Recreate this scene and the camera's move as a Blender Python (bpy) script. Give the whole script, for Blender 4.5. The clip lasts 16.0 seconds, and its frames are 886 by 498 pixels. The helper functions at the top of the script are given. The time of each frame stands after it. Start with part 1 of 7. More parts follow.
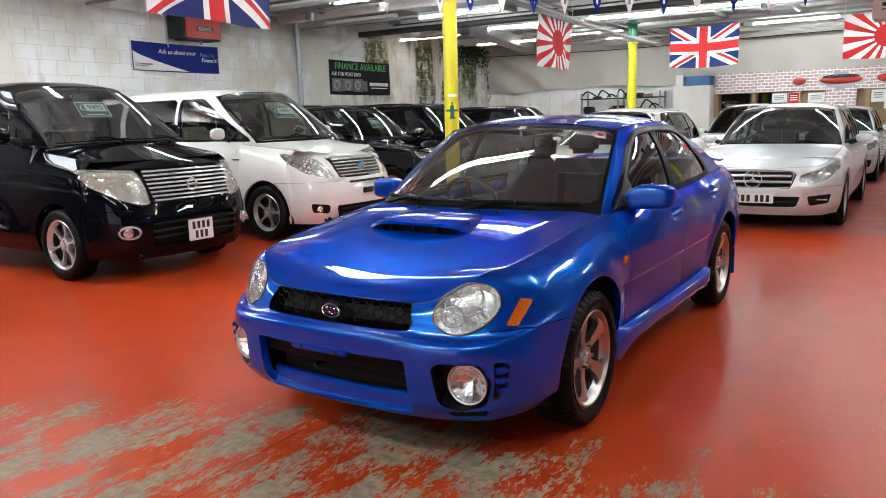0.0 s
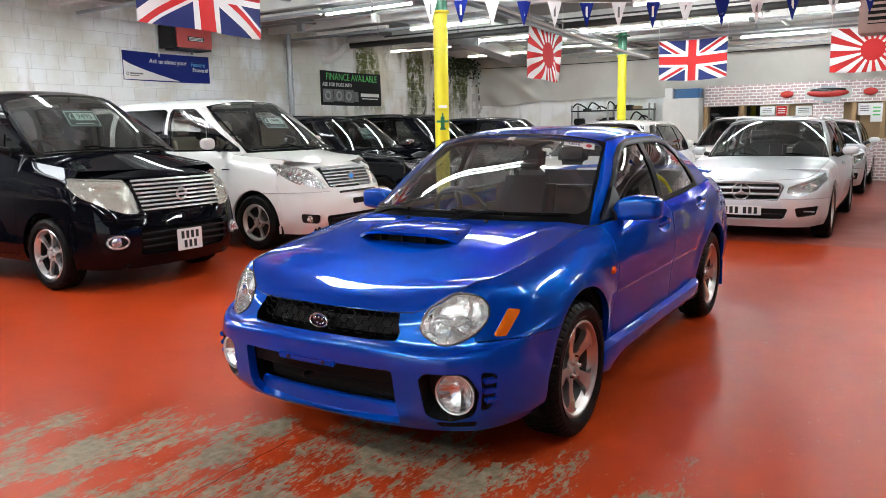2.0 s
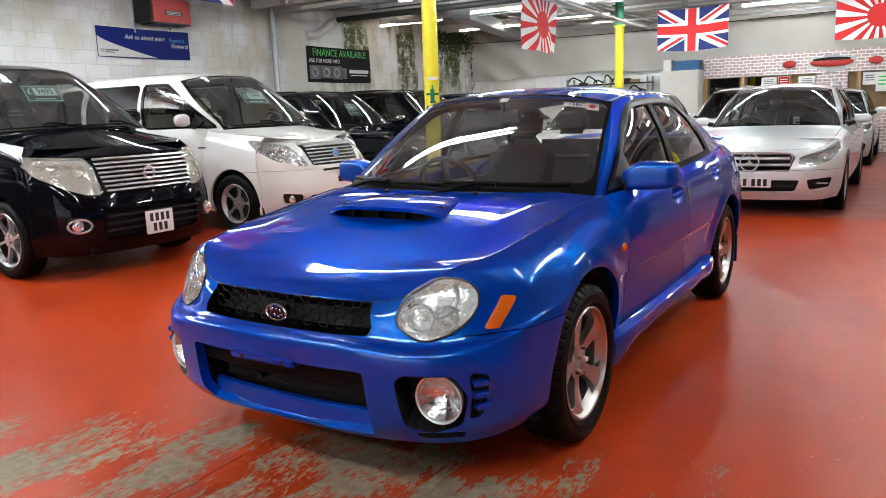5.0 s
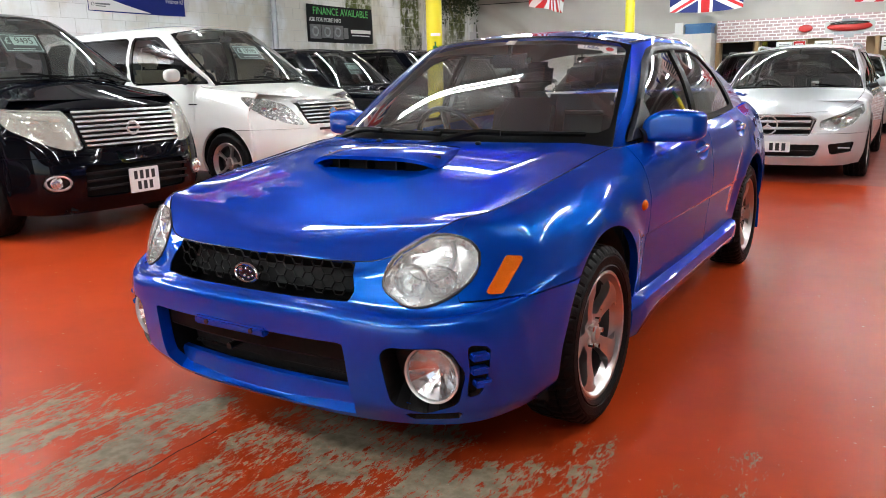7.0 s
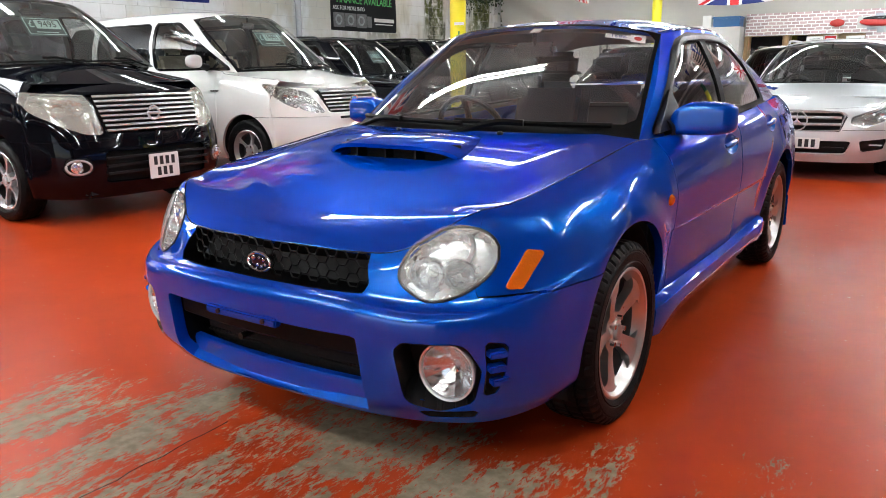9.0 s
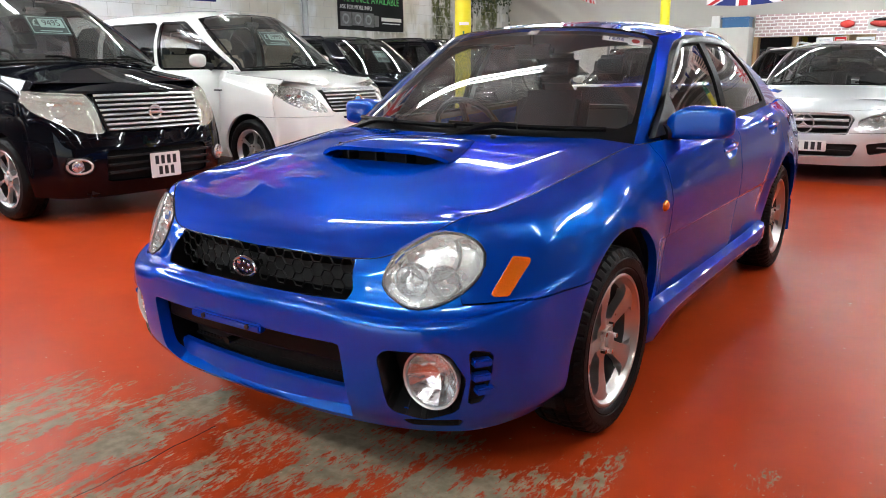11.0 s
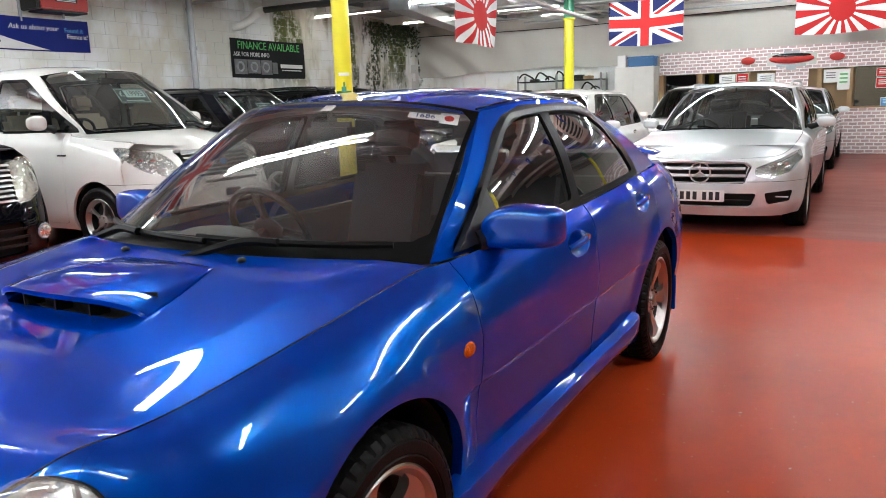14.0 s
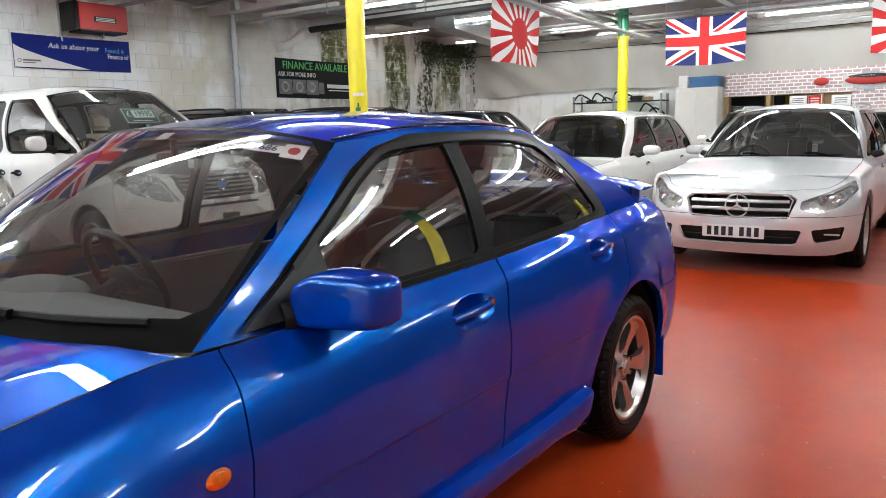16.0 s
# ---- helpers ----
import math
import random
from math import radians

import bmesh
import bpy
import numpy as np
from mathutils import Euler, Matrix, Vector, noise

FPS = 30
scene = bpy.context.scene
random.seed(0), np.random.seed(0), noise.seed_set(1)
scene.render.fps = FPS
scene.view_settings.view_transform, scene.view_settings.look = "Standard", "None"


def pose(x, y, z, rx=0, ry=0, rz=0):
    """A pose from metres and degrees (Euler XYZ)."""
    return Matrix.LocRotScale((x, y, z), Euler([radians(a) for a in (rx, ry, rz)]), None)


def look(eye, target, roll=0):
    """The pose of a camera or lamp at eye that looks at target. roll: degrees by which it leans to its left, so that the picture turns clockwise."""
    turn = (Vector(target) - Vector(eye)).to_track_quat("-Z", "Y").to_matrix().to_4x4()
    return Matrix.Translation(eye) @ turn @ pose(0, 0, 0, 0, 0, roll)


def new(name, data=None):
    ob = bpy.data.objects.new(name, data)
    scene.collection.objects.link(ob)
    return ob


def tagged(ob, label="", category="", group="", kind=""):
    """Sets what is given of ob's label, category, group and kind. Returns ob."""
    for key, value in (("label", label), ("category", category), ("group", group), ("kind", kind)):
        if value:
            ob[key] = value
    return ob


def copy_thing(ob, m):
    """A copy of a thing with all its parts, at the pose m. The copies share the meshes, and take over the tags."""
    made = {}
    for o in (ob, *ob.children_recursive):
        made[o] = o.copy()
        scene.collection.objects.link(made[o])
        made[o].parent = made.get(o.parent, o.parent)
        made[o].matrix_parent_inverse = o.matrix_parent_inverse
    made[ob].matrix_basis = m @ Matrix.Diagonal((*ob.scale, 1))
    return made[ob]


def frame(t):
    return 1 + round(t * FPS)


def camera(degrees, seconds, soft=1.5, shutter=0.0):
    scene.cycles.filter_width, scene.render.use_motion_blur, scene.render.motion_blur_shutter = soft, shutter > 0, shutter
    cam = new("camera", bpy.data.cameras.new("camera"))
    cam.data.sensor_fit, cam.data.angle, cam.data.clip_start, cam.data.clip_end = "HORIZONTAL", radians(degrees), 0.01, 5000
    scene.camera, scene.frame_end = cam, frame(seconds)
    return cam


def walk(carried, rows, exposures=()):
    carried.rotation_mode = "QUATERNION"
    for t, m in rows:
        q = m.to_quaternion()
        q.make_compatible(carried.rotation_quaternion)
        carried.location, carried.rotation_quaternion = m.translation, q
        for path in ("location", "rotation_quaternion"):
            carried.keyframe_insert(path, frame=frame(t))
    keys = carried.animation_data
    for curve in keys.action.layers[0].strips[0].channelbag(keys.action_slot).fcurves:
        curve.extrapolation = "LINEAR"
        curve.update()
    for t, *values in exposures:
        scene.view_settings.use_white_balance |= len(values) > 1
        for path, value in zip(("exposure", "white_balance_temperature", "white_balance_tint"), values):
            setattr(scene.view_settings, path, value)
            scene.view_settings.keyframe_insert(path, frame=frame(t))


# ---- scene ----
cam = camera(61.2, 16.0, 0.95)
PATH = [
    (0, (2.059, -4.367, 1.403), (0.985, -2.715, 1.061), -1.5),
    (0.5, (2.06, -4.363, 1.401), (0.991, -2.706, 1.07), -1.5),
    (1, (2.064, -4.368, 1.404), (0.999, -2.706, 1.08), -1.3),
    (1.5, (2.074, -4.378, 1.406), (1.014, -2.712, 1.089), -1.2),
    (2, (2.07, -4.365, 1.4), (1.015, -2.696, 1.086), -1.2),
    (2.5, (2.074, -4.364, 1.401), (1.024, -2.689, 1.092), -1.3),
    (3, (2.05, -4.307, 1.381), (1.009, -2.627, 1.073), -1.3),
    (5.3, (1.798, -3.84, 1.295), (0.755, -2.179, 0.903), -2.3),
    (5.5, (1.762, -3.79, 1.29), (0.726, -2.131, 0.873), -2.2),
    (6, (1.727, -3.699, 1.236), (0.698, -2.042, 0.793), -2.4),
    (6.5, (1.709, -3.642, 1.207), (0.679, -1.987, 0.762), -2.0),
    (7, (1.69, -3.617, 1.188), (0.646, -1.971, 0.743), -1.5),
    (7.5, (1.678, -3.596, 1.187), (0.614, -1.961, 0.743), -1.0),
    (8, (1.668, -3.576, 1.184), (0.589, -1.953, 0.732), -0.8),
    (8.5, (1.656, -3.559, 1.178), (0.575, -1.941, 0.716), -0.7),
    (9, (1.655, -3.555, 1.175), (0.569, -1.941, 0.708), -0.7),
    (11.5, (1.693, -3.439, 1.199), (0.588, -1.839, 0.731), -0.4),
    (12, (1.647, -3.3, 1.233), (0.558, -1.685, 0.779), -0.6),
    (12.5, (1.635, -3.164, 1.288), (0.592, -1.515, 0.851), -1.0),
    (13, (1.705, -2.98, 1.329), (0.696, -1.304, 0.914), -1.5),
    (13.5, (1.75, -2.786, 1.339), (0.764, -1.092, 0.942), -1.9),
    (14, (1.728, -2.547, 1.34), (0.759, -0.839, 0.962), -1.9),
    (14.5, (1.77, -2.347, 1.344), (0.797, -0.638, 0.98), -2.0),
    (15, (1.916, -2.13, 1.362), (0.865, -0.463, 1.016), -2.2),
    (15.5, (1.955, -1.917, 1.342), (0.877, -0.265, 1.009), -1.7),
    (16, (1.963, -1.704, 1.346), (0.825, -0.092, 1.025), -1.5),
]
walk(cam, [(t, look(eye, target, roll)) for t, eye, target, roll in PATH], [(0.0, 0.06), (3.2, 0.07), (6.0, 0.16), (7.0, 0.26), (11.5, 0.28), (12.5, 0.15), (14.0, 0.12), (16.0, 0.17)])

# ---- light ----
world = bpy.data.worlds.new("sky")
scene.world = world
world.use_nodes = True
wn = world.node_tree.nodes
sky = wn.new("ShaderNodeTexSky")
sky.sky_type, sky.sun_disc, sky.sun_elevation, sky.sun_rotation = "NISHITA", False, radians(38), radians(200)
wn["Background"].inputs["Strength"].default_value = 0.10
world.node_tree.links.new(sky.outputs[0], wn["Background"].inputs["Color"])
sun = new("sun", bpy.data.lights.new("sun", "SUN"))
sun.data.energy, sun.data.angle, sun.data.color = 1.0, radians(12), (1, 0.96, 0.9)
sun.matrix_world = look((4, -20, 16), (0, 0, 0))
door_sky = new("doorway_daylight", bpy.data.lights.new("doorway_daylight", "AREA"))
door_sky.data.shape, door_sky.data.size, door_sky.data.size_y = "RECTANGLE", 7.6, 2.9
door_sky.data.energy, door_sky.data.color = 34, (0.92, 0.96, 1.0)
door_sky.matrix_world = look((1.5, -10.3, 1.6), (1.5, 0, 1.2))
TUBE_POWER = 136.0

# ---- materials ----


def mk(name, col, rough=0.5, metal=0.0, coat=0.0, var=0.12, scale=6.0, bump=0.0, bscale=80.0, spec=0.5, col2=None, emit=0.0, trans=0.0, sheen=0.0):
    """A surface with colour drift at a large scale, gloss drift at a small one and fine relief."""
    m = bpy.data.materials.new(name)
    m.use_nodes = True
    n, l = m.node_tree.nodes, m.node_tree.links
    p = n["Principled BSDF"]
    tc = n.new("ShaderNodeTexCoord")
    big, fine, ramp = n.new("ShaderNodeTexNoise"), n.new("ShaderNodeTexNoise"), n.new("ShaderNodeMix")
    big.inputs["Scale"].default_value, big.inputs["Detail"].default_value = scale, 5
    fine.inputs["Scale"].default_value, fine.inputs["Detail"].default_value = bscale, 4
    l.new(tc.outputs["Object"], big.inputs["Vector"])
    l.new(tc.outputs["Object"], fine.inputs["Vector"])
    ramp.data_type = "RGBA"
    c2 = col2 or tuple(c * (1 - var) for c in col)
    ramp.inputs["A"].default_value, ramp.inputs["B"].default_value = (*col, 1), (*c2, 1)
    l.new(big.outputs["Fac"], ramp.inputs["Factor"])
    l.new(ramp.outputs["Result"], p.inputs["Base Color"])
    rr = n.new("ShaderNodeMapRange")
    rr.inputs["To Min"].default_value, rr.inputs["To Max"].default_value = rough * 0.8, min(1, rough * 1.2 + 0.01)
    l.new(fine.outputs["Fac"], rr.inputs["Value"])
    l.new(rr.outputs["Result"], p.inputs["Roughness"])
    p.inputs["Metallic"].default_value, p.inputs["Specular IOR Level"].default_value = metal, spec
    p.inputs["Coat Weight"].default_value, p.inputs["Coat Roughness"].default_value = coat, 0.02
    p.inputs["Transmission Weight"].default_value = trans
    p.inputs["Sheen Weight"].default_value = sheen
    if bump:
        b = n.new("ShaderNodeBump")
        b.inputs["Strength"].default_value, b.inputs["Distance"].default_value = bump, 0.004
        l.new(fine.outputs["Fac"], b.inputs["Height"])
        l.new(b.outputs["Normal"], p.inputs["Normal"])
    if emit:
        p.inputs["Emission Color"].default_value, p.inputs["Emission Strength"].default_value = (*col, 1), emit
    return m


def paint(name, col, flake=0.35, rough=0.32, col2=None, coat=1.0, edge=None):
    """Car paint: flaked base under clear coat."""
    m = mk(name, col, rough, flake, coat, 0.06, 2.0, 0.0, 900.0, 0.0, col2)
    p = m.node_tree.nodes["Principled BSDF"]
    p.inputs["Specular Tint"].default_value = (*(edge or (min(1, c * 1.3 + 0.02) for c in col)), 1)
    return m


def window_glass(name, tint, gloss=1.45):
    m = bpy.data.materials.new(name)
    m.use_nodes = True
    n, l = m.node_tree.nodes, m.node_tree.links
    n.remove(n["Principled BSDF"])
    t, g, f, mx = n.new("ShaderNodeBsdfTransparent"), n.new("ShaderNodeBsdfGlossy"), n.new("ShaderNodeLayerWeight"), n.new("ShaderNodeMixShader")
    t.inputs["Color"].default_value = (*tint, 1)
    g.inputs["Roughness"].default_value = 0.0
    f.inputs["Blend"].default_value = 0.5
    pw, ml = n.new("ShaderNodeMath"), n.new("ShaderNodeMapRange")
    pw.operation = "POWER"
    pw.inputs[1].default_value = 4.5
    f0 = ((gloss - 1) / (gloss + 1)) ** 2 * 1.9
    ml.inputs["To Min"].default_value = f0
    l.new(f.outputs["Facing"], pw.inputs[0]), l.new(pw.outputs[0], ml.inputs["Value"])
    l.new(ml.outputs["Result"], mx.inputs[0]), l.new(t.outputs[0], mx.inputs[1]), l.new(g.outputs[0], mx.inputs[2])
    l.new(mx.outputs[0], n["Material Output"].inputs["Surface"])
    return m


def pigment_under(m, col, share):
    """A deep pigment between the flakes, below the same clear coat."""
    n, l = m.node_tree.nodes, m.node_tree.links
    p, d, mx = n["Principled BSDF"], n.new("ShaderNodeBsdfPrincipled"), n.new("ShaderNodeMixShader")
    d.inputs["Base Color"].default_value = (*col, 1)
    d.inputs["Roughness"].default_value, d.inputs["Specular IOR Level"].default_value = 0.5, 0.0
    for k in ("Coat Weight", "Coat Roughness", "Coat IOR"):
        d.inputs[k].default_value = p.inputs[k].default_value
    mx.inputs[0].default_value = share
    l.new(p.outputs[0], mx.inputs[1]), l.new(d.outputs[0], mx.inputs[2])
    l.new(mx.outputs[0], n["Material Output"].inputs["Surface"])


BLUE = paint("blue_paint", (0.0, 0.130, 0.52), 1.0, 0.30, (0.0, 0.122, 0.49), 1.0, (0.0, 0.20, 0.66))
BLUE.node_tree.nodes["Principled BSDF"].inputs["Coat IOR"].default_value = 1.5
pigment_under(BLUE, (0.0, 0.038, 0.38), 0.62)
BLACKP = paint("black_paint", (0.003, 0.0035, 0.006), 0.0, 0.3, None, 0.55)
NAVYP = paint("navy_paint", (0.006, 0.008, 0.02), 0.3, 0.3)
WHITEP = paint("pearl_white_paint", (0.80, 0.79, 0.76), 0.0, 0.35)
SILVERP = paint("silver_paint", (0.70, 0.72, 0.735), 0.35, 0.36)
BRONZEP = paint("bronze_paint", (0.16, 0.13, 0.11), 0.6, 0.36)
RUBBER = mk("tyre_rubber", (0.006, 0.006, 0.0065), 0.5, 0, 0, 0.3, 9, 0.3, 160, 0.12)
ALLOY = mk("alloy", (0.54, 0.53, 0.51), 0.34, 0.7, 0.2, 0.15, 5, 0.0, 18)
POLISHED = mk("polished_alloy", (0.64, 0.62, 0.60), 0.30, 0.90, 0.2, 0.15, 7, 0.0, 24)
BRIGHTBAR = mk("bright_grille_metal", (0.74, 0.75, 0.76), 0.24, 0.55, 0.2, 0.1, 9)
BARREL = mk("wheel_barrel_grey", (0.10, 0.10, 0.10), 0.5, 0.4, 0, 0.3, 9)
CHROME = mk("chrome", (0.80, 0.81, 0.82), 0.07, 1.0, 0, 0.05, 6)
PLASTIC = mk("black_plastic", (0.007, 0.007, 0.0075), 0.45, 0, 0, 0.2, 9, 0.15, 300, 0.3)
GLOSSBLK = mk("gloss_black_trim", (0.006, 0.006, 0.007), 0.12, 0, 0.5, 0.2, 9)
# near-black that paints the deep shade of recesses and undersides
VOID = mk("cavity_shade", (0.002, 0.002, 0.002), 0.9, 0, 0, 0.2, 9)
CABIN = mk("charcoal_cabin_trim", (0.085, 0.102, 0.102), 0.75, 0, 0, 0.25, 12, 0.3, 200)
FABRIC = mk("dark_seat_fabric", (0.016, 0.017, 0.022), 0.9, 0, 0, 0.3, 20, 0.5, 260, sheen=0.3)
BEIGE = mk("beige_seat_leather", (0.42, 0.36, 0.27), 0.5, 0, 0, 0.15, 10, 0.2, 160)
GLASS = window_glass("windscreen_glass", (0.92, 0.94, 0.92), 1.76)
TINT = window_glass("tinted_glass", (0.30, 0.32, 0.31), 1.5)
DARKGLASS = window_glass("privacy_glass", (0.06, 0.06, 0.065), 1.5)
LENS = window_glass("lamp_lens", (0.90, 0.92, 0.92), 1.42)


def hazed(m, amount, col):
    """A faint milky film over clear plastic and windscreen glass."""
    n, l = m.node_tree.nodes, m.node_tree.links
    d, mx = n.new("ShaderNodeBsdfDiffuse"), n.new("ShaderNodeMixShader")
    d.inputs["Color"].default_value = (*col, 1)
    mx.inputs[0].default_value = amount
    old = n["Material Output"].inputs["Surface"].links[0].from_socket
    l.new(old, mx.inputs[1]), l.new(d.outputs[0], mx.inputs[2])
    l.new(mx.outputs[0], n["Material Output"].inputs["Surface"])


CLEARLENS = window_glass("clear_lamp_lens", (0.93, 0.94, 0.94), 1.42)
# on the windscreens the film paints a pale veil of reflected light
hazed(GLASS, 0.02, (0.70, 0.71, 0.68))
OLDLENS = window_glass("aged_lamp_lens", (0.92, 0.92, 0.88), 1.42)
hazed(OLDLENS, 0.24, (0.82, 0.81, 0.70))
hazed(LENS, 0.16, (0.86, 0.86, 0.82))
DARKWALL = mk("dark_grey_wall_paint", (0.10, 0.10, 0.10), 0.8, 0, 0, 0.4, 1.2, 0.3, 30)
DISC = mk("dark_brake_steel", (0.03, 0.03, 0.032), 0.5, 0.3, 0, 0.3, 9)
MESHBLK = mk("grille_black", (0.003, 0.003, 0.003), 0.5, 0, 0, 0.2, 9, spec=0.12)
VISOR = mk("smoked_visor", (0.006, 0.005, 0.0045), 0.32, 0, 0, 0.2, 9, spec=0.12)
TRIMBLK = mk("satin_black_trim", (0.004, 0.004, 0.0045), 0.20, 0, 0, 0.2, 9, spec=0.15)
SIDEGLASS = window_glass("door_glass", (0.50, 0.54, 0.52), 2.5)
HEADLINE = mk("grey_headlining", (0.34, 0.34, 0.33), 0.9, 0, 0, 0.2, 9, 0.3, 200)
LAMPCHROME = mk("lamp_reflector", (0.78, 0.79, 0.78), 0.20, 0.9, 0, 0.25, 30, 0.15, 40)
FACETS = mk("faceted_reflector", (0.86, 0.87, 0.88), 0.10, 0.9, 0, 0.1, 30, 0.8, 26)
LAMPHAZE = mk("hazed_reflector", (0.62, 0.63, 0.62), 0.42, 0.8, 0, 0.2, 30, 0.2, 40)
LAMPGREY = mk("lamp_housing_grey", (0.86, 0.86, 0.84), 0.26, 0.75, 0, 0.10, 12, 0.2, 30)
AMBER = mk("amber_lens", (0.72, 0.15, 0.004), 0.2, 0, 0.6, 0.25, 14, 0.5, 160)
REDLENS = mk("red_lens", (0.45, 0.01, 0.01), 0.15, 0, 0.6, 0.2, 14)
PLATEW = mk("white_plate", (0.80, 0.80, 0.78), 0.4, 0, 0.2, 0.06, 12)
INK = mk("black_ink", (0.01, 0.01, 0.012), 0.5, 0, 0, 0.1, 12)
PAPER = mk("white_paper", (0.80, 0.80, 0.79), 0.6, 0, 0, 0.06, 12)
BOARD = mk("slate_price_board", (0.03, 0.06, 0.055), 0.4, 0, 0, 0.2, 8)
MINT = mk("mint_print", (0.45, 0.62, 0.58), 0.5, 0, 0, 0.06, 12)
YELLOWP = mk("yellow_gloss_paint", (0.80, 0.72, 0.02), 0.35, 0, 0.2, 0.14, 5, 0.12, 40)
GREENP = mk("green_gloss_paint", (0.01, 0.20, 0.09), 0.35, 0, 0.2, 0.2, 6, 0.1, 40)
GALV = mk("galvanised_steel", (0.42, 0.44, 0.46), 0.45, 0.7, 0, 0.25, 9, 0.1, 60)
STEELGREY = mk("grey_painted_steel", (0.30, 0.31, 0.31), 0.5, 0, 0, 0.3, 4, 0.2, 50)
WHITESTEEL = mk("white_painted_steel", (0.66, 0.66, 0.63), 0.5, 0, 0, 0.35, 3, 0.25, 50)
RUSTY = mk("faded_brown_paint", (0.42, 0.30, 0.27), 0.7, 0, 0, 0.4, 5, 0.3, 40, col2=(0.34, 0.23, 0.20))
BLACKPIPE = mk("black_cast_pipe", (0.03, 0.028, 0.027), 0.6, 0, 0, 0.4, 5, 0.4, 40)
TUBE = mk("fluorescent_tube", (0.93, 0.99, 1.0), 0.4, emit=TUBE_POWER)
TWINTUBE = mk("twin_fluorescent_tube", (0.93, 0.99, 1.0), 0.4, emit=TUBE_POWER * 0.5)
DIMTUBE = mk("ageing_fluorescent_tube", (1.0, 0.95, 0.82), 0.4, emit=30.0)
UNLIT = mk("white_batten", (0.74, 0.73, 0.69), 0.4, 0, 0, 0.15, 5)
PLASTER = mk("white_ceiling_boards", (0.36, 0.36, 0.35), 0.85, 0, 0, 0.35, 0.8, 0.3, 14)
TIMBER = mk("pale_timber", (0.42, 0.27, 0.13), 0.6, 0, 0, 0.3, 9, 0.2, 60)
CARDBOARD = mk("brown_board", (0.33, 0.22, 0.12), 0.8, 0, 0, 0.25, 4, 0.2, 60)
CLOTH = mk("grey_dust_sheet", (0.52, 0.50, 0.46), 0.9, 0, 0, 0.22, 0.9, 0.5, 50, sheen=0.2)
FLAGW = mk("flag_white", (0.78, 0.76, 0.76), 0.8, 0, 0, 0.08, 5, 0.2, 200)
FLAGR = mk("flag_red", (0.56, 0.016, 0.018), 0.8, 0, 0, 0.12, 5, 0.2, 200)
FLAGB = mk("flag_blue", (0.008, 0.018, 0.13), 0.8, 0, 0, 0.12, 5, 0.2, 200)
BANNERB = mk("blue_vinyl", (0.002, 0.012, 0.17), 0.55, 0, 0, 0.15, 4, 0.1, 30, 0.15)
CYAN = mk("cyan_print", (0.08, 0.35, 0.75), 0.5)
BANNERK = mk("black_vinyl", (0.010, 0.011, 0.013), 0.55, 0, 0, 0.2, 4, 0.1, 30, 0.15)
LIME = mk("green_print", (0.10, 0.55, 0.14), 0.5)
GREYINK = mk("grey_print", (0.22, 0.22, 0.23), 0.5, 0, 0, 0.6, 14)
REDP = mk("red_enamel", (0.50, 0.025, 0.02), 0.4, 0, 0.2, 0.15, 6)
BLUEPLAST = mk("blue_plastic", (0.02, 0.14, 0.36), 0.4, 0, 0, 0.2, 6)
YSTICK = mk("yellow_sticker", (0.85, 0.65, 0.05), 0.5)


def nodes_of(name):
    m = bpy.data.materials.new(name)
    m.use_nodes = True
    return m, m.node_tree.nodes, m.node_tree.links


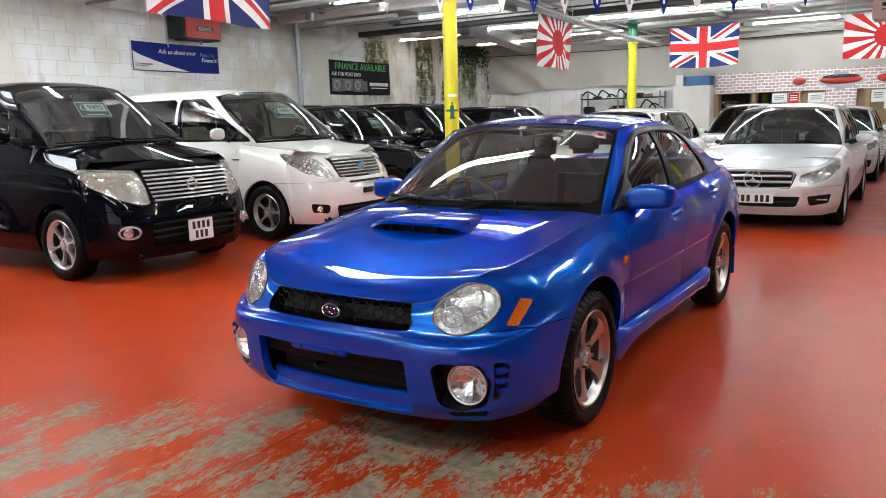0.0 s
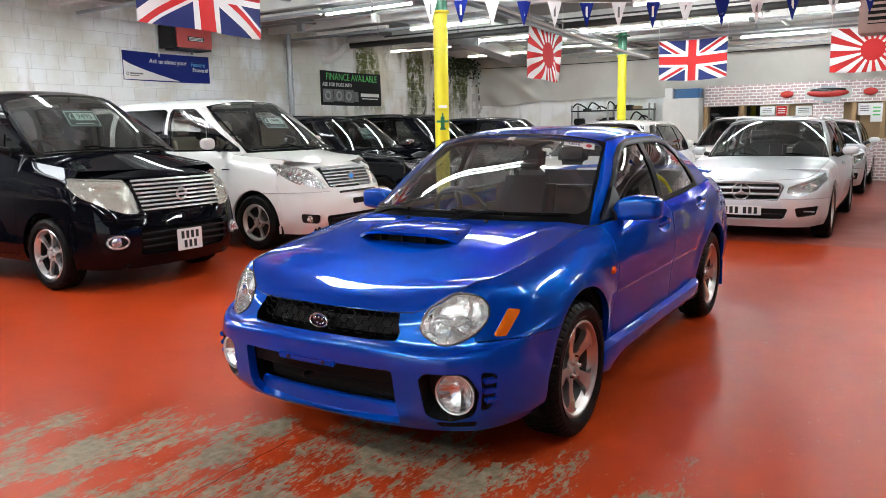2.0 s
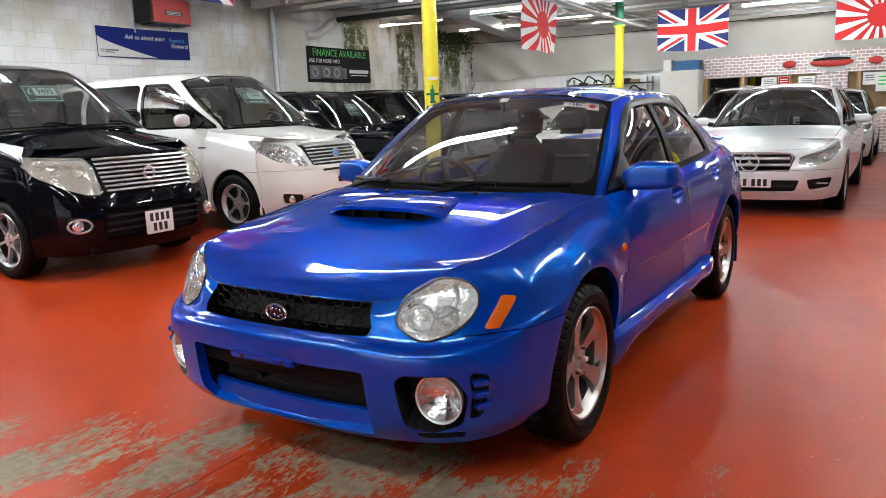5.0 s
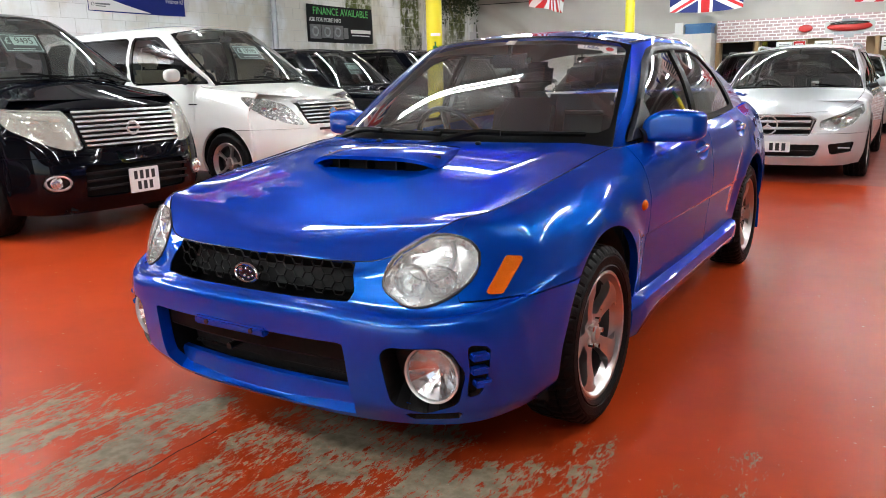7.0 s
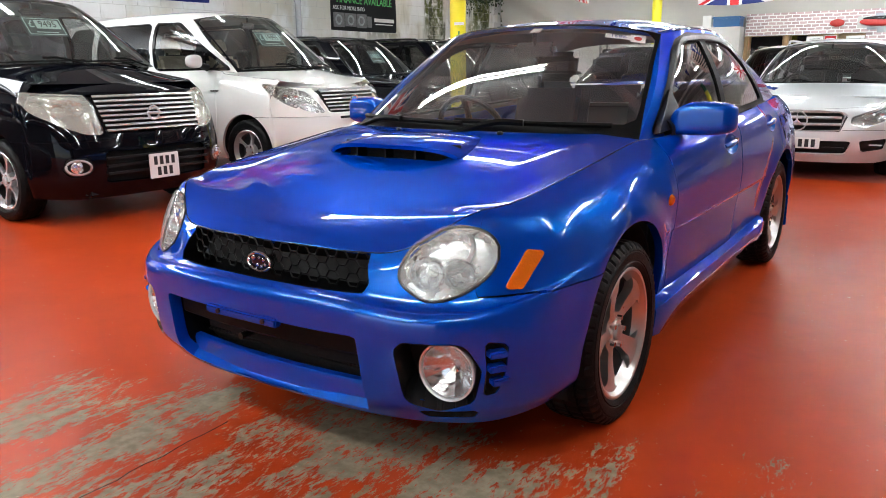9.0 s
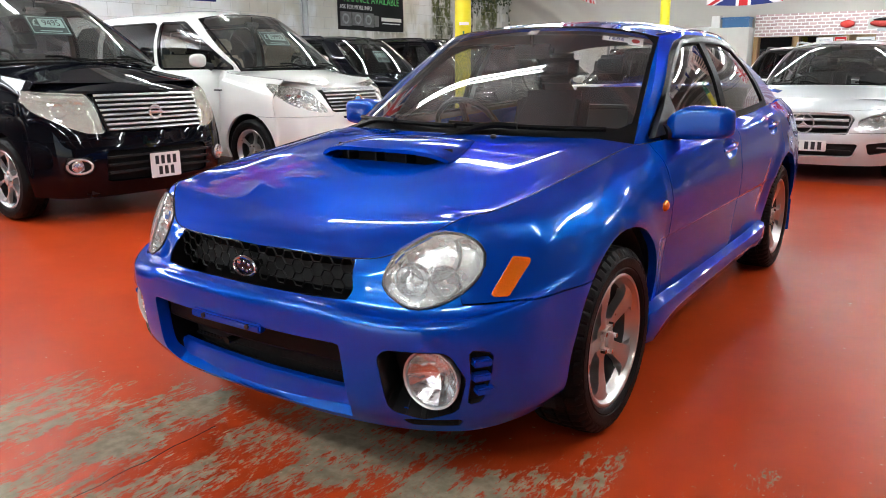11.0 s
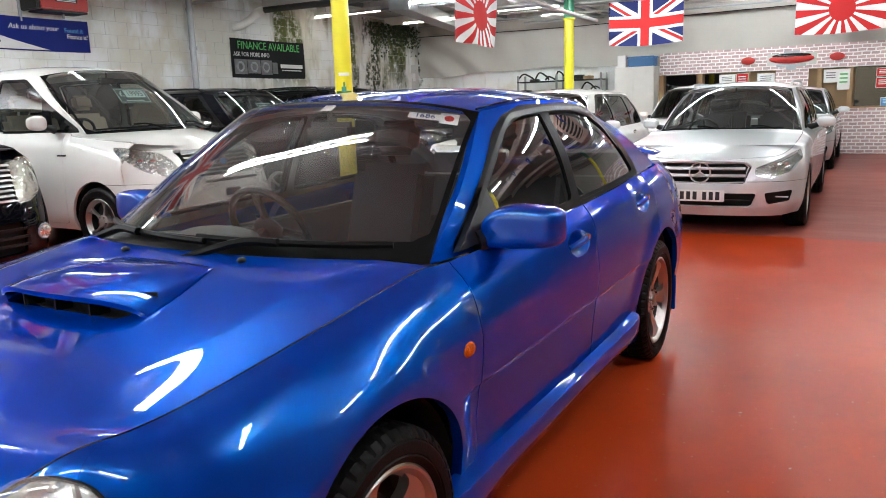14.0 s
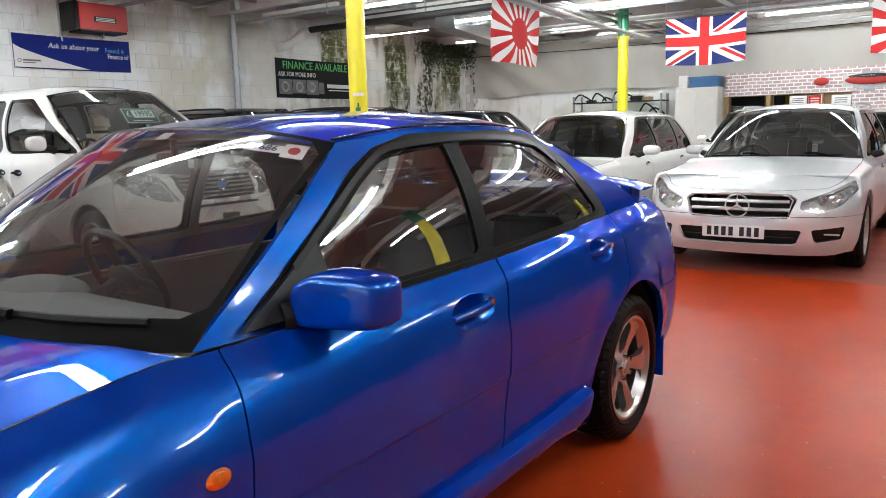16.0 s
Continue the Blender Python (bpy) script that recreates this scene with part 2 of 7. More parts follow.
def floor_material():
    """Red floor paint, glossy, worn through to grey concrete in front of the car, duller towards the back."""
    m, n, l = nodes_of("red_floor_paint")
    p = n["Principled BSDF"]
    p.inputs["Specular IOR Level"].default_value = 0.06
    geo = n.new("ShaderNodeNewGeometry")
    sep = n.new("ShaderNodeSeparateXYZ")
    l.new(geo.outputs["Position"], sep.inputs[0])

    def noise_at(scale, detail=6, rough=0.6, stretch=None):
        t = n.new("ShaderNodeTexNoise")
        t.inputs["Scale"].default_value, t.inputs["Detail"].default_value, t.inputs["Roughness"].default_value = scale, detail, rough
        v = geo.outputs["Position"]
        if stretch:
            mp = n.new("ShaderNodeMapping")
            mp.inputs["Scale"].default_value, mp.inputs["Rotation"].default_value = stretch, (0, 0, radians(33))
            l.new(v, mp.inputs["Vector"])
            v = mp.outputs[0]
        l.new(v, t.inputs["Vector"])
        return t.outputs["Fac"]

    def rng(x, a, b, c, d, smooth=True):
        r = n.new("ShaderNodeMapRange")
        r.interpolation_type = "SMOOTHSTEP" if smooth else "LINEAR"
        for k, v in zip(("From Min", "From Max", "To Min", "To Max"), (a, b, c, d)):
            r.inputs[k].default_value = v
        l.new(x, r.inputs["Value"])
        return r.outputs["Result"]

    def op(kind, a, b):
        o = n.new("ShaderNodeMath")
        o.operation = kind
        for i, v in enumerate((a, b)):
            if isinstance(v, (int, float)):
                o.inputs[i].default_value = v
            else:
                l.new(v, o.inputs[i])
        return o.outputs[0]

    def mix(f, a, b):
        o = n.new("ShaderNodeMix")
        o.data_type = "RGBA"
        l.new(f, o.inputs["Factor"])
        for k, v in (("A", a), ("B", b)):
            if isinstance(v, tuple):
                o.inputs[k].default_value = (*v, 1)
            else:
                l.new(v, o.inputs[k])
        return o.outputs["Result"]

    red = mix(rng(noise_at(0.7), 0.3, 0.7, 0, 1), (0.44, 0.047, 0.009), (0.37, 0.039, 0.009))
    red = mix(rng(noise_at(9.0), 0.45, 0.8, 0, 0.25), red, (0.24, 0.030, 0.013))
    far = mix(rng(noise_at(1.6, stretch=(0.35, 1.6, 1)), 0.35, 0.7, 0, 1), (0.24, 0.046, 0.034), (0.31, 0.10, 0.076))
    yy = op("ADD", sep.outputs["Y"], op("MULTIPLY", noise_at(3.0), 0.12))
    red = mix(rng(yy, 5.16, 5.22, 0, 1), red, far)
    # a worn patch about the place where the bumper stands, and thin scuffs elsewhere
    dx = op("DIVIDE", op("ADD", sep.outputs["X"], 0.16), 2.25)
    dy = op("DIVIDE", op("ADD", op("ADD", sep.outputs["Y"], 2.22), op("MULTIPLY", sep.outputs["X"], -0.30)), 0.88)
    d2 = op("ADD", op("MULTIPLY", dx, dx), op("MULTIPLY", dy, dy))
    near = rng(d2, 0.0, 1.95, 0.178, -0.05)
    flake = op("ADD", op("MULTIPLY", noise_at(2.6, 5, 0.62, (1.35, 0.7, 1)), 0.41), op("MULTIPLY", noise_at(9.0, 9, 0.82, (1.8, 0.45, 1)), 0.31))
    flake = op("ADD", flake, op("MULTIPLY", noise_at(40.0, 6, 0.75, (1.6, 0.6, 1)), 0.28))
    worn = rng(op("ADD", flake, near), 0.662, 0.692, 0, 1)
    grey = mix(rng(noise_at(22.0), 0.3, 0.7, 0, 1), (0.20, 0.165, 0.115), (0.30, 0.25, 0.18))
    col = mix(worn, red, grey)
    specks = rng(noise_at(38.0, 3, 0.5), 0.71, 0.74, 0, 0.8)
    col = mix(specks, col, (0.42, 0.33, 0.24))
    l.new(col, p.inputs["Base Color"])
    gloss = rng(noise_at(2.2, 4, 0.5), 0.3, 0.7, 0.28, 0.31)
    rough = n.new("ShaderNodeMix")
    l.new(worn, rough.inputs["Factor"])
    l.new(gloss, rough.inputs["A"])
    rough.inputs["B"].default_value = 0.55
    l.new(rough.outputs["Result"], p.inputs["Roughness"])
    bmp = n.new("ShaderNodeBump")
    bmp.inputs["Strength"].default_value, bmp.inputs["Distance"].default_value = 0.16, 0.003
    l.new(op("ADD", op("MULTIPLY", worn, -0.6), op("MULTIPLY", noise_at(30.0), 0.25)), bmp.inputs["Height"])
    l.new(bmp.outputs["Normal"], p.inputs["Normal"])
    return m


def wall_material():
    """White paint on blockwork, grey with damp and dirt, green with algae under the leaking pipes."""
    m, n, l = nodes_of("stained_white_wall")
    p = n["Principled BSDF"]
    geo = n.new("ShaderNodeNewGeometry")
    sep = n.new("ShaderNodeSeparateXYZ")
    l.new(geo.outputs["Position"], sep.inputs[0])

    def tex(scale, stretch=(1, 1, 1), detail=6):
        t, mp = n.new("ShaderNodeTexNoise"), n.new("ShaderNodeMapping")
        t.inputs["Scale"].default_value, t.inputs["Detail"].default_value = scale, detail
        mp.inputs["Scale"].default_value = stretch
        l.new(geo.outputs["Position"], mp.inputs["Vector"])
        l.new(mp.outputs[0], t.inputs["Vector"])
        return t.outputs["Fac"]

    def rng(x, a, b, c=0.0, d=1.0):
        r = n.new("ShaderNodeMapRange")
        r.interpolation_type = "SMOOTHSTEP"
        for k, v in zip(("From Min", "From Max", "To Min", "To Max"), (a, b, c, d)):
            r.inputs[k].default_value = v
        l.new(x, r.inputs["Value"])
        return r.outputs["Result"]

    def op(kind, a, b):
        o = n.new("ShaderNodeMath")
        o.operation = kind
        for i, v in enumerate((a, b)):
            if isinstance(v, (int, float)):
                o.inputs[i].default_value = v
            else:
                l.new(v, o.inputs[i])
        return o.outputs[0]

    def mix(f, a, b):
        o = n.new("ShaderNodeMix")
        o.data_type = "RGBA"
        l.new(f, o.inputs["Factor"])
        for k, v in (("A", a), ("B", b)):
            if isinstance(v, tuple):
                o.inputs[k].default_value = (*v, 1)
            else:
                l.new(v, o.inputs[k])
        return o.outputs["Result"]

    info = n.new("ShaderNodeObjectInfo")
    col = mix(info.outputs["Random"], (0.87, 0.885, 0.89), (0.82, 0.835, 0.84))
    col = mix(rng(tex(1.2, (1, 1, 0.8), 9), 0.44, 0.62, 0, 0.6), col, (0.62, 0.58, 0.47))
    col = mix(rng(tex(5.0, (1, 1, 0.25)), 0.55, 0.8, 0, 0.55), col, (0.36, 0.32, 0.25))
    streak = op("MULTIPLY", rng(tex(1.25, (1, 1, 0.22), 9), 0.43, 0.53), rng(sep.outputs["Z"], 1.3, 2.6))
    zone = op("MULTIPLY", rng(sep.outputs["Y"], 9.3, 10.2), rng(sep.outputs["X"], -9.2, -9.5))
    green = op("MULTIPLY", op("MULTIPLY", streak, zone), rng(tex(8.0), 0.25, 0.55))
    col = mix(green, col, (0.10, 0.115, 0.025))
    dark = op("MULTIPLY", op("MULTIPLY", rng(tex(1.5, (1, 1, 0.3), 9), 0.53, 0.60), op("MULTIPLY", rng(sep.outputs["Y"], 11.5, 13.0), rng(sep.outputs["X"], -9.2, -9.5))), rng(tex(11.0), 0.35, 0.6))
    col = mix(dark, col, (0.040, 0.048, 0.020))
    bare = op("MULTIPLY", op("MULTIPLY", rng(sep.outputs["Y"], 5.9, 6.7), rng(sep.outputs["Y"], 8.05, 7.9)), rng(tex(1.7, (1, 1, 0.8), 8), 0.36, 0.6, 0, 0.7))
    col = mix(bare, col, (0.62, 0.56, 0.44))
    low = op("MULTIPLY", rng(sep.outputs["Z"], 3.2, 3.6), rng(tex(2.4, (1, 1, 0.5), 8), 0.38, 0.6, 0, 0.7))
    col = mix(low, col, (0.40, 0.36, 0.28))
    l.new(col, p.inputs["Base Color"])
    p.inputs["Roughness"].default_value = 0.75
    b = n.new("ShaderNodeBump")
    b.inputs["Strength"].default_value, b.inputs["Distance"].default_value = 0.5, 0.006
    l.new(tex(24.0), b.inputs["Height"])
    l.new(b.outputs["Normal"], p.inputs["Normal"])
    return m


FLOORM, WALLM = floor_material(), wall_material()
GROUT = mk("wall_mortar", (0.70, 0.70, 0.69), 0.9, 0, 0, 0.3, 3, 0.3, 40)

# ---- geometry tools ----


def crs(pts, t):
    """A smooth curve through points, at parameters counted in points."""
    P = np.asarray(pts, float)
    k = len(P)
    t = np.clip(np.asarray(t, float), 0, k - 1)
    Q = np.vstack([2 * P[0] - P[1], P, 2 * P[-1] - P[-2]])
    i = np.minimum(t.astype(int), k - 2)
    f = (t - i)[:, None]
    a, b, c, d = Q[i], Q[i + 1], Q[i + 2], Q[i + 3]
    return 0.5 * (2 * b + (c - a) * f + (2 * a - 5 * b + 4 * c - d) * f**2 + (3 * b - a - 3 * c + d) * f**3)


def surf(rails, tu, tv):
    A = np.stack([crs(r, tu) for r in rails])
    return crs(A.reshape(len(rails), -1), tv).reshape(len(tv), len(tu), 3)


def grid(G, flip=False):
    nv, nu = G.shape[:2]
    F = []
    for j in range(nv - 1):
        for i in range(nu - 1):
            a = j * nu + i
            q = (a, a + 1, a + nu + 1, a + nu)
            F.append(q[::-1] if flip else q)
    return G.reshape(-1, 3).copy(), F


def clip(V, F, f):
    """The part of a mesh where f, given at its corners, is not negative; cut edges are met exactly."""
    V, f = np.asarray(V, float), np.asarray(f, float)
    out, extra, cache, used = [], [], {}, len(V)
    for q in F:
        g = [f[i] for i in q]
        if min(g) >= 0:
            out.append(tuple(q))
            continue
        if max(g) < 0:
            continue
        r = []
        for k in range(len(q)):
            a, b = q[k], q[(k + 1) % len(q)]
            if f[a] >= 0:
                r.append(a)
            if (f[a] >= 0) != (f[b] >= 0):
                key = (min(a, b), max(a, b))
                if key not in cache:
                    w = f[key[0]] / (f[key[0]] - f[key[1]])
                    extra.append(V[key[0]] * (1 - w) + V[key[1]] * w)
                    cache[key] = used + len(extra) - 1
                r.append(cache[key])
        if len(r) > 2:
            out.append(tuple(r))
    V = np.vstack([V, extra]) if extra else V
    ids = sorted({i for q in out for i in q})
    where = {i: k for k, i in enumerate(ids)}
    return V[ids] if ids else np.zeros((0, 3)), [tuple(where[i] for i in q) for q in out]


def sd(P, poly, rnd=0.0):
    """Signed distance in a plane to a polygon with rounded corners, negative inside."""
    P, Q = np.asarray(P, float), np.asarray(poly, float)
    d, s = np.full(len(P), 1e9), np.ones(len(P))
    for a, b in zip(Q, np.roll(Q, -1, 0)):
        e, w = b - a, P - a
        h = np.clip((w @ e) / (e @ e + 1e-12), 0, 1)
        d = np.minimum(d, ((w - h[:, None] * e) ** 2).sum(1))
        c1, c2, c3 = P[:, 1] >= a[1], P[:, 1] < b[1], e[0] * w[:, 1] > e[1] * w[:, 0]
        s = np.where((c1 & c2 & c3) | (~c1 & ~c2 & ~c3), -s, s)
    return s * np.sqrt(d) - rnd


def normals(V, F):
    N = np.zeros_like(V)
    for q in F:
        a, b, c = V[q[0]], V[q[1]], V[q[2]]
        n = np.cross(b - a, c - a)
        if len(q) > 3:
            n = n + np.cross(c - a, V[q[3]] - a)
        for i in q:
            N[i] += n
    return N / np.maximum(np.linalg.norm(N, axis=1, keepdims=True), 1e-12)


def rim(V, F, depth):
    """Turns the free edges of a skin inwards by depth, so that a panel has a thickness."""
    if not F:
        return V, F
    N, count = normals(V, F), {}
    for q in F:
        for a, b in zip(q, q[1:] + q[:1]):
            count.setdefault((min(a, b), max(a, b)), []).append((a, b))
    free = [e[0] for e in count.values() if len(e) == 1]
    ids = sorted({i for e in free for i in e})
    where = {i: len(V) + k for k, i in enumerate(ids)}
    V2 = np.vstack([V, V[ids] - N[ids] * depth])
    return V2, F + [(b, a, where[a], where[b]) for a, b in free]


def both(V, F):
    """A half and its mirror image, welded along the middle."""
    V = np.asarray(V, float)
    n = len(V)
    where = [i if abs(V[i][0]) < 2e-4 else n + i for i in range(n)]
    W = V * (-1, 1, 1)
    return np.vstack([V, W]), F + [tuple(where[i] for i in q[::-1]) for q in F]


def flipx(V, F):
    return np.asarray(V) * (-1, 1, 1), [q[::-1] for q in F]


def put(name, V, F, mat, parent=None, label="", smooth=32, m=None):
    me = bpy.data.meshes.new(name)
    me.from_pydata([tuple(map(float, v)) for v in V], [], [tuple(int(i) for i in q) for q in F])
    me.validate()
    for mt in mat if isinstance(mat, (list, tuple)) else [mat]:
        me.materials.append(mt)
    if smooth:
        me.shade_smooth()
        me.set_sharp_from_angle(angle=radians(smooth))
    ob = new(name, me)
    ob.parent = parent
    if m is not None:
        ob.matrix_basis = m
    if label:
        ob["label"] = label
    return ob


def part(name, bm, mat, parent=None, label="", smooth=32, m=None):
    bmesh.ops.recalc_face_normals(bm, faces=bm.faces)
    V, F = [v.co[:] for v in bm.verts], [[v.index for v in f.verts] for f in bm.faces]
    bm.free()
    return put(name, V, F, mat, parent, label, smooth, m)


def thing(name, label, category, m=None, group="", kind=""):
    ob = new(name)
    ob.empty_display_size = 0.1
    if m is not None:
        ob.matrix_basis = m
    return tagged(ob, label, category, group, kind)


def box(x0, x1, y0, y1, z0, z1, bevel=0.0, bm=None, m=None, seg=2):
    """A box, with softened edges, as a bmesh; added to bm where one is given."""
    b = bmesh.new()
    bmesh.ops.create_cube(b, size=1)
    for v in b.verts:
        v.co = ((x0 + x1) / 2 + v.co.x * (x1 - x0), (y0 + y1) / 2 + v.co.y * (y1 - y0), (z0 + z1) / 2 + v.co.z * (z1 - z0))
    if bevel:
        bmesh.ops.bevel(b, geom=b.edges[:], offset=bevel, segments=seg, affect="EDGES")
    return join(b, bm, m)


def join(b, bm, m=None):
    if m is not None:
        b.transform(m)
    b.verts.index_update()
    if bm is None:
        return b
    vs = [bm.verts.new(v.co) for v in b.verts]
    for f in b.faces:
        bm.faces.new([vs[v.index] for v in f.verts])
    b.free()
    bm.verts.index_update()
    return bm


def rod(p, q, r, bm=None, seg=10, r2=None):
    p, q = Vector(p), Vector(q)
    b = bmesh.new()
    bmesh.ops.create_cone(b, cap_ends=True, segments=seg, radius1=r, radius2=r if r2 is None else r2, depth=(q - p).length)
    m = Matrix.Translation((p + q) / 2) @ (q - p).to_track_quat("Z", "Y").to_matrix().to_4x4()
    return join(b, bm, m)


def ball(c, r, bm=None, sx=1, sy=1, sz=1, u=16, v=10):
    b = bmesh.new()
    bmesh.ops.create_uvsphere(b, u_segments=u, v_segments=v, radius=r)
    return join(b, bm, Matrix.Translation(c) @ Matrix.Diagonal((sx, sy, sz, 1)))


def lathe(profile, seg=48, axis="x"):
    """Profile of (along the axis, radius) turned about the axis."""
    P = np.asarray(profile, float)
    a = np.linspace(0, 2 * np.pi, seg, endpoint=False)
    n = len(P)
    V = [((p, r * np.cos(t), r * np.sin(t)) if axis == "x" else (r * np.cos(t), r * np.sin(t), p)) for t in a for p, r in P]
    F = [(i * n + k, i * n + k + 1, (i + 1) % seg * n + k + 1, (i + 1) % seg * n + k) for i in range(seg) for k in range(n - 1)]
    return np.array(V), F


def sweep(path, r, seg=8, closed=False):
    """A round bar along a path of points."""
    P = np.asarray(path, float)
    n = len(P)
    V, F = [], []
    for i in range(n):
        d = P[(i + 1) % n] - P[i - 1] if closed else P[min(i + 1, n - 1)] - P[max(i - 1, 0)]
        d = d / (np.linalg.norm(d) + 1e-9)
        up = np.array((0, 0, 1.0)) if abs(d[2]) < 0.9 else np.array((1.0, 0, 0))
        s = np.cross(d, up)
        s /= np.linalg.norm(s)
        w = np.cross(s, d)
        V += [P[i] + r * (np.cos(a) * s + np.sin(a) * w) for a in np.linspace(0, 2 * np.pi, seg, endpoint=False)]
    for i in range(n if closed else n - 1):
        for k in range(seg):
            F.append((i * seg + k, i * seg + (k + 1) % seg, (i + 1) % n * seg + (k + 1) % seg, (i + 1) % n * seg + k))
    if not closed:
        F += [tuple(range(seg))[::-1], tuple((n - 1) * seg + k for k in range(seg))]
    return np.array(V), F


def prism(poly, y0, y1, m=None, bm=None):
    """A flat outline in x and z, drawn out along y."""
    b = bmesh.new()
    lo, hi = [b.verts.new((x, y0, z)) for x, z in poly], [b.verts.new((x, y1, z)) for x, z in poly]
    b.faces.new(lo), b.faces.new(hi[::-1])
    for i in range(len(poly)):
        j = (i + 1) % len(poly)
        b.faces.new((lo[j], lo[i], hi[i], hi[j]))
    return join(b, bm, m)


def words(name, text, size, mat, m, parent=None, label="", align="CENTER", depth=0.002, stretch=1.0, slant=0.0):
    """Lettering in the built-in font, as a mesh that stands in x and z and faces -y before m."""
    cu = bpy.data.curves.new(name, "FONT")
    cu.body, cu.size, cu.align_x, cu.align_y, cu.extrude, cu.shear, cu.resolution_u = text, size, align, "CENTER", depth, slant, 3
    ob = bpy.data.objects.new(name, cu)
    me = bpy.data.meshes.new_from_object(ob)
    bpy.data.objects.remove(ob), bpy.data.curves.remove(cu)
    me.transform(Matrix.Rotation(radians(90), 4, "X") @ Matrix.Diagonal((stretch, 1, 1, 1)))
    me.materials.clear()
    me.materials.append(mat)
    ob = new(name, me)
    ob.parent, ob.matrix_basis = parent, m
    if label:
        ob["label"] = label
    return ob

# ---- cars: each stands at its own origin, nose towards -y, wheels on z = 0 ----


def wheel_meshes(R, rr, w, spokes, mat, style, cap=CHROME, seg=56, back=BARREL):
    """Tyre, rim, disc as meshes, the outer face towards +x, for reuse on all four corners."""
    h = w / 2
    tyre = [(-h * 0.8, rr - 0.005), (-h * 0.97, rr + 0.015), (-h, (R + rr) / 2), (-h * 0.95, R - 0.02), (-h * 0.8, R - 0.004), (-h * 0.52, R), (-h * 0.5, R - 0.006), (-h * 0.44, R - 0.006), (-h * 0.42, R),
            (-h * 0.05, R), (-h * 0.03, R - 0.006), (h * 0.03, R - 0.006), (h * 0.05, R), (h * 0.42, R), (h * 0.44, R - 0.006), (h * 0.5, R - 0.006), (h * 0.52, R), (h * 0.8, R - 0.004), (h * 0.95, R - 0.02), (h * 0.985, R - 0.030), (h * 0.965, R - 0.033), (h * 0.995, R - 0.037), (h, (R + rr) / 2), (h * 0.985, rr + 0.026), (h * 0.955, rr + 0.023), (h * 0.985, rr + 0.019), (h * 0.955, rr + 0.010), (h * 0.8, rr - 0.005)]
    V, F = lathe(tyre, seg)
    # tread: slanted cross grooves between the blocks
    n = len(tyre)
    for i in range(seg):
        for k in range(3, n - 8):
            if (i + abs(k - 11) // 2) % (5 if seg > 200 else 4) < 1:
                V[i * n + k][1:] *= 1 - 0.007 / R
    a = put("wheel", V, F, RUBBER, label="black rubber tyre")
    x1 = h * 0.86
    lip = [(x1 - 0.040, rr - 0.034), (x1 - 0.034, rr - 0.030), (x1 - 0.014, rr - 0.024), (x1 - 0.004, rr - 0.014), (x1 + 0.003, rr - 0.011), (x1 + 0.005, rr - 0.004), (x1, rr + 0.004), (x1 - 0.012, rr + 0.002)]
    bv, bf = lathe([(-h * 0.85, rr - 0.004), (-h * 0.8, rr - 0.02), (h * 0.30, rr - 0.034), (x1 - 0.039, rr - 0.0335)], 48)
    put("wheel_barrel", bv, bf, back, a)
    bm = bmesh.new()
    V, F = lathe(lip, 56)
    vs = [bm.verts.new(v) for v in V]
    for q in F:
        bm.faces.new([vs[i] for i in q])
    xh = x1 - 0.018
    if style == "cast":
        rad, ang = np.linspace(0.026, rr - 0.022, 26), np.linspace(0, 2 * math.pi, 161)[:-1]
        G = np.array([[(xh - 0.006 - 0.010 * math.sin(math.pi * min(1, r / 0.15)) + 0.012 * (r / rr) ** 3 + 0.005 * math.cos(5 * t + math.pi), r * math.cos(t), r * math.sin(t)) for t in ang] for r in rad])
        V, F = grid(np.concatenate([G, G[:, :1]], 1))
        step = 2 * math.pi / 5
        th = np.arctan2(V[:, 2], V[:, 1])
        th = th - step * np.round(th / step)
        rd = np.hypot(V[:, 1], V[:, 2])
        d = sd(np.stack([rd * np.cos(th), rd * np.sin(th)], 1), [(.090, -.010), (.090, .010), (.162, .046), (.172, .032), (.176, 0), (.172, -.032), (.162, -.046)], .024)
        V, F = clip(V, F, d)
        if normals(V, F)[:, 0].mean() < 0:
            F = [q[::-1] for q in F]
        V, F = rim(V, F, 0.034)
        vs = [bm.verts.new(v) for v in V]
        for q in F:
            if len(set(q)) > 2:
                bm.faces.new([vs[i] for i in q])
        bmesh.ops.remove_doubles(bm, verts=bm.verts[:], dist=0.00005)
    for s in range(0 if style == "cast" else spokes):
        t = 2 * math.pi * s / spokes + 0.3
        turn = Matrix.Rotation(t, 4, "X")
        arms = ((-0.20, 0.20, 0.020, 0.015), (0.20, -0.20, 0.020, 0.015)) if style == "twin" else ((0.0, 0.0, 0.060, 0.062),)
        for t0, t1, w0, w1 in arms:
            pts = []
            for k in range(7):
                q = k / 6
                r = 0.045 + (rr - 0.026 - 0.045) * q
                ang = t0 * (1 - q) * 0.6 + t1 * q * 0.55
                c = Vector((xh - 0.010 + 0.014 * q - 0.008 * math.sin(math.pi * q), r * math.cos(ang), r * math.sin(ang)))
                e = Vector((0, -math.sin(ang), math.cos(ang)))
                ww = w0 * (1 - q) + w1 * q + 0.008 * q ** 4
                pts.append([c - e * ww / 2 - Vector((0.012, 0, 0)), c - e * ww * 0.36 + Vector((0.004, 0, 0)), c + Vector((-0.004 if style != "twin" else 0.004, 0, 0)), c + e * ww * 0.36 + Vector((0.004, 0, 0)), c + e * ww / 2 - Vector((0.012, 0, 0)), c - Vector((0.035, 0, 0))])
            rows = [[bm.verts.new(turn @ p) for p in row] for row in pts]
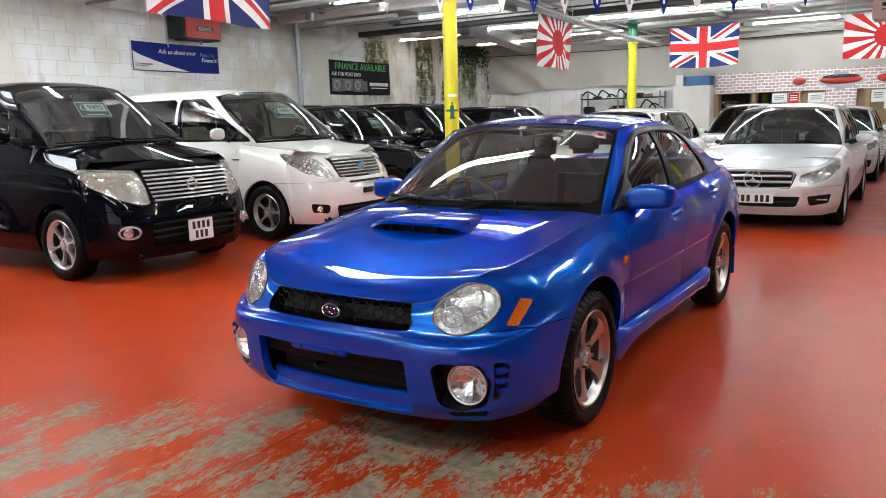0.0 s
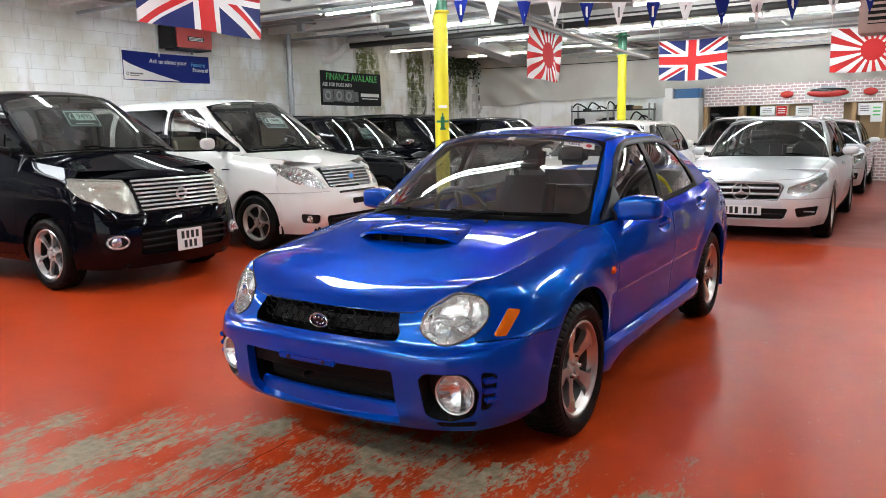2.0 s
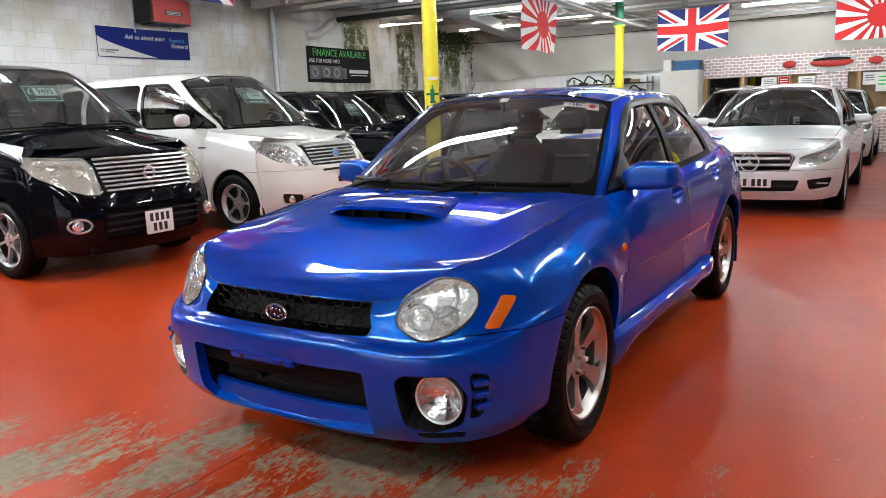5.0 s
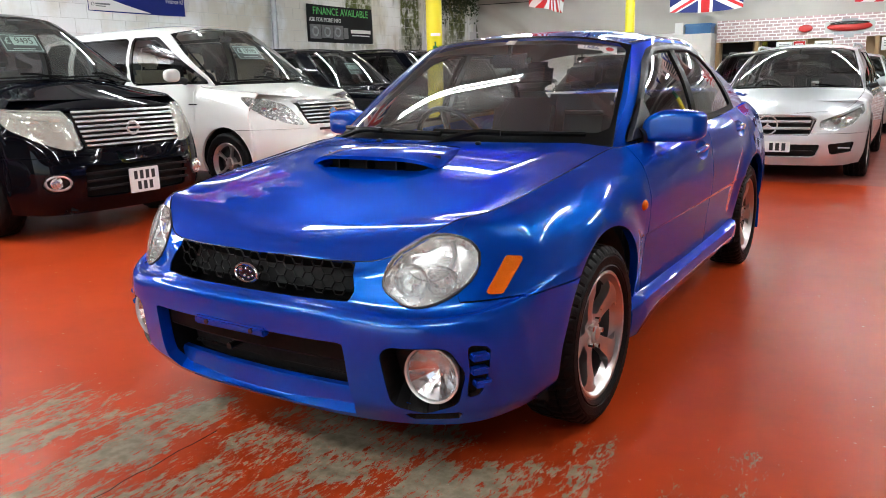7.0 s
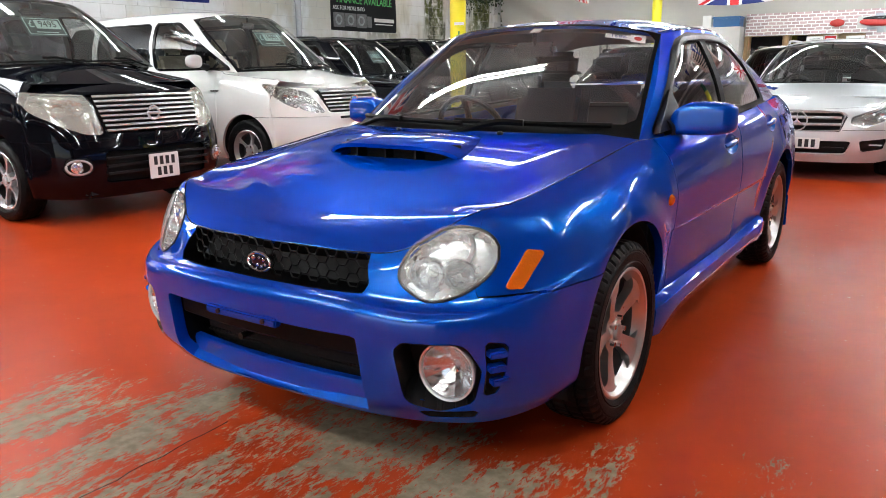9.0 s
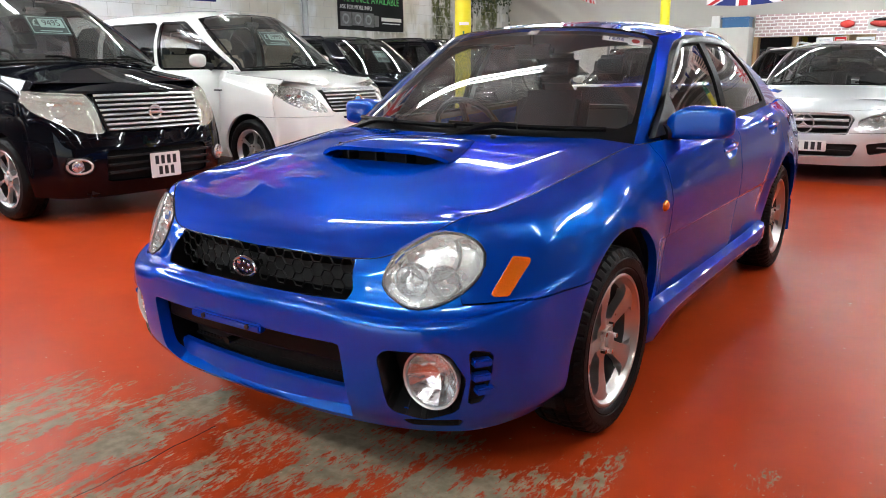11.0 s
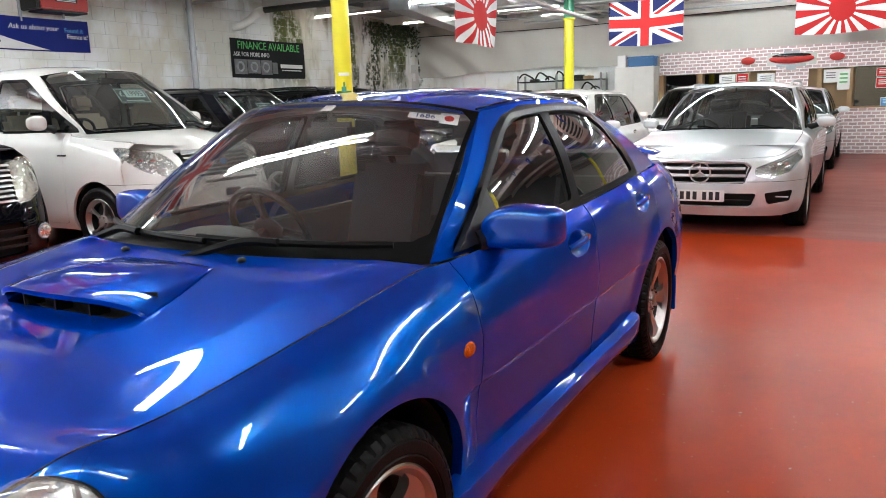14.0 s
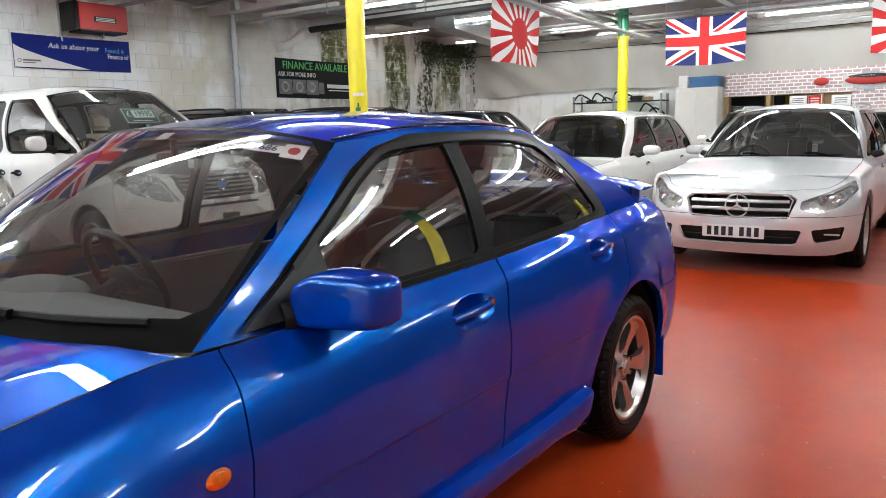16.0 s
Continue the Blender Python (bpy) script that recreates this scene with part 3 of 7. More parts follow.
            for r0, r1 in zip(rows, rows[1:]):
                for k in range(6):
                    bm.faces.new((r0[k], r0[(k + 1) % 6], r1[(k + 1) % 6], r1[k]))
    hub, hr, hq = bmesh.new(), 0.68 if style == "cast" else 1.0, 0.82 if style == "cast" else 1.0
    bm.verts.index_update()
    V, F = lathe([(xh - 0.06, 0.07 * hr), (xh - 0.012, 0.068 * hr), (xh - 0.004, 0.060 * hr), (xh - 0.006, 0.034 * hq), (xh + 0.008 * hq - 0.010 * (1 - hq), 0.032 * hq), (xh + 0.011 * hq - 0.010 * (1 - hq), 0.026 * hq), (xh + 0.012 * hq - 0.010 * (1 - hq), 0.0005)], 32)
    hv = [hub.verts.new(v) for v in V]
    for q in F:
        hub.faces.new([hv[i] for i in q])
    hub.verts.index_update()
    join(hub, bm)
    b = part("rim", bm, mat, a, "alloy wheel rim", 40)
    for s in range(5):
        t = 2 * math.pi * s / 5
        part("wheel_nut", rod((xh - 0.01, 0.05 * math.cos(t), 0.05 * math.sin(t)), (xh + 0.006, 0.05 * math.cos(t), 0.05 * math.sin(t)), 0.009, None, 6), cap, a)
    V, F = lathe([(-0.01, 0.03), (0.012, 0.06), (0.014, rr * 0.62), (-0.008, rr * 0.64), (-0.02, rr * 0.95), (-h * 0.6, rr * 0.93)], 32)
    d = put("brake_disc", V, F, DISC, a, "dark steel brake disc")
    return a


def set_wheels(car, x, yf, yr, z, proto):
    """The first corner takes the prototype itself, the others its copies."""
    proto.parent = car
    for k, (sx, y) in enumerate(((1, yf), (1, yr), (-1, yf), (-1, yr))):
        m = Matrix.Translation((sx * x, y, z)) @ Matrix.Rotation(0 if sx > 0 else math.pi, 4, "Z") @ Matrix.Rotation(0.5 * k, 4, "X")
        if k == 0:
            proto.matrix_basis = m
        else:
            copy_thing(proto, m)


def front_rail(xs, ys, zs):
    return np.stack([np.array(xs), np.array(ys), np.array(zs)], 1)


def parab(ex, ey, ez, cy, cz, s, p=2.2):
    """A cross curve from edge to edge with its middle at cy, cz; s runs from -1 to 1."""
    k = 1 - np.abs(s) ** p
    return np.stack([s * ex, ey + (cy - ey) * k, ez + (cz - ez) * k], -1)


def shell(car, S):
    """Skin, lids, roof, glass and doors of a car from its rails. Returns the patches taken out of the nose."""
    body, nu, nv = S["paint"], S.get("nu", 6), S.get("nv", 4)
    rails = S["rails"]
    R = len(rails)
    tu, tv = np.linspace(0, 16, 16 * nu + 1), np.linspace(0, R - 1, (R - 1) * nv + 1)
    V, F = grid(surf(rails, tu, tv))
    yf, yr, zc, ra = S["arch"]
    if "press" in S:
        V = S["press"](V)
    for yy in (yf, yr):
        side = np.where(np.abs(V[:, 0]) > 0.45, np.hypot(V[:, 1] - yy, V[:, 2] - zc) - ra, 1.0)
        V, F = clip(V, F, side)
    taken = {}
    for key, (poly, rnd, y1, *turned) in S.get("cuts", {}).items():
        # a turned outline is drawn on a plane that faces forward and outward
        across = (V[:, 0] + V[:, 1]) * 0.7071 if turned else V[:, 0]
        d = np.where(V[:, 1] < y1, sd(np.stack([across, V[:, 2]], 1), poly, rnd), 1.0)
        taken[key] = clip(V, F, -d)
        V, F = clip(V, F, d - 0.002)
    for key, (poly, rnd, y0) in S.get("rear_cuts", {}).items():
        d = np.where(V[:, 1] > y0, sd(V[:, (0, 2)], poly, rnd), 1.0)
        taken[key] = clip(V, F, -d)
        V, F = clip(V, F, d - 0.002)
    gap = 0.0022
    for poly, rnd, hx, hz in S["doors"]:
        d = np.where(V[:, 0] > 0.3, sd(V[:, (1, 2)], poly, rnd), 1.0)
        DV, DF = clip(V, F, -d - gap)
        V, F = clip(V, F, d - gap)
        cup, hxx = None, None
        if hx is not None:
            hxx = DV[np.argmin((DV[:, 1] - hx) ** 2 + (DV[:, 2] - hz) ** 2)][0]
        if S.get("cups"):
            e = 1 - np.hypot((DV[:, 1] - hx) / 0.112, (DV[:, 2] - hz) / 0.047)
            CV, CF = clip(DV, DF, e)
            DV, DF = clip(DV, DF, -e)
            e = 1 - np.hypot((CV[:, 1] - hx) / 0.112, (CV[:, 2] - hz) / 0.047)
            cup = CV - normals(CV, CF) * (0.024 * np.clip(1.7 * e, 0, 1) ** 0.6)[:, None], CF
        DV, DF = rim(DV, DF, 0.03)
        for fl in (False, True):
            dv, df = flipx(DV, DF) if fl else (DV, DF)
            door = put("door", dv, df, body, car)
            if hx is not None:
                sx = -1 if fl else 1
                if cup:
                    put("handle_cup", *(flipx(*cup) if fl else cup), body, door, "", 70)
                    strap(door, hxx, hx, hz, sx, body)
                else:
                    handle(door, sx * hxx, hx, hz, sx, S.get("handle", body), S.get("cupx", 0.0))
    fb = S["bumper"](V)
    BV, BF = both(*clip(V, F, fb - gap))
    put("front_bumper", *rim(BV, BF, 0.025), S.get("bumper_paint", body), car)
    V, F = clip(V, F, -fb - gap)
    rb = np.minimum(V[:, 1] - S["rear_bumper"][0], S["rear_bumper"][1] - V[:, 2])
    put("rear_bumper", *rim(*both(*clip(V, F, rb - gap)), 0.025), S.get("bumper_paint", body), car)
    V, F = rim(*clip(V, F, -rb - gap), 0.03)
    put("fender_and_sill", V, F, body, car)
    put("fender_and_sill", *flipx(V, F), body, car)
    # bonnet
    top, n = rails[-1], 15
    uc, uw = S["u_corner"], S["u_cowl"]
    fine = 2 if S.get("fine") else 1
    tt = np.concatenate([np.linspace(0.0, 1.0, 8 * fine)[1:-1] ** 1.5, np.linspace(1.0, uw, 34 * fine)])
    edge_pts = crs(top, tt)
    mid = crs(S["bonnet_mid"], np.linspace(0, len(S["bonnet_mid"]) - 1, 80))
    sag = edge_pts[-1][1] - mid[-1][1]
    kk = np.clip(tt / uw, 0, 1) ** 2
    yc = edge_pts[:, 1] - sag * kk
    zmid = np.interp(yc, mid[:, 1], mid[:, 2])
    s = np.linspace(0, 1, 22 * fine)
    B = np.stack([parab(e[0], e[1], e[2], a, b, s * (1 - 0.0042 / max(e[0], 0.06)), S.get("hood_crown", 2.3)) for e, a, b in zip(edge_pts, yc, zmid)])
    if "crease" in S:
        B = S["crease"](B)
    BV, BF = grid(B)
    if "bonnet_cut" in S:
        BV, BF = clip(BV, BF, sd(BV[:, :2], S["bonnet_cut"], 0.01))
    BV = BV - np.array((0, 0, 0.001))
    lid = put("bonnet", *rim(*both(BV, BF), S.get("lid_edge", 0.014)), body, car)
    taken["bonnet_grid"] = B
    seam = edge_pts[5:] - np.array((0, 0, 0.0006))
    for sx in (1, -1):
        put("bonnet_seal", *sweep(seam * np.array((sx, 1, 1)), S.get("seam", 0.0019), 6), TRIMBLK, car)
    # roof, glass and pillars
    belt, edge, rc = np.array(S["belt"], float), np.array(S["roof_edge"], float), np.array(S["roof_mid"], float)
    k = len(edge)
    tt, ss = np.linspace(0, k - 1, 8 * nu // 2 + 9), np.linspace(-1, 1, 25)
    E, C = crs(edge, tt), crs(rc, tt)
    G = np.stack([parab(e[0], e[1], e[2], c[0], c[1], ss, S.get("crown", 2.4)) for e, c in zip(E, C)])
    put("roof", *rim(*grid(G), 0.02), S.get("roof_paint", body), car)
    put("headlining", *grid(G - np.array((0, 0, 0.035))), HEADLINE, car)
    wb = S["ws_base"]
    base = parab(belt[0][0], belt[0][1], belt[0][2], wb[0], wb[1], ss)
    a = np.linspace(0, 1, 13)[:, None, None]
    bulge = np.array((0, -1, 0.6)) * S.get("ws_bulge", 0.02)
    W = base[None] * (1 - a) + G[0][None] * a + (4 * a * (1 - a)) * (1 - ss[None, :, None] ** 2 * 0.6) * bulge
    WV, WF = grid(W)
    tt2 = np.repeat(np.linspace(0, 1, 13), 25)
    frit = np.minimum.reduce([tt2 - S.get("frit", 0.035), 0.98 - tt2, 0.977 - np.abs(np.tile(ss, 13))])
    ws = put("windscreen", *clip(WV, WF, frit), S["glass"], car)
    ws.visible_shadow = False
    put("windscreen_seal", *clip(WV, WF, -frit), S.get("seal", GLOSSBLK), car)
    rb0 = S["rw_base"]
    rbase = parab(belt[-1][0], belt[-1][1], belt[-1][2], rb0[0], rb0[1], ss)
    W2 = G[-1][None] * (1 - a) + rbase[None] * a + (4 * a * (1 - a)) * np.array((0, 0.02, 0.02))
    rw = put("rear_window", *grid(W2), S.get("rear_glass", TINT), car)
    rw.visible_shadow = False
    # sides above the belt
    tg = np.linspace(0, k - 1, (k - 1) * max(nu, 8) + 1)
    tvg = np.linspace(0, 2, 2 * max(2 * nv, 8) + 1)
    middle = (belt + edge) / 2 + np.array((S.get("bow", 0.022), 0, 0))
    SV, SF = grid(surf([belt, middle, edge], tg, tvg))
    IV = SV - normals(SV, SF) * 0.034
    for fl in (False, True):
        iv, jf = IV, SF
        for kind, poly, rnd, glass in S["windows"]:
            iv, jf = clip(iv, jf, sd(iv[:, (1, 2)], poly, rnd))
        put("pillar_trim", *(flipx(iv, jf) if fl else (iv, jf)), S.get("inner", CABIN), car)
    if "dlo" in S:
        dl = sd(SV[:, (1, 2)], S["dlo"], 0.012)
        XV, XF = clip(SV, SF, -dl)
        OV, OF = clip(SV, SF, dl - 0.0005)
        for kind, poly, rnd, glass in S["windows"]:
            XV, XF = clip(XV, XF, sd(XV[:, (1, 2)], poly, rnd) - 0.0005)
            OV, OF = clip(OV, OF, sd(OV[:, (1, 2)], poly, rnd) - 0.0005)
        XV, XF = rim(XV, XF, 0.02)
        for fl in (False, True):
            put("window_surround", *(flipx(XV, XF) if fl else (XV, XF)), S.get("frame", PLASTIC), car)
    for kind, poly, rnd, glass in S["windows"]:
        P = SV[:, (1, 2)]
        d = sd(P, poly, rnd)
        gv, gf = clip(SV, SF, -d - 0.012)
        gv = gv - normals(gv, gf) * 0.008 if len(gv) else gv
        fv, ff = clip(SV, SF, -d)
        fd = sd(fv[:, (1, 2)], poly, rnd)
        fv, ff = rim(*clip(fv, ff, fd + 0.014), 0.012)
        SV, SF = clip(SV, SF, d - 0.0005)
        for fl in (False, True):
            o = put(kind, *(flipx(gv, gf) if fl else (gv, gf)), glass, car)
            o.visible_shadow = False
            put("window_frame", *(flipx(fv, ff) if fl else (fv, ff)), S.get("frame", PLASTIC), o)
    SV, SF = rim(OV, OF, 0.03) if "dlo" in S else rim(SV, SF, 0.03)
    put("pillar_frame", SV, SF, S.get("pillar_paint", body), car)
    put("pillar_frame", *flipx(SV, SF), S.get("pillar_paint", body), car)
    # deck behind the rear window
    if S.get("deck"):
        u0, u1, rise = S["deck"]
        T = crs(top, np.linspace(u0, u1, 21))
        D = np.stack([parab(e[0], e[1], e[2], e[1] + 0.0, e[2] + rise, ss, 2.6) for e in T])
        put("boot_lid", *rim(*grid(D), 0.03), body, car)
    # underside and wheel housings, near-black with their shade put into the colour
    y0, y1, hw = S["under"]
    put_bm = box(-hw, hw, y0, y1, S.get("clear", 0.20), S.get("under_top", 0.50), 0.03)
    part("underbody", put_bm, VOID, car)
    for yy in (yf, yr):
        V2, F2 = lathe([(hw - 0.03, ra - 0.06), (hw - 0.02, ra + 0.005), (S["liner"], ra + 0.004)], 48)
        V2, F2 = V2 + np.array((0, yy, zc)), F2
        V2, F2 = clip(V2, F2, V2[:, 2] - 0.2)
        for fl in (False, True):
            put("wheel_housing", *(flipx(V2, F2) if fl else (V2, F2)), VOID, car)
    return taken


def handle(door, x, y, z, sx, mat, cup=0.0):
    """A pull handle before a dished cup, with a key barrel."""
    bm = bmesh.new()
    b = box(-0.012, 0.012, -0.085, 0.075, -0.012, 0.012, 0.008)
    join(b, bm, Matrix.Translation((x + sx * (0.022 + cup), y, z)))
    for dy in (-0.075, 0.065):
        rod((x - sx * 0.01, y + dy, z), (x + sx * (0.02 + cup), y + dy, z), 0.011, bm, 8)
    part("handle", bm, mat, door)
    bm = ball((x + sx * 0.0005, y - 0.008, z - 0.002), 1.0, None, 0.004, 0.088, 0.036, 20, 10)
    part("handle_cup", bm, GLOSSBLK if mat is not BLUE else BLUE, door)


def strap(door, x, y, z, sx, mat):
    """A bowed pull strap across its cup, with a key barrel behind it."""
    bm = bmesh.new()
    rows = []
    for k, q in enumerate(np.linspace(-1, 1, 13)):
        hh = 0.014 - 0.005 * q * q + 0.004 * (q > 0.5)
        c = (x + 0.004 * (1 - q * q) - 0.006 * q ** 4, y + 0.102 * q, z + 0.004 * q)
        ring = [(-0.006, -hh), (0.003, -hh * 0.8), (0.008, -hh * 0.2), (0.008, hh * 0.3), (0.003, hh * 0.85), (-0.006, hh)]
        rows.append([bm.verts.new((sx * (c[0] + a), c[1], c[2] + b)) for a, b in ring])
    for r0, r1 in zip(rows, rows[1:]):
        for i in range(6):
            bm.faces.new((r0[i], r0[(i + 1) % 6], r1[(i + 1) % 6], r1[i]))
    bm.faces.new(rows[0]), bm.faces.new(rows[-1])
    bm.verts.index_update()
    h = part("handle", bm, mat, door, smooth=50)
    part("key_barrel", rod((sx * (x - 0.02), y + 0.086, z + 0.012), (sx * (x + 0.008), y + 0.086, z + 0.012), 0.010, None, 14), CHROME, h)


def mirror(car, x, y, z, sx, mat, w=0.20, h=0.135, d=0.11, foot=None, boxy=False):
    """A door mirror: rounded shell, glass at the back, arm and sail plate."""
    bm = bmesh.new()
    bmesh.ops.create_cube(bm, size=1)
    bmesh.ops.subdivide_edges(bm, edges=bm.edges[:], cuts=9 if boxy else 5, use_grid_fill=True)
    for v in bm.verts:
        p = Vector(v.co) * 2
        L = (abs(p.x) ** 3.2 + abs(p.y) ** 2.2 + abs(p.z) ** 3.2) ** (1 / 2.8)
        if boxy:
            L = (abs(p.x) ** 6 + abs(p.y) ** 3 + abs(p.z) ** 6) ** 0.2
        L = max(L, 1e-6) if max(abs(p.x), abs(p.y), abs(p.z)) > 0.98 else 1
        p = p / max(L, 0.9)
        taper = 1 - 0.16 * (p.x * sx * 0.5 + 0.5) ** 2
        yy = p.y * d / 2 * taper
        if p.y > 0:
            yy = min(yy, d * 0.30)
        drop = max(0, -p.x * sx) ** 2.4 if boxy else 0
        v.co = (x + p.x * w / 2, y + yy + 0.03 * (p.x * sx * 0.5 + 0.5), z + (p.z * (1 - 0.38 * drop) - 0.36 * drop) * h / 2 * taper)
    a = part("door_mirror", bm, mat, car, smooth=50)
    g = box(x - w * 0.40, x + w * 0.40, y + d * 0.315, y + d * 0.33, z - h * 0.36, z + h * 0.34, 0.004)
    part("mirror_glass", g, CHROME, a)
    if foot:
        bm = rod((x - sx * w * 0.42, y, z - h * 0.28), (foot[0] - sx * 0.03, foot[1], foot[2]), 0.030, None, 12, 0.042)
        part("mirror_arm", bm, PLASTIC, a)
        if boxy:
            part("mirror_stem", rod((x - sx * w * 0.30, y, z - h * 0.22), (x - sx * w * 0.56, y + 0.01, z - h * 0.40), 0.030, None, 16, 0.036), mat, a)
    return a


def plate(car, x, y, z, w, h, mat=PLATEW, groups=(4, 3), rows=1):
    """A number plate whose characters stand as plain bars."""
    a = part("number_plate", box(x - w / 2, x + w / 2, y - 0.012, y, z - h / 2, z + h / 2, 0.005), mat, car, "white number plate")
    for r in range(rows):
        chars = groups if rows == 1 else (groups[r],)
        cw, ch = (0.050, 0.079) if rows == 1 else (0.045, 0.070)
        total = sum(chars) * (cw + 0.011) + 0.03 * (len(chars) - 1) - 0.011
        cx, cz = x - total / 2, z + ((rows - 1) / 2 - r) * (ch + 0.018)
        for g in chars:
            for k in range(g):
                part("number_bar", box(cx + 0.006, cx + cw - 0.006, y - 0.0135, y - 0.011, cz - ch / 2, cz + ch / 2), INK, a, "", 0)
                cx += cw + 0.011
            cx += 0.03
    return a


def lens_from(car, VF, name, mat, dome=0.012, mirror_too=True, label=""):
    """A clear cover that swells a little from the patch cut out of the nose; returns its middle."""
    V, F = VF
    c = V.mean(0)
    N = normals(V, F)
    r = np.linalg.norm(V - c, axis=1)
    V = V + N * (dome * (1 - (r / r.max()) ** 2))[:, None]
    obs = []
    for fl in (False, True) if mirror_too else (False,):
        o = put(name, *(flipx(V, F) if fl else (V, F)), mat, car, label, 60)
        o.visible_shadow = mat not in (LENS, CLEARLENS, OLDLENS)
        obs.append(o)
    return obs, c, N.mean(0)


def behind(obs, VF, name, mat, depth, shrink=0.9):
    """A dish behind a cover: the same patch drawn back and closed at its edge."""
    V, F = VF
    c, N = V.mean(0), normals(V, F).mean(0)
    N = N / np.linalg.norm(N)
    count = {}
    for q in F:
        for a, b in zip(q, q[1:] + q[:1]):
            count.setdefault((min(a, b), max(a, b)), []).append((a, b))
    W = c + (V - c) * shrink - N * depth
    F2 = [tuple(i + len(V) for i in q) for q in F] + [(b, a, a + len(V), b + len(V)) for e in count.values() if len(e) == 1 for a, b in e]
    V2 = np.vstack([V - N * 0.003, W])
    for fl, o in zip((False, True), obs):
        put(name, *(flipx(V2, F2) if fl else (V2, F2)), mat, o, "", 60)


def bowl(obs, p, n, r, depth, mat=LAMPCHROME, name="reflector", bulb=True):
    """A round reflector set in a lamp, open along n."""
    n = Vector(n).normalized()
    V, F = lathe([(-depth, 0.001), (-depth * 0.85, r * 0.35), (-depth * 0.5, r * 0.68), (0, r * 0.94), (0.004, r), (-0.003, r * 1.05), (-depth * 0.6, r)], 28)
    q = n.to_track_quat("X", "Z").to_matrix()
    V = np.array([q @ Vector(v) for v in V]) + np.array(p)
    for fl, o in zip((False, True), obs):
        put(name, *(flipx(V, F) if fl else (V, F)), mat, o, "", 40)
        if bulb:
            c = Vector(p) - n * depth * 0.35
            c.x = -c.x if fl else c.x
            part("bulb", ball(c, r * 0.16), PAPER, o)


def wipers(car, S, z_lift=0.016, sides=((-0.62, 0.02), (-0.06, 0.60)), lift=0.030, thick=1.0):
    """Two blades lying along the foot of the windscreen."""
    belt, wb = np.array(S["belt"][0]), S["ws_base"]

    def foot(x, up):
        s = np.array([x / belt[0]])
        b = parab(belt[0], belt[1], belt[2], wb[0], wb[1], s)[0]
        e, c = np.array(S["roof_edge"][0]), S["roof_mid"][0]
        t = parab(e[0], e[1], e[2], c[0], c[1], s)[0]
        return b * (1 - up) + t * up + np.array((0, -0.012, z_lift))

    for x0, x1 in sides:
        pts = [foot(x0 + (x1 - x0) * k / 8, lift + 0.022 * (k / 8)) for k in range(9)]
        V, F = sweep(pts, 0.008 * thick, 6)
        a = put("wiper", V, F, MESHBLK, car)
        arm = [foot(x1, -0.03), foot(x1 * 0.7 + x0 * 0.3, 0.05) + np.array((0, 0, 0.018)), foot((x0 + x1) / 2, 0.065) + np.array((0, 0, 0.012))]
        V, F = sweep(crs(arm, np.linspace(0, 2, 8)), 0.010 * thick, 6)
        put("wiper_arm", V, F, MESHBLK, a)


def seat(car, x, y, mat, z=0.48, w=0.46, name="seat", lean=16):
    """A bucket seat: cushion, back and headrest."""
    a = part(name, box(x - w / 2, x + w / 2, y - 0.26, y + 0.24, z - 0.2, z, 0.08, None, None, 3), mat, car, smooth=60)
    m = Matrix.Translation((x, y + 0.22, z - 0.06)) @ Matrix.Rotation(radians(-lean), 4, "X")
    part("seat_back", box(-w / 2, w / 2, -0.06, 0.07, 0, 0.60, 0.062, None, m, 4), mat, a, smooth=60)
    part("headrest", box(-0.13, 0.13, -0.04, 0.05, 0.64, 0.82, 0.04, None, m, 3), mat, a, smooth=60)


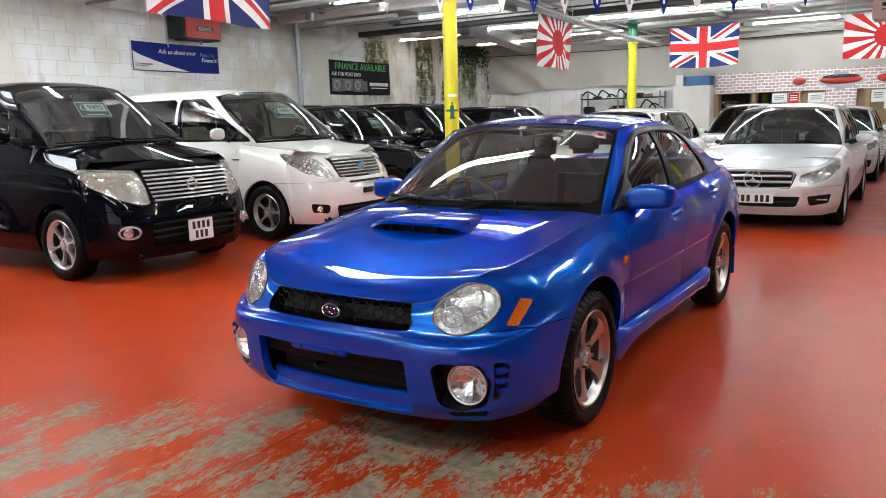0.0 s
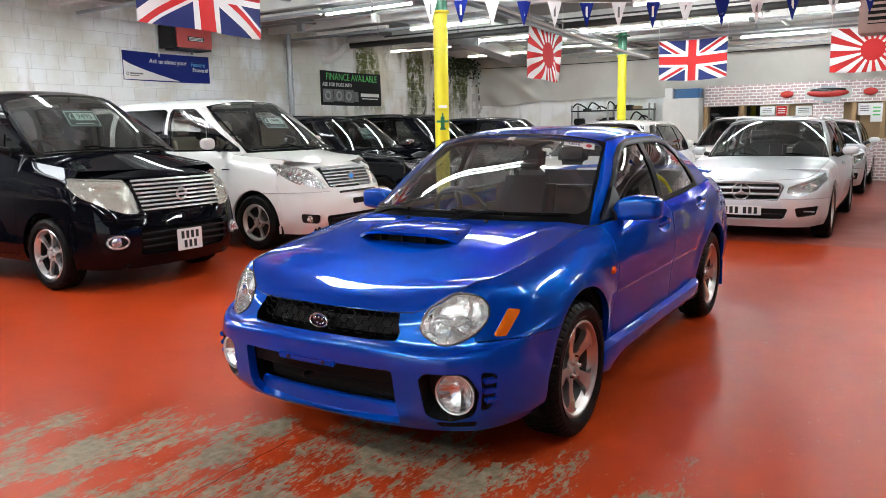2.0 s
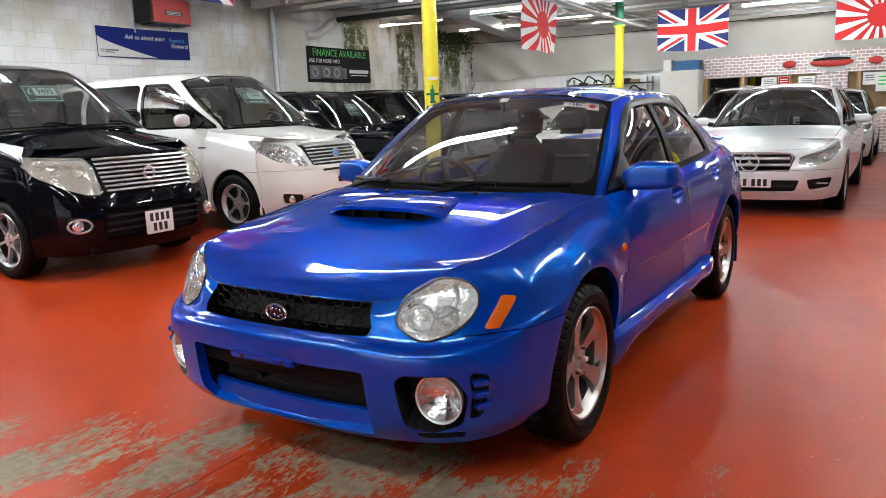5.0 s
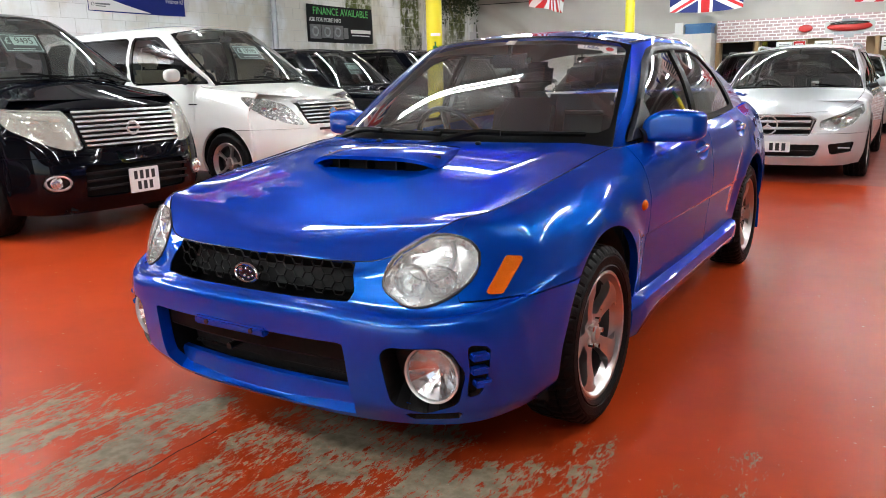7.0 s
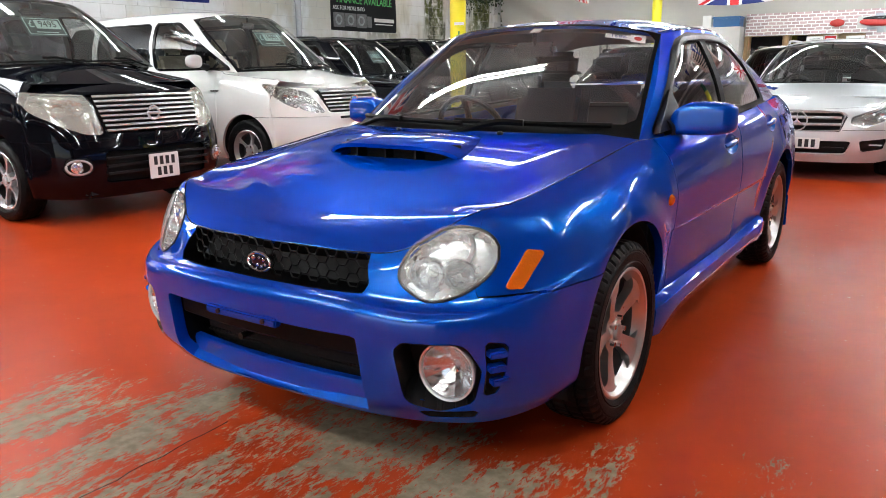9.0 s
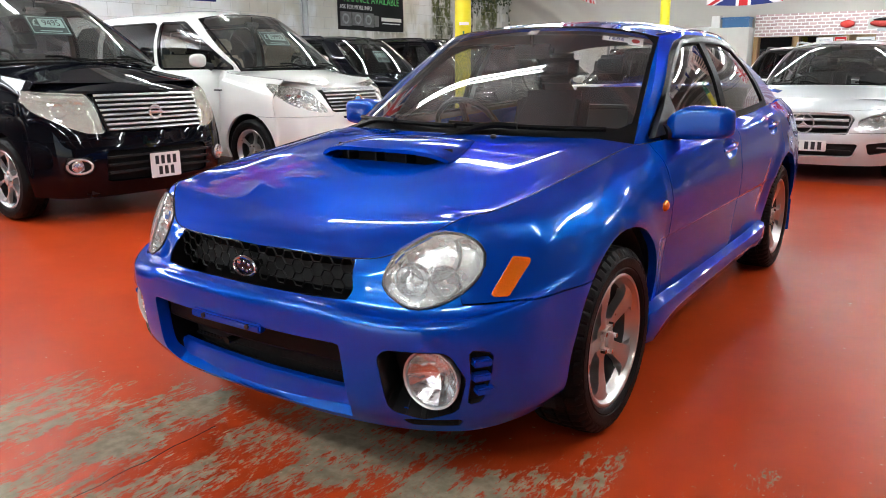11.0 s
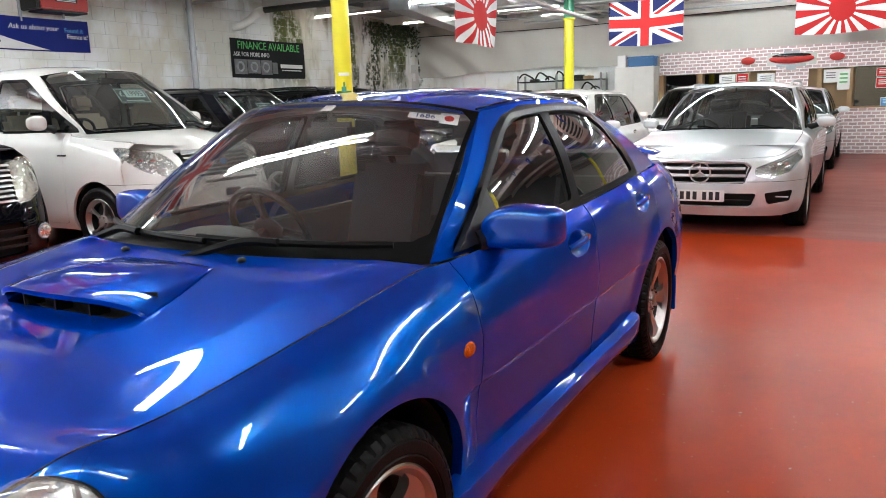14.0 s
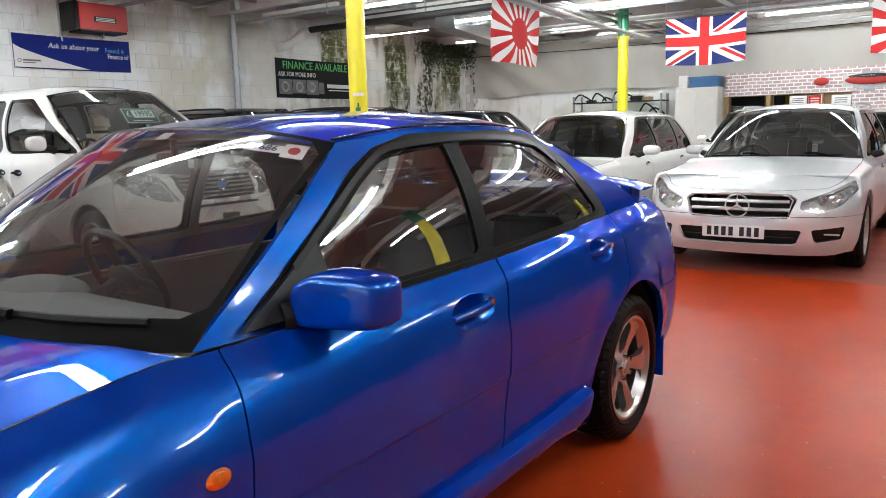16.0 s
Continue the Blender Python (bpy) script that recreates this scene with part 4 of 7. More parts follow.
def cabin(car, S, dash_y, dash_z, seats, wheel_x, mat=FABRIC, trim=CABIN, floor=0.30, width=0.66, back=1.3):
    """Dashboard, wheel, seats and a dark tub behind the glass."""
    tub = bmesh.new()
    box(-width, width, dash_y - 0.2, back, floor - 0.04, floor, 0, tub)
    for sx in (-1, 1):
        box(sx * width - 0.03, sx * width + 0.03, dash_y, back, floor, S["belt"][1][2] - 0.06, 0.01, tub)
    box(-width, width, back - 0.03, back, floor, S["belt"][-1][2] - 0.06, 0.01, tub)
    part("cabin_tub", tub, trim, car)
    d = bmesh.new()
    prof = [(dash_y - 0.32, dash_z - 0.03), (dash_y - 0.05, dash_z + 0.005), (dash_y + 0.10, dash_z - 0.01), (dash_y + 0.17, dash_z - 0.10), (dash_y + 0.10, dash_z - 0.34), (dash_y - 0.3, dash_z - 0.36)]
    b = prism(prof, -width, width)
    join(b, d, Matrix(((0, 1, 0, 0), (1, 0, 0, 0), (0, 0, 1, 0), (0, 0, 0, 1))))
    bmesh.ops.bevel(d, geom=d.edges[:], offset=0.03, segments=2, affect="EDGES")
    hump = ball((wheel_x, dash_y + 0.05, dash_z - 0.02), 1, None, 0.19, 0.12, 0.045)
    join(hump, d)
    part("dashboard", d, trim, car, smooth=50)
    m = Matrix.Translation((wheel_x, dash_y + 0.34, dash_z - 0.03)) @ Matrix.Rotation(radians(-64), 4, "X")
    ring = [m @ Vector((0.185 * math.cos(t), 0.185 * math.sin(t), 0)) for t in np.linspace(0, 2 * math.pi, 36, endpoint=False)]
    V, F = sweep(ring, 0.015, 8, True)
    sw = put("steering_wheel", V, F, PLASTIC, car)
    bm = ball((0, 0, -0.01), 1, None, 0.075, 0.06, 0.03)
    for t in (0.15, math.pi - 0.15, -math.pi / 2):
        rod((0, 0, 0), (0.18 * math.cos(t), 0.18 * math.sin(t), 0), 0.016, bm, 8)
    rod((0, 0, 0), (0, 0, -0.22), 0.03, bm, 10)
    bm.transform(m)
    part("wheel_boss", bm, PLASTIC, sw)
    for x, y, w in seats:
        seat(car, x, y, mat, floor + 0.24, w)
    e, c = np.array(S["roof_edge"][0]), S["roof_mid"][0]
    bm = box(-0.11, 0.11, c[0] + 0.00, c[0] + 0.05, c[1] - 0.14, c[1] - 0.075, 0.02)
    rod((0, c[0] + 0.02, c[1] - 0.09), (0, c[0] + 0.02, c[1] - 0.012), 0.01, bm)
    part("rear_view_mirror", bm, PLASTIC, car)


def price_board(car, S, x, up, text, w=0.34, h=0.20, tilt=0.0):
    """A dealer's price board behind the windscreen."""
    belt, wb = np.array(S["belt"][0]), S["ws_base"]
    s = np.array([x / belt[0]])
    b = parab(belt[0], belt[1], belt[2], wb[0], wb[1], s)[0]
    e, c = np.array(S["roof_edge"][0]), S["roof_mid"][0]
    t = parab(e[0], e[1], e[2], c[0], c[1], s)[0]
    p = b * (1 - up) + t * up + np.array((0, 0.10, -0.02))
    ang = math.degrees(math.atan2(t[1] - b[1], t[2] - b[2]))
    m = car.matrix_basis @ Matrix.Translation(p) @ Matrix.Rotation(radians(-ang * 0.75), 4, "X") @ Matrix.Rotation(radians(tilt), 4, "Y")
    bd = part("price_board", box(-w / 2, w / 2, -0.004, 0.004, -h / 2, h / 2, 0.0015), BOARD, None, m=m)
    tagged(bd, f"dark green dealer price board reading {text} behind the windscreen" if text else "dark dealer price board with unreadable print behind the windscreen", "price board", "price boards")
    fr = bmesh.new()
    for x0, x1, z0, z1 in ((-w / 2 + 0.012, w / 2 - 0.012, h / 2 - 0.02, h / 2 - 0.015), (-w / 2 + 0.012, w / 2 - 0.012, -h / 2 + 0.015, -h / 2 + 0.02), (-w / 2 + 0.012, -w / 2 + 0.017, -h / 2 + 0.016, h / 2 - 0.016), (w / 2 - 0.017, w / 2 - 0.012, -h / 2 + 0.016, h / 2 - 0.016)):
        box(x0, x1, -0.0065, -0.0035, z0, z1, 0, fr)
    box(-w * 0.28, w * 0.28, -0.0065, -0.0035, -h * 0.33, -h * 0.29, 0, fr)
    part("printed_border", fr, MINT, bd)
    if text:
        pad = part("number_pad", box(-w * 0.22, w * 0.40, -0.008, -0.005, -h * 0.12, h * 0.33, 0), MINT, bd)
        words("price_figures", text[1:], h * 0.46, INK, Matrix.Translation((w * 0.09, -0.009, h * 0.10)), bd, depth=0.0008, stretch=0.82)
        words("pound_sign", text[0], h * 0.50, MINT, Matrix.Translation((-w * 0.33, -0.0065, h * 0.10)), bd, depth=0.0008)
    else:
        bm = bmesh.new()
        for k in range(5):
            box(-w * 0.36 + k * w * 0.15, -w * 0.26 + k * w * 0.15, -0.0065, -0.0035, -h * 0.08, h * 0.28, 0, bm)
        part("figure_bars", bm, MINT, bd)

# ---- the blue saloon ----
SIDE_Y = [-1.62, -1.2625, -0.90, -0.74, 0.0, 0.75, 0.95, 1.2625, 1.60]


def saloon_rails():
    r = []
    r.append(front_rail([0, .30, .52, .68, .765, .80, .81, .79, .79, .79, .79, .79, .80, .80, .74, .5, 0],
                        [-2.055, -2.045, -2.00, -1.925, -1.80] + SIDE_Y + [1.93, 2.13, 2.17],
                        [.222, .222, .222, .228, .236, .242, .24, .235, .235, .235, .235, .235, .235, .25, .26, .27, .27]))
    r.append(front_rail([0, .31, .54, .70, .80, .838, .845, .815, .81, .812, .812, .82, .845, .835, .77, .52, 0],
                        [-2.115, -2.10, -2.05, -1.955, -1.81] + SIDE_Y + [1.96, 2.18, 2.22],
                        [.30, .30, .30, .30, .30, .30, .31, .31, .31, .31, .31, .31, .33, .34, .35, .36, .36]))
    r.append(front_rail([0, .31, .55, .712, .81, .848, .862, .835, .828, .830, .830, .838, .862, .848, .785, .53, 0],
                        [-2.135, -2.12, -2.07, -1.965, -1.815] + SIDE_Y + [1.98, 2.21, 2.25],
                        [.43, .43, .43, .43, .43, .43, .44, .44, .44, .44, .44, .44, .46, .46, .47, .47, .47]))
    r.append(front_rail([0, .31, .55, .71, .805, .846, .866, .848, .842, .846, .846, .852, .868, .852, .79, .54, 0],
                        [-2.142, -2.127, -2.075, -1.96, -1.80] + SIDE_Y + [1.98, 2.21, 2.25],
                        [.535, .535, .522, .520, .53, .55, .57, .56, .555, .555, .555, .56, .59, .58, .58, .58, .58]))
    r.append(front_rail([0, .30, .53, .688, .783, .832, .858, .852, .848, .852, .852, .856, .862, .846, .785, .53, 0],
                        [-2.09, -2.075, -2.02, -1.915, -1.77] + SIDE_Y + [1.96, 2.18, 2.22],
                        [.585, .585, .566, .572, .60, .635, .68, .66, .65, .65, .655, .66, .68, .68, .68, .68, .68]))
    r.append(front_rail([0, .30, .498, .660, .755, .802, .832, .846, .846, .850, .850, .850, .848, .83, .77, .52, 0],
                        [-2.055, -2.04, -1.988, -1.875, -1.75] + SIDE_Y + [1.94, 2.15, 2.18],
                        [.645, .645, .648, .705, .715, .73, .765, .745, .735, .74, .75, .755, .77, .78, .79, .79, .79]))
    r.append(front_rail([0, .30, .478, .632, .712, .745, .775, .795, .808, .822, .820, .815, .808, .79, .735, .51, 0],
                        [-2.035, -2.015, -1.975, -1.86, -1.745] + SIDE_Y + [1.92, 2.12, 2.15],
                        [.668, .668, .680, .766, .776, .792, .83, .845, .84, .86, .88, .885, .895, .90, .90, .89, .88]))
    r.append(front_rail([0, .31, .462, .60, .645, .675, .70, .715, .738, .768, .764, .755, .745, .725, .67, .48, 0],
                        [-2.02, -2.003, -1.962, -1.85, -1.75] + SIDE_Y + [1.90, 2.09, 2.12],
                        [.682, .682, .700, .790, .803, .822, .868, .912, .912, .928, .952, .962, .972, .98, .98, .97, .96]))
    # the bumper's tight upper shoulder
    k = np.array([1, 1, 1, 1, 1, .8] + [0] * 11)[:, None]
    r.insert(4, r[3] + (r[4] - r[3]) * (np.array((.30, .30, .70)) * k + .5 * (1 - k)))
    return r


def saloon_crease(B):
    """A broad raised middle of the bonnet, bounded by two creases that open towards the windscreen."""
    x, y = np.abs(B[..., 0]), B[..., 1]
    q = (y + 1.90) / 0.95
    line = 0.435 + 0.155 * np.clip(q, 0, 1) ** 0.8
    edge = x[:, -1:] + 0.004
    ramp = (edge - x) / np.maximum(edge - line, 0.03)
    ramp = np.where(ramp < 0.9, ramp, np.where(ramp > 1.1, 1, ramp - (ramp - 0.9) ** 2 / 0.4))
    w = np.clip(q * 1.8 + 0.05, 0, 1)
    w = w * w * (3 - 2 * w)
    B = B.copy()
    B[..., 2] += 0.020 * np.clip(ramp, 0, 1) * w
    return B


def bump_curve(x):
    x = np.clip(x, 0, 1)
    return x * x * (3 - 2 * x)


def saloon_press(V):
    """Pressed lines of the sides: the door crease, swollen arches and the dip behind the front arch."""
    V = V.copy()
    x, y, z = V.T
    out = np.zeros(len(V))
    low = bump_curve((0.586 - z) / 0.016) * bump_curve((z - 0.36) / 0.16) * bump_curve((y + 0.95) / 0.10) * bump_curve((1.06 - y) / 0.12)
    out -= 0.0065 * low
    for yc, zc in ((-1.2625, 0.318), (1.2625, 0.318)):
        d = np.hypot(y - yc, z - zc)
        up = bump_curve((z - 0.36) / 0.10)
        out += 0.007 * np.exp(-((d - 0.395) / 0.045) ** 2) * up - 0.004 * np.exp(-((d - 0.500) / 0.055) ** 2) * up
    V[:, 0] += np.sign(x) * out * (np.abs(x) > 0.6)
    return V


LX, LZ = 0.579, 0.667


def blue_saloon():
    car = thing("saloon_car", "glossy blue four-door saloon with bonnet scoop and round headlamps", "car")
    lamp = [(LX + k * 0.114 * math.cos(t), LZ + k * 0.093 * math.sin(t) + 0.016 * math.cos(t)) for t in np.linspace(0, 2 * math.pi, 48, endpoint=False) for k in [1 - 0.10 * math.exp(-((t - 4.0) / 0.42) ** 2)]]
    S = dict(paint=BLUE, rails=saloon_rails(), nu=16, nv=8, fine=True, frit=0.125, seal=MESHBLK, press=saloon_press, cups=True, arch=(-1.2625, 1.2625, 0.318, 0.374),
             cuts={"lamp": (lamp, 0.0, -1.5),
                   "grille": ([(-.5, .72), (.352, .72), (.362, .668), (.386, .61), (.378, .590), (-.5, .587)], 0.004, -1.9),
                   "intake": ([(-.5, .468), (.385, .468), (.392, .29), (.375, .252), (-.5, .238)], 0.010, -1.9),
                   "fog": ([(.540, .444), (.650, .440), (.670, .395), (.655, .33), (.60, .310), (.552, .325)], 0.034, -1.6),
                   "slot": ([(.55, .266), (.68, .270), (.67, .256), (.56, .252)], 0.004, -1.6),
                   "vent": ([(.720, .472), (.750, .462), (.746, .40), (.728, .335), (.712, .330), (.722, .40)], 0.005, -1.6)},
             doors=[([(-.80, .27), (.215, .27), (.215, .78), (.275, .95), (.275, 1.1), (-.742, 1.1), (-.79, .75)], 0.0, 0.045, 0.826),
                    ([(.22, .27), (.84, .27), (.91, .45), (1.07, .62), (1.19, .76), (1.215, .90), (1.20, 1.1), (.28, 1.1), (.28, .95), (.22, .78)], 0.0, .965, 0.862)],
             bumper=lambda V: np.minimum(-1.2625 - V[:, 1], 0.584 + np.clip((0.66 - np.abs(V[:, 0])) * 8, 0, 2) - V[:, 2]),
             rear_bumper=(1.2625, 0.60), u_corner=3.0, u_cowl=7.6,
             bonnet_mid=[(0, -2.02, .682), (0, -1.985, .706), (0, -1.93, .736), (0, -1.72, .798), (0, -1.45, .853), (0, -1.2, .895), (0, -1.01, .918)],
             crease=saloon_crease, bonnet_cut=[(-.01, -1.44), (.225, -1.44), (.222, -1.30), (-.01, -1.28)],
             belt=[(.692, -.80, .905), (.742, -.35, .912), (.755, .25, .93), (.748, .85, .955), (.69, 1.72, .975)],
             roof_edge=[(.560, -.205, 1.312), (.572, .10, 1.340), (.578, .45, 1.345), (.570, .80, 1.325), (.545, 1.02, 1.285)],
             roof_mid=[(-.33, 1.366), (.02, 1.402), (.42, 1.410), (.80, 1.390), (1.08, 1.350)],
             ws_base=(-1.02, .905), rw_base=(1.78, 1.0), glass=GLASS, rear_glass=GLASS, dlo=[(-.66, .928), (1.245, .962), (1.225, 1.02), (1.03, 1.225), (.88, 1.294), (.62, 1.322), (.09, 1.318), (-.08, 1.283), (-.20, 1.228)], ws_bulge=0.03, crown=3.2, hood_crown=2.5,
             windows=[("front_door_window", [(-.60, .948), (.222, .960), (.240, 1.296), (.07, 1.294), (-.09, 1.255), (-.20, 1.198)], 0.012, SIDEGLASS),
                      ("rear_door_window", [(.294, .962), (1.175, .988), (.99, 1.20), (.84, 1.270), (.60, 1.298), (.312, 1.298)], 0.012, SIDEGLASS)],
             frame=MESHBLK, bow=0.022, deck=(13.2, 15.4, 0.02), clear=0.24, under=(-1.93, 2.05, 0.56), liner=0.80, handle=BLUE)
    cut = shell(car, S)
    proto = wheel_meshes(0.312, 0.222, 0.205, 5, POLISHED, "cast", seg=240)
    set_wheels(car, 0.745, -1.2625, 1.2625, 0.312, proto)
    # headlamps
    obs, c, n = lens_from(car, cut["lamp"], "headlamp", LENS, 0.022, label="round clear-lensed headlamp, slightly hazed")
    behind(obs, cut["lamp"], "lamp_dish", LAMPGREY, 0.050, 0.90)
    LV, LF = cut["lamp"]
    cnt = {}
    for q in LF:
        for a, b in zip(q, q[1:] + q[:1]):
            cnt[(min(a, b), max(a, b))] = cnt.get((min(a, b), max(a, b)), 0) + 1
    ids = sorted({i for e, k in cnt.items() if k == 1 for i in e}, key=lambda i: math.atan2(LV[i][2] - LZ, LV[i][0] - LX))
    GV, GF = sweep(LV[ids][::2], .0042, 6, True)
    for fl, o in zip((False, True), obs):
        put("lamp_gasket", *(flipx(GV, GF) if fl else (GV, GF)), PLASTIC, o)
    nv = Vector(n).normalized()
    e = Vector((0, 0, 1)).cross(nv).normalized()
    up = nv.cross(e)
    C = Vector(c) - nv * 0.035
    bowl(obs, C - e * 0.046 - up * 0.040 + nv * .016, nv, 0.046, 0.045, FACETS)
    bowl(obs, C + e * 0.040 - up * 0.042 + nv * .014, nv, 0.043, 0.045, FACETS)
    bowl(obs, C + up * 0.036 + e * .004 - nv * .006, nv, 0.074, 0.022, LAMPHAZE, bulb=False)
    for fl, o in zip((False, True), obs):
        for k, sg in ((0.046, -1), (0.040, 1)):
            c3 = C + e * k * sg - up * 0.041 + nv * .012
            c3.x = -c3.x if fl else c3.x
            part("projector_lens", ball(c3, 0.036, None, 1, 0.5, 1), CLEARLENS, o).visible_shadow = False
    # grille: black surround, honeycomb, oval badge
    g = bmesh.new()
    gy = lambda x: -2.075 + 0.20 * x * x
    a, b, done = 0.040, 0.0030, set()
    for i in range(-11, 12):
        for j in range(-2, 3):
            cx, cz = i * a * 0.866 * 1.0, 0.622 + (j + 0.5 * (i % 2)) * a
            if abs(cx) > 0.362 or not 0.585 < cz < 0.665:
                continue
            for k in range(6):
                t0, t1 = math.pi / 3 * k, math.pi / 3 * (k + 1)
                p, q = (cx + a * 0.577 * math.cos(t0), cz + a * 0.577 * math.sin(t0)), (cx + a * 0.577 * math.cos(t1), cz + a * 0.577 * math.sin(t1))
                key = (round((p[0] + q[0]) * 500), round((p[1] + q[1]) * 500))
                if key not in done:
                    done.add(key)
                    rod((p[0], gy(p[0]) + 0.042, p[1]), (q[0], gy(q[0]) + 0.042, q[1]), b, g, 4)
    gr = part("grille", g, MESHBLK, car, "black honeycomb grille mesh", 20)
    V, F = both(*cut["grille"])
    # near-black sheet paints the shade behind the mesh
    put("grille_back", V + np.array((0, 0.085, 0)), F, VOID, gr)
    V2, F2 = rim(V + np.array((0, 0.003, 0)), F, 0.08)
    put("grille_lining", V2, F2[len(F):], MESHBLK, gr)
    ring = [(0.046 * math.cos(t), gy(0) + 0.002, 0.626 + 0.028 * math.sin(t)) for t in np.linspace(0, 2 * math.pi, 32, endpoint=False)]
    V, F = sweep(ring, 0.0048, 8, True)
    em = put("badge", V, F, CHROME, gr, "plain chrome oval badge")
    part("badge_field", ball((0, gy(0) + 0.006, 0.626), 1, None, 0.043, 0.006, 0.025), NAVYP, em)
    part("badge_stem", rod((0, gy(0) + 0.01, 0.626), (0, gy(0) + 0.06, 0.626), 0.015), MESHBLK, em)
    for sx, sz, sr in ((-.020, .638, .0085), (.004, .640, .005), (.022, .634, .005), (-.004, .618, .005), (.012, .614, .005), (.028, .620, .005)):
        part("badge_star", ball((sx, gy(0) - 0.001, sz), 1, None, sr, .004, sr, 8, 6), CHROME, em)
    # near-black box added to stop light showing through behind the grille
    part("grille_blocker", box(-.47, .47, -1.93, -1.91, .30, .70), VOID, gr)
    # lower intake: near-black back that paints its shade, two bars and the empty plate mount
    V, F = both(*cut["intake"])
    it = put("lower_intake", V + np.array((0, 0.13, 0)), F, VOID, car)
    V2, F2 = rim(V + np.array((0, 0.004, 0)), F, 0.035)
    put("intake_lining", V2, F2[len(F):], BLUE, it)
    V2, F2 = rim(V + np.array((0, 0.039, 0)), F, 0.095)
    put("intake_duct", V2, F2[len(F):], MESHBLK, it)
    xs = np.linspace(-.40, .40, 25)
    shelf = [np.stack([xs, y0 + .18 * xs * xs, np.full(25, z0)], -1) for y0, z0 in ((-2.068, .238), (-2.060, .241), (-2.054, .248), (-2.052, .262), (-2.052, .282), (-2.051, .300), (-2.047, .310), (-2.03, .313))]
    put("intake_shelf", *grid(np.stack(shelf)), BLUE, it, "blue dished shelf under the intake")
    V, F = grid(np.stack([np.stack([xs * .96, -2.095 + .012 * k + .17 * xs * xs, np.full(25, z0)], -1) for k, z0 in ((0, .474), (0, .412), (.5, .404), (2, .402))]))
    put("intake_upper_bar", V, F, MESHBLK, it)
    part("intake_lower_bar", box(-.37, .37, -1.99, -1.975, .318, .330, 0.004), PLASTIC, it)
    part("towing_hook", rod((-.10, -2.08, .375), (-.10, -1.98, .38), .011), PLASTIC, it)
    mount = box(-.17, .13, -2.148, -2.120, .462, .488, 0.006)
    part("plate_mount", mount, BLUE, car)
    for x in (-.11, .08):
        part("mount_bolt", rod((x, -2.153, .476), (x, -2.145, .476), .008, None, 8), PLASTIC, car)
    # fog lamps in black pockets, slots and side vents
    V, F = cut["fog"]
    c, N = V.mean(0), normals(V, F).mean(0)
    V2, F2 = rim(V, F, 0.125)
    for fl in (False, True):
        o = put("fog_lamp_pocket", *(flipx(V2, F2[len(F):]) if fl else (V2, F2[len(F):])), PLASTIC, car)
        W = V - N * 0.12
        put("pocket_back", *(flipx(W, F) if fl else (W, F)), PLASTIC, o)
        sx = -1 if fl else 1
        d = Vector((0.10 * sx, -1, 0))
        base = Vector((sx * 0.610, -1.990, 0.384))
        q = d.to_track_quat("X", "Z").to_matrix()
        for nm, prof, mt in (("fog_ring", [(-0.05, .066), (0.0, .085), (0.006, .084), (0.004, .078), (-0.01, .076)], BRIGHTBAR), ("fog_reflector", [(-0.050, .001), (-0.045, .020), (-0.034, .041), (-0.020, .059), (-0.004, .077)], FACETS), ("fog_lens", [(0.008, .001), (0.006, .04), (-0.002, .078)], CLEARLENS)):
            LV, LF = lathe(prof, 14 if nm == "fog_reflector" else 32)
            LV = np.array([q @ Vector(v) for v in LV]) + np.array(base)
            x = put(nm, LV, LF, mt, o, "", 0 if nm == "fog_reflector" else 50)
            x.visible_shadow = mt is not CLEARLENS
    # slots and vents are backed near-black, their inner shade in the colour
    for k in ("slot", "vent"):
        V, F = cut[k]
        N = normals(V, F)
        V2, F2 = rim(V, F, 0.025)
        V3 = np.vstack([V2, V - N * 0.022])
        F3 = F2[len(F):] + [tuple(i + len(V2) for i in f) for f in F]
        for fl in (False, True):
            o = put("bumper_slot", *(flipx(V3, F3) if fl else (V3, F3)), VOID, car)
            if k == "vent":
                sx = -1 if fl else 1
                for z in (.445, .405, .365):
                    k2 = np.argmin(np.abs(V[:, 2] - z) + np.abs(V[:, 0] - .735))
                    p = V[k2] - N[k2] * .006
                    part("vent_fin", box(-.026, .026, -.022, .010, -.010, .010, .004, None, Matrix.Translation((sx * p[0], p[1], z)) @ Matrix.Rotation(sx * .95, 4, "Z")), BLUE, o)
    # amber corner markers and side repeaters
    rails = S["rails"]
    V, F = grid(surf(rails, np.linspace(3.2, 5.2, 61), np.linspace(4.2, 6.4, 45)))
    d = sd(V[:, (1, 2)], [(-1.857, .605), (-1.831, .603), (-1.754, .683), (-1.786, .689)], 0.007)
    V, F = clip(V, F, -d)
    V = V + normals(V, F) * 0.006
    V, F = rim(V, F, 0.02)
    for fl in (False, True):
        put("corner_marker", *(flipx(V, F) if fl else (V, F)), AMBER, car, "amber corner marker lamp")
        sx = -1 if fl else 1
        part("side_repeater", ball((sx * 0.848, -.875, .705), 1, None, 0.014, 0.030, 0.021), AMBER, car, "small amber side repeater")
    # scoop on the bonnet
    B = cut["bonnet_grid"]
    flat = B.reshape(-1, 3)

    def bz(x, y):
        d = (flat[:, 0] - abs(x)) ** 2 + (flat[:, 1] - y) ** 2
        k = np.argsort(d)[:24]
        w = np.exp(-d[k] / (2 * 0.022**2)) + 1e-9
        return float((flat[k, 2] * w).sum() / w.sum())

    rows = []
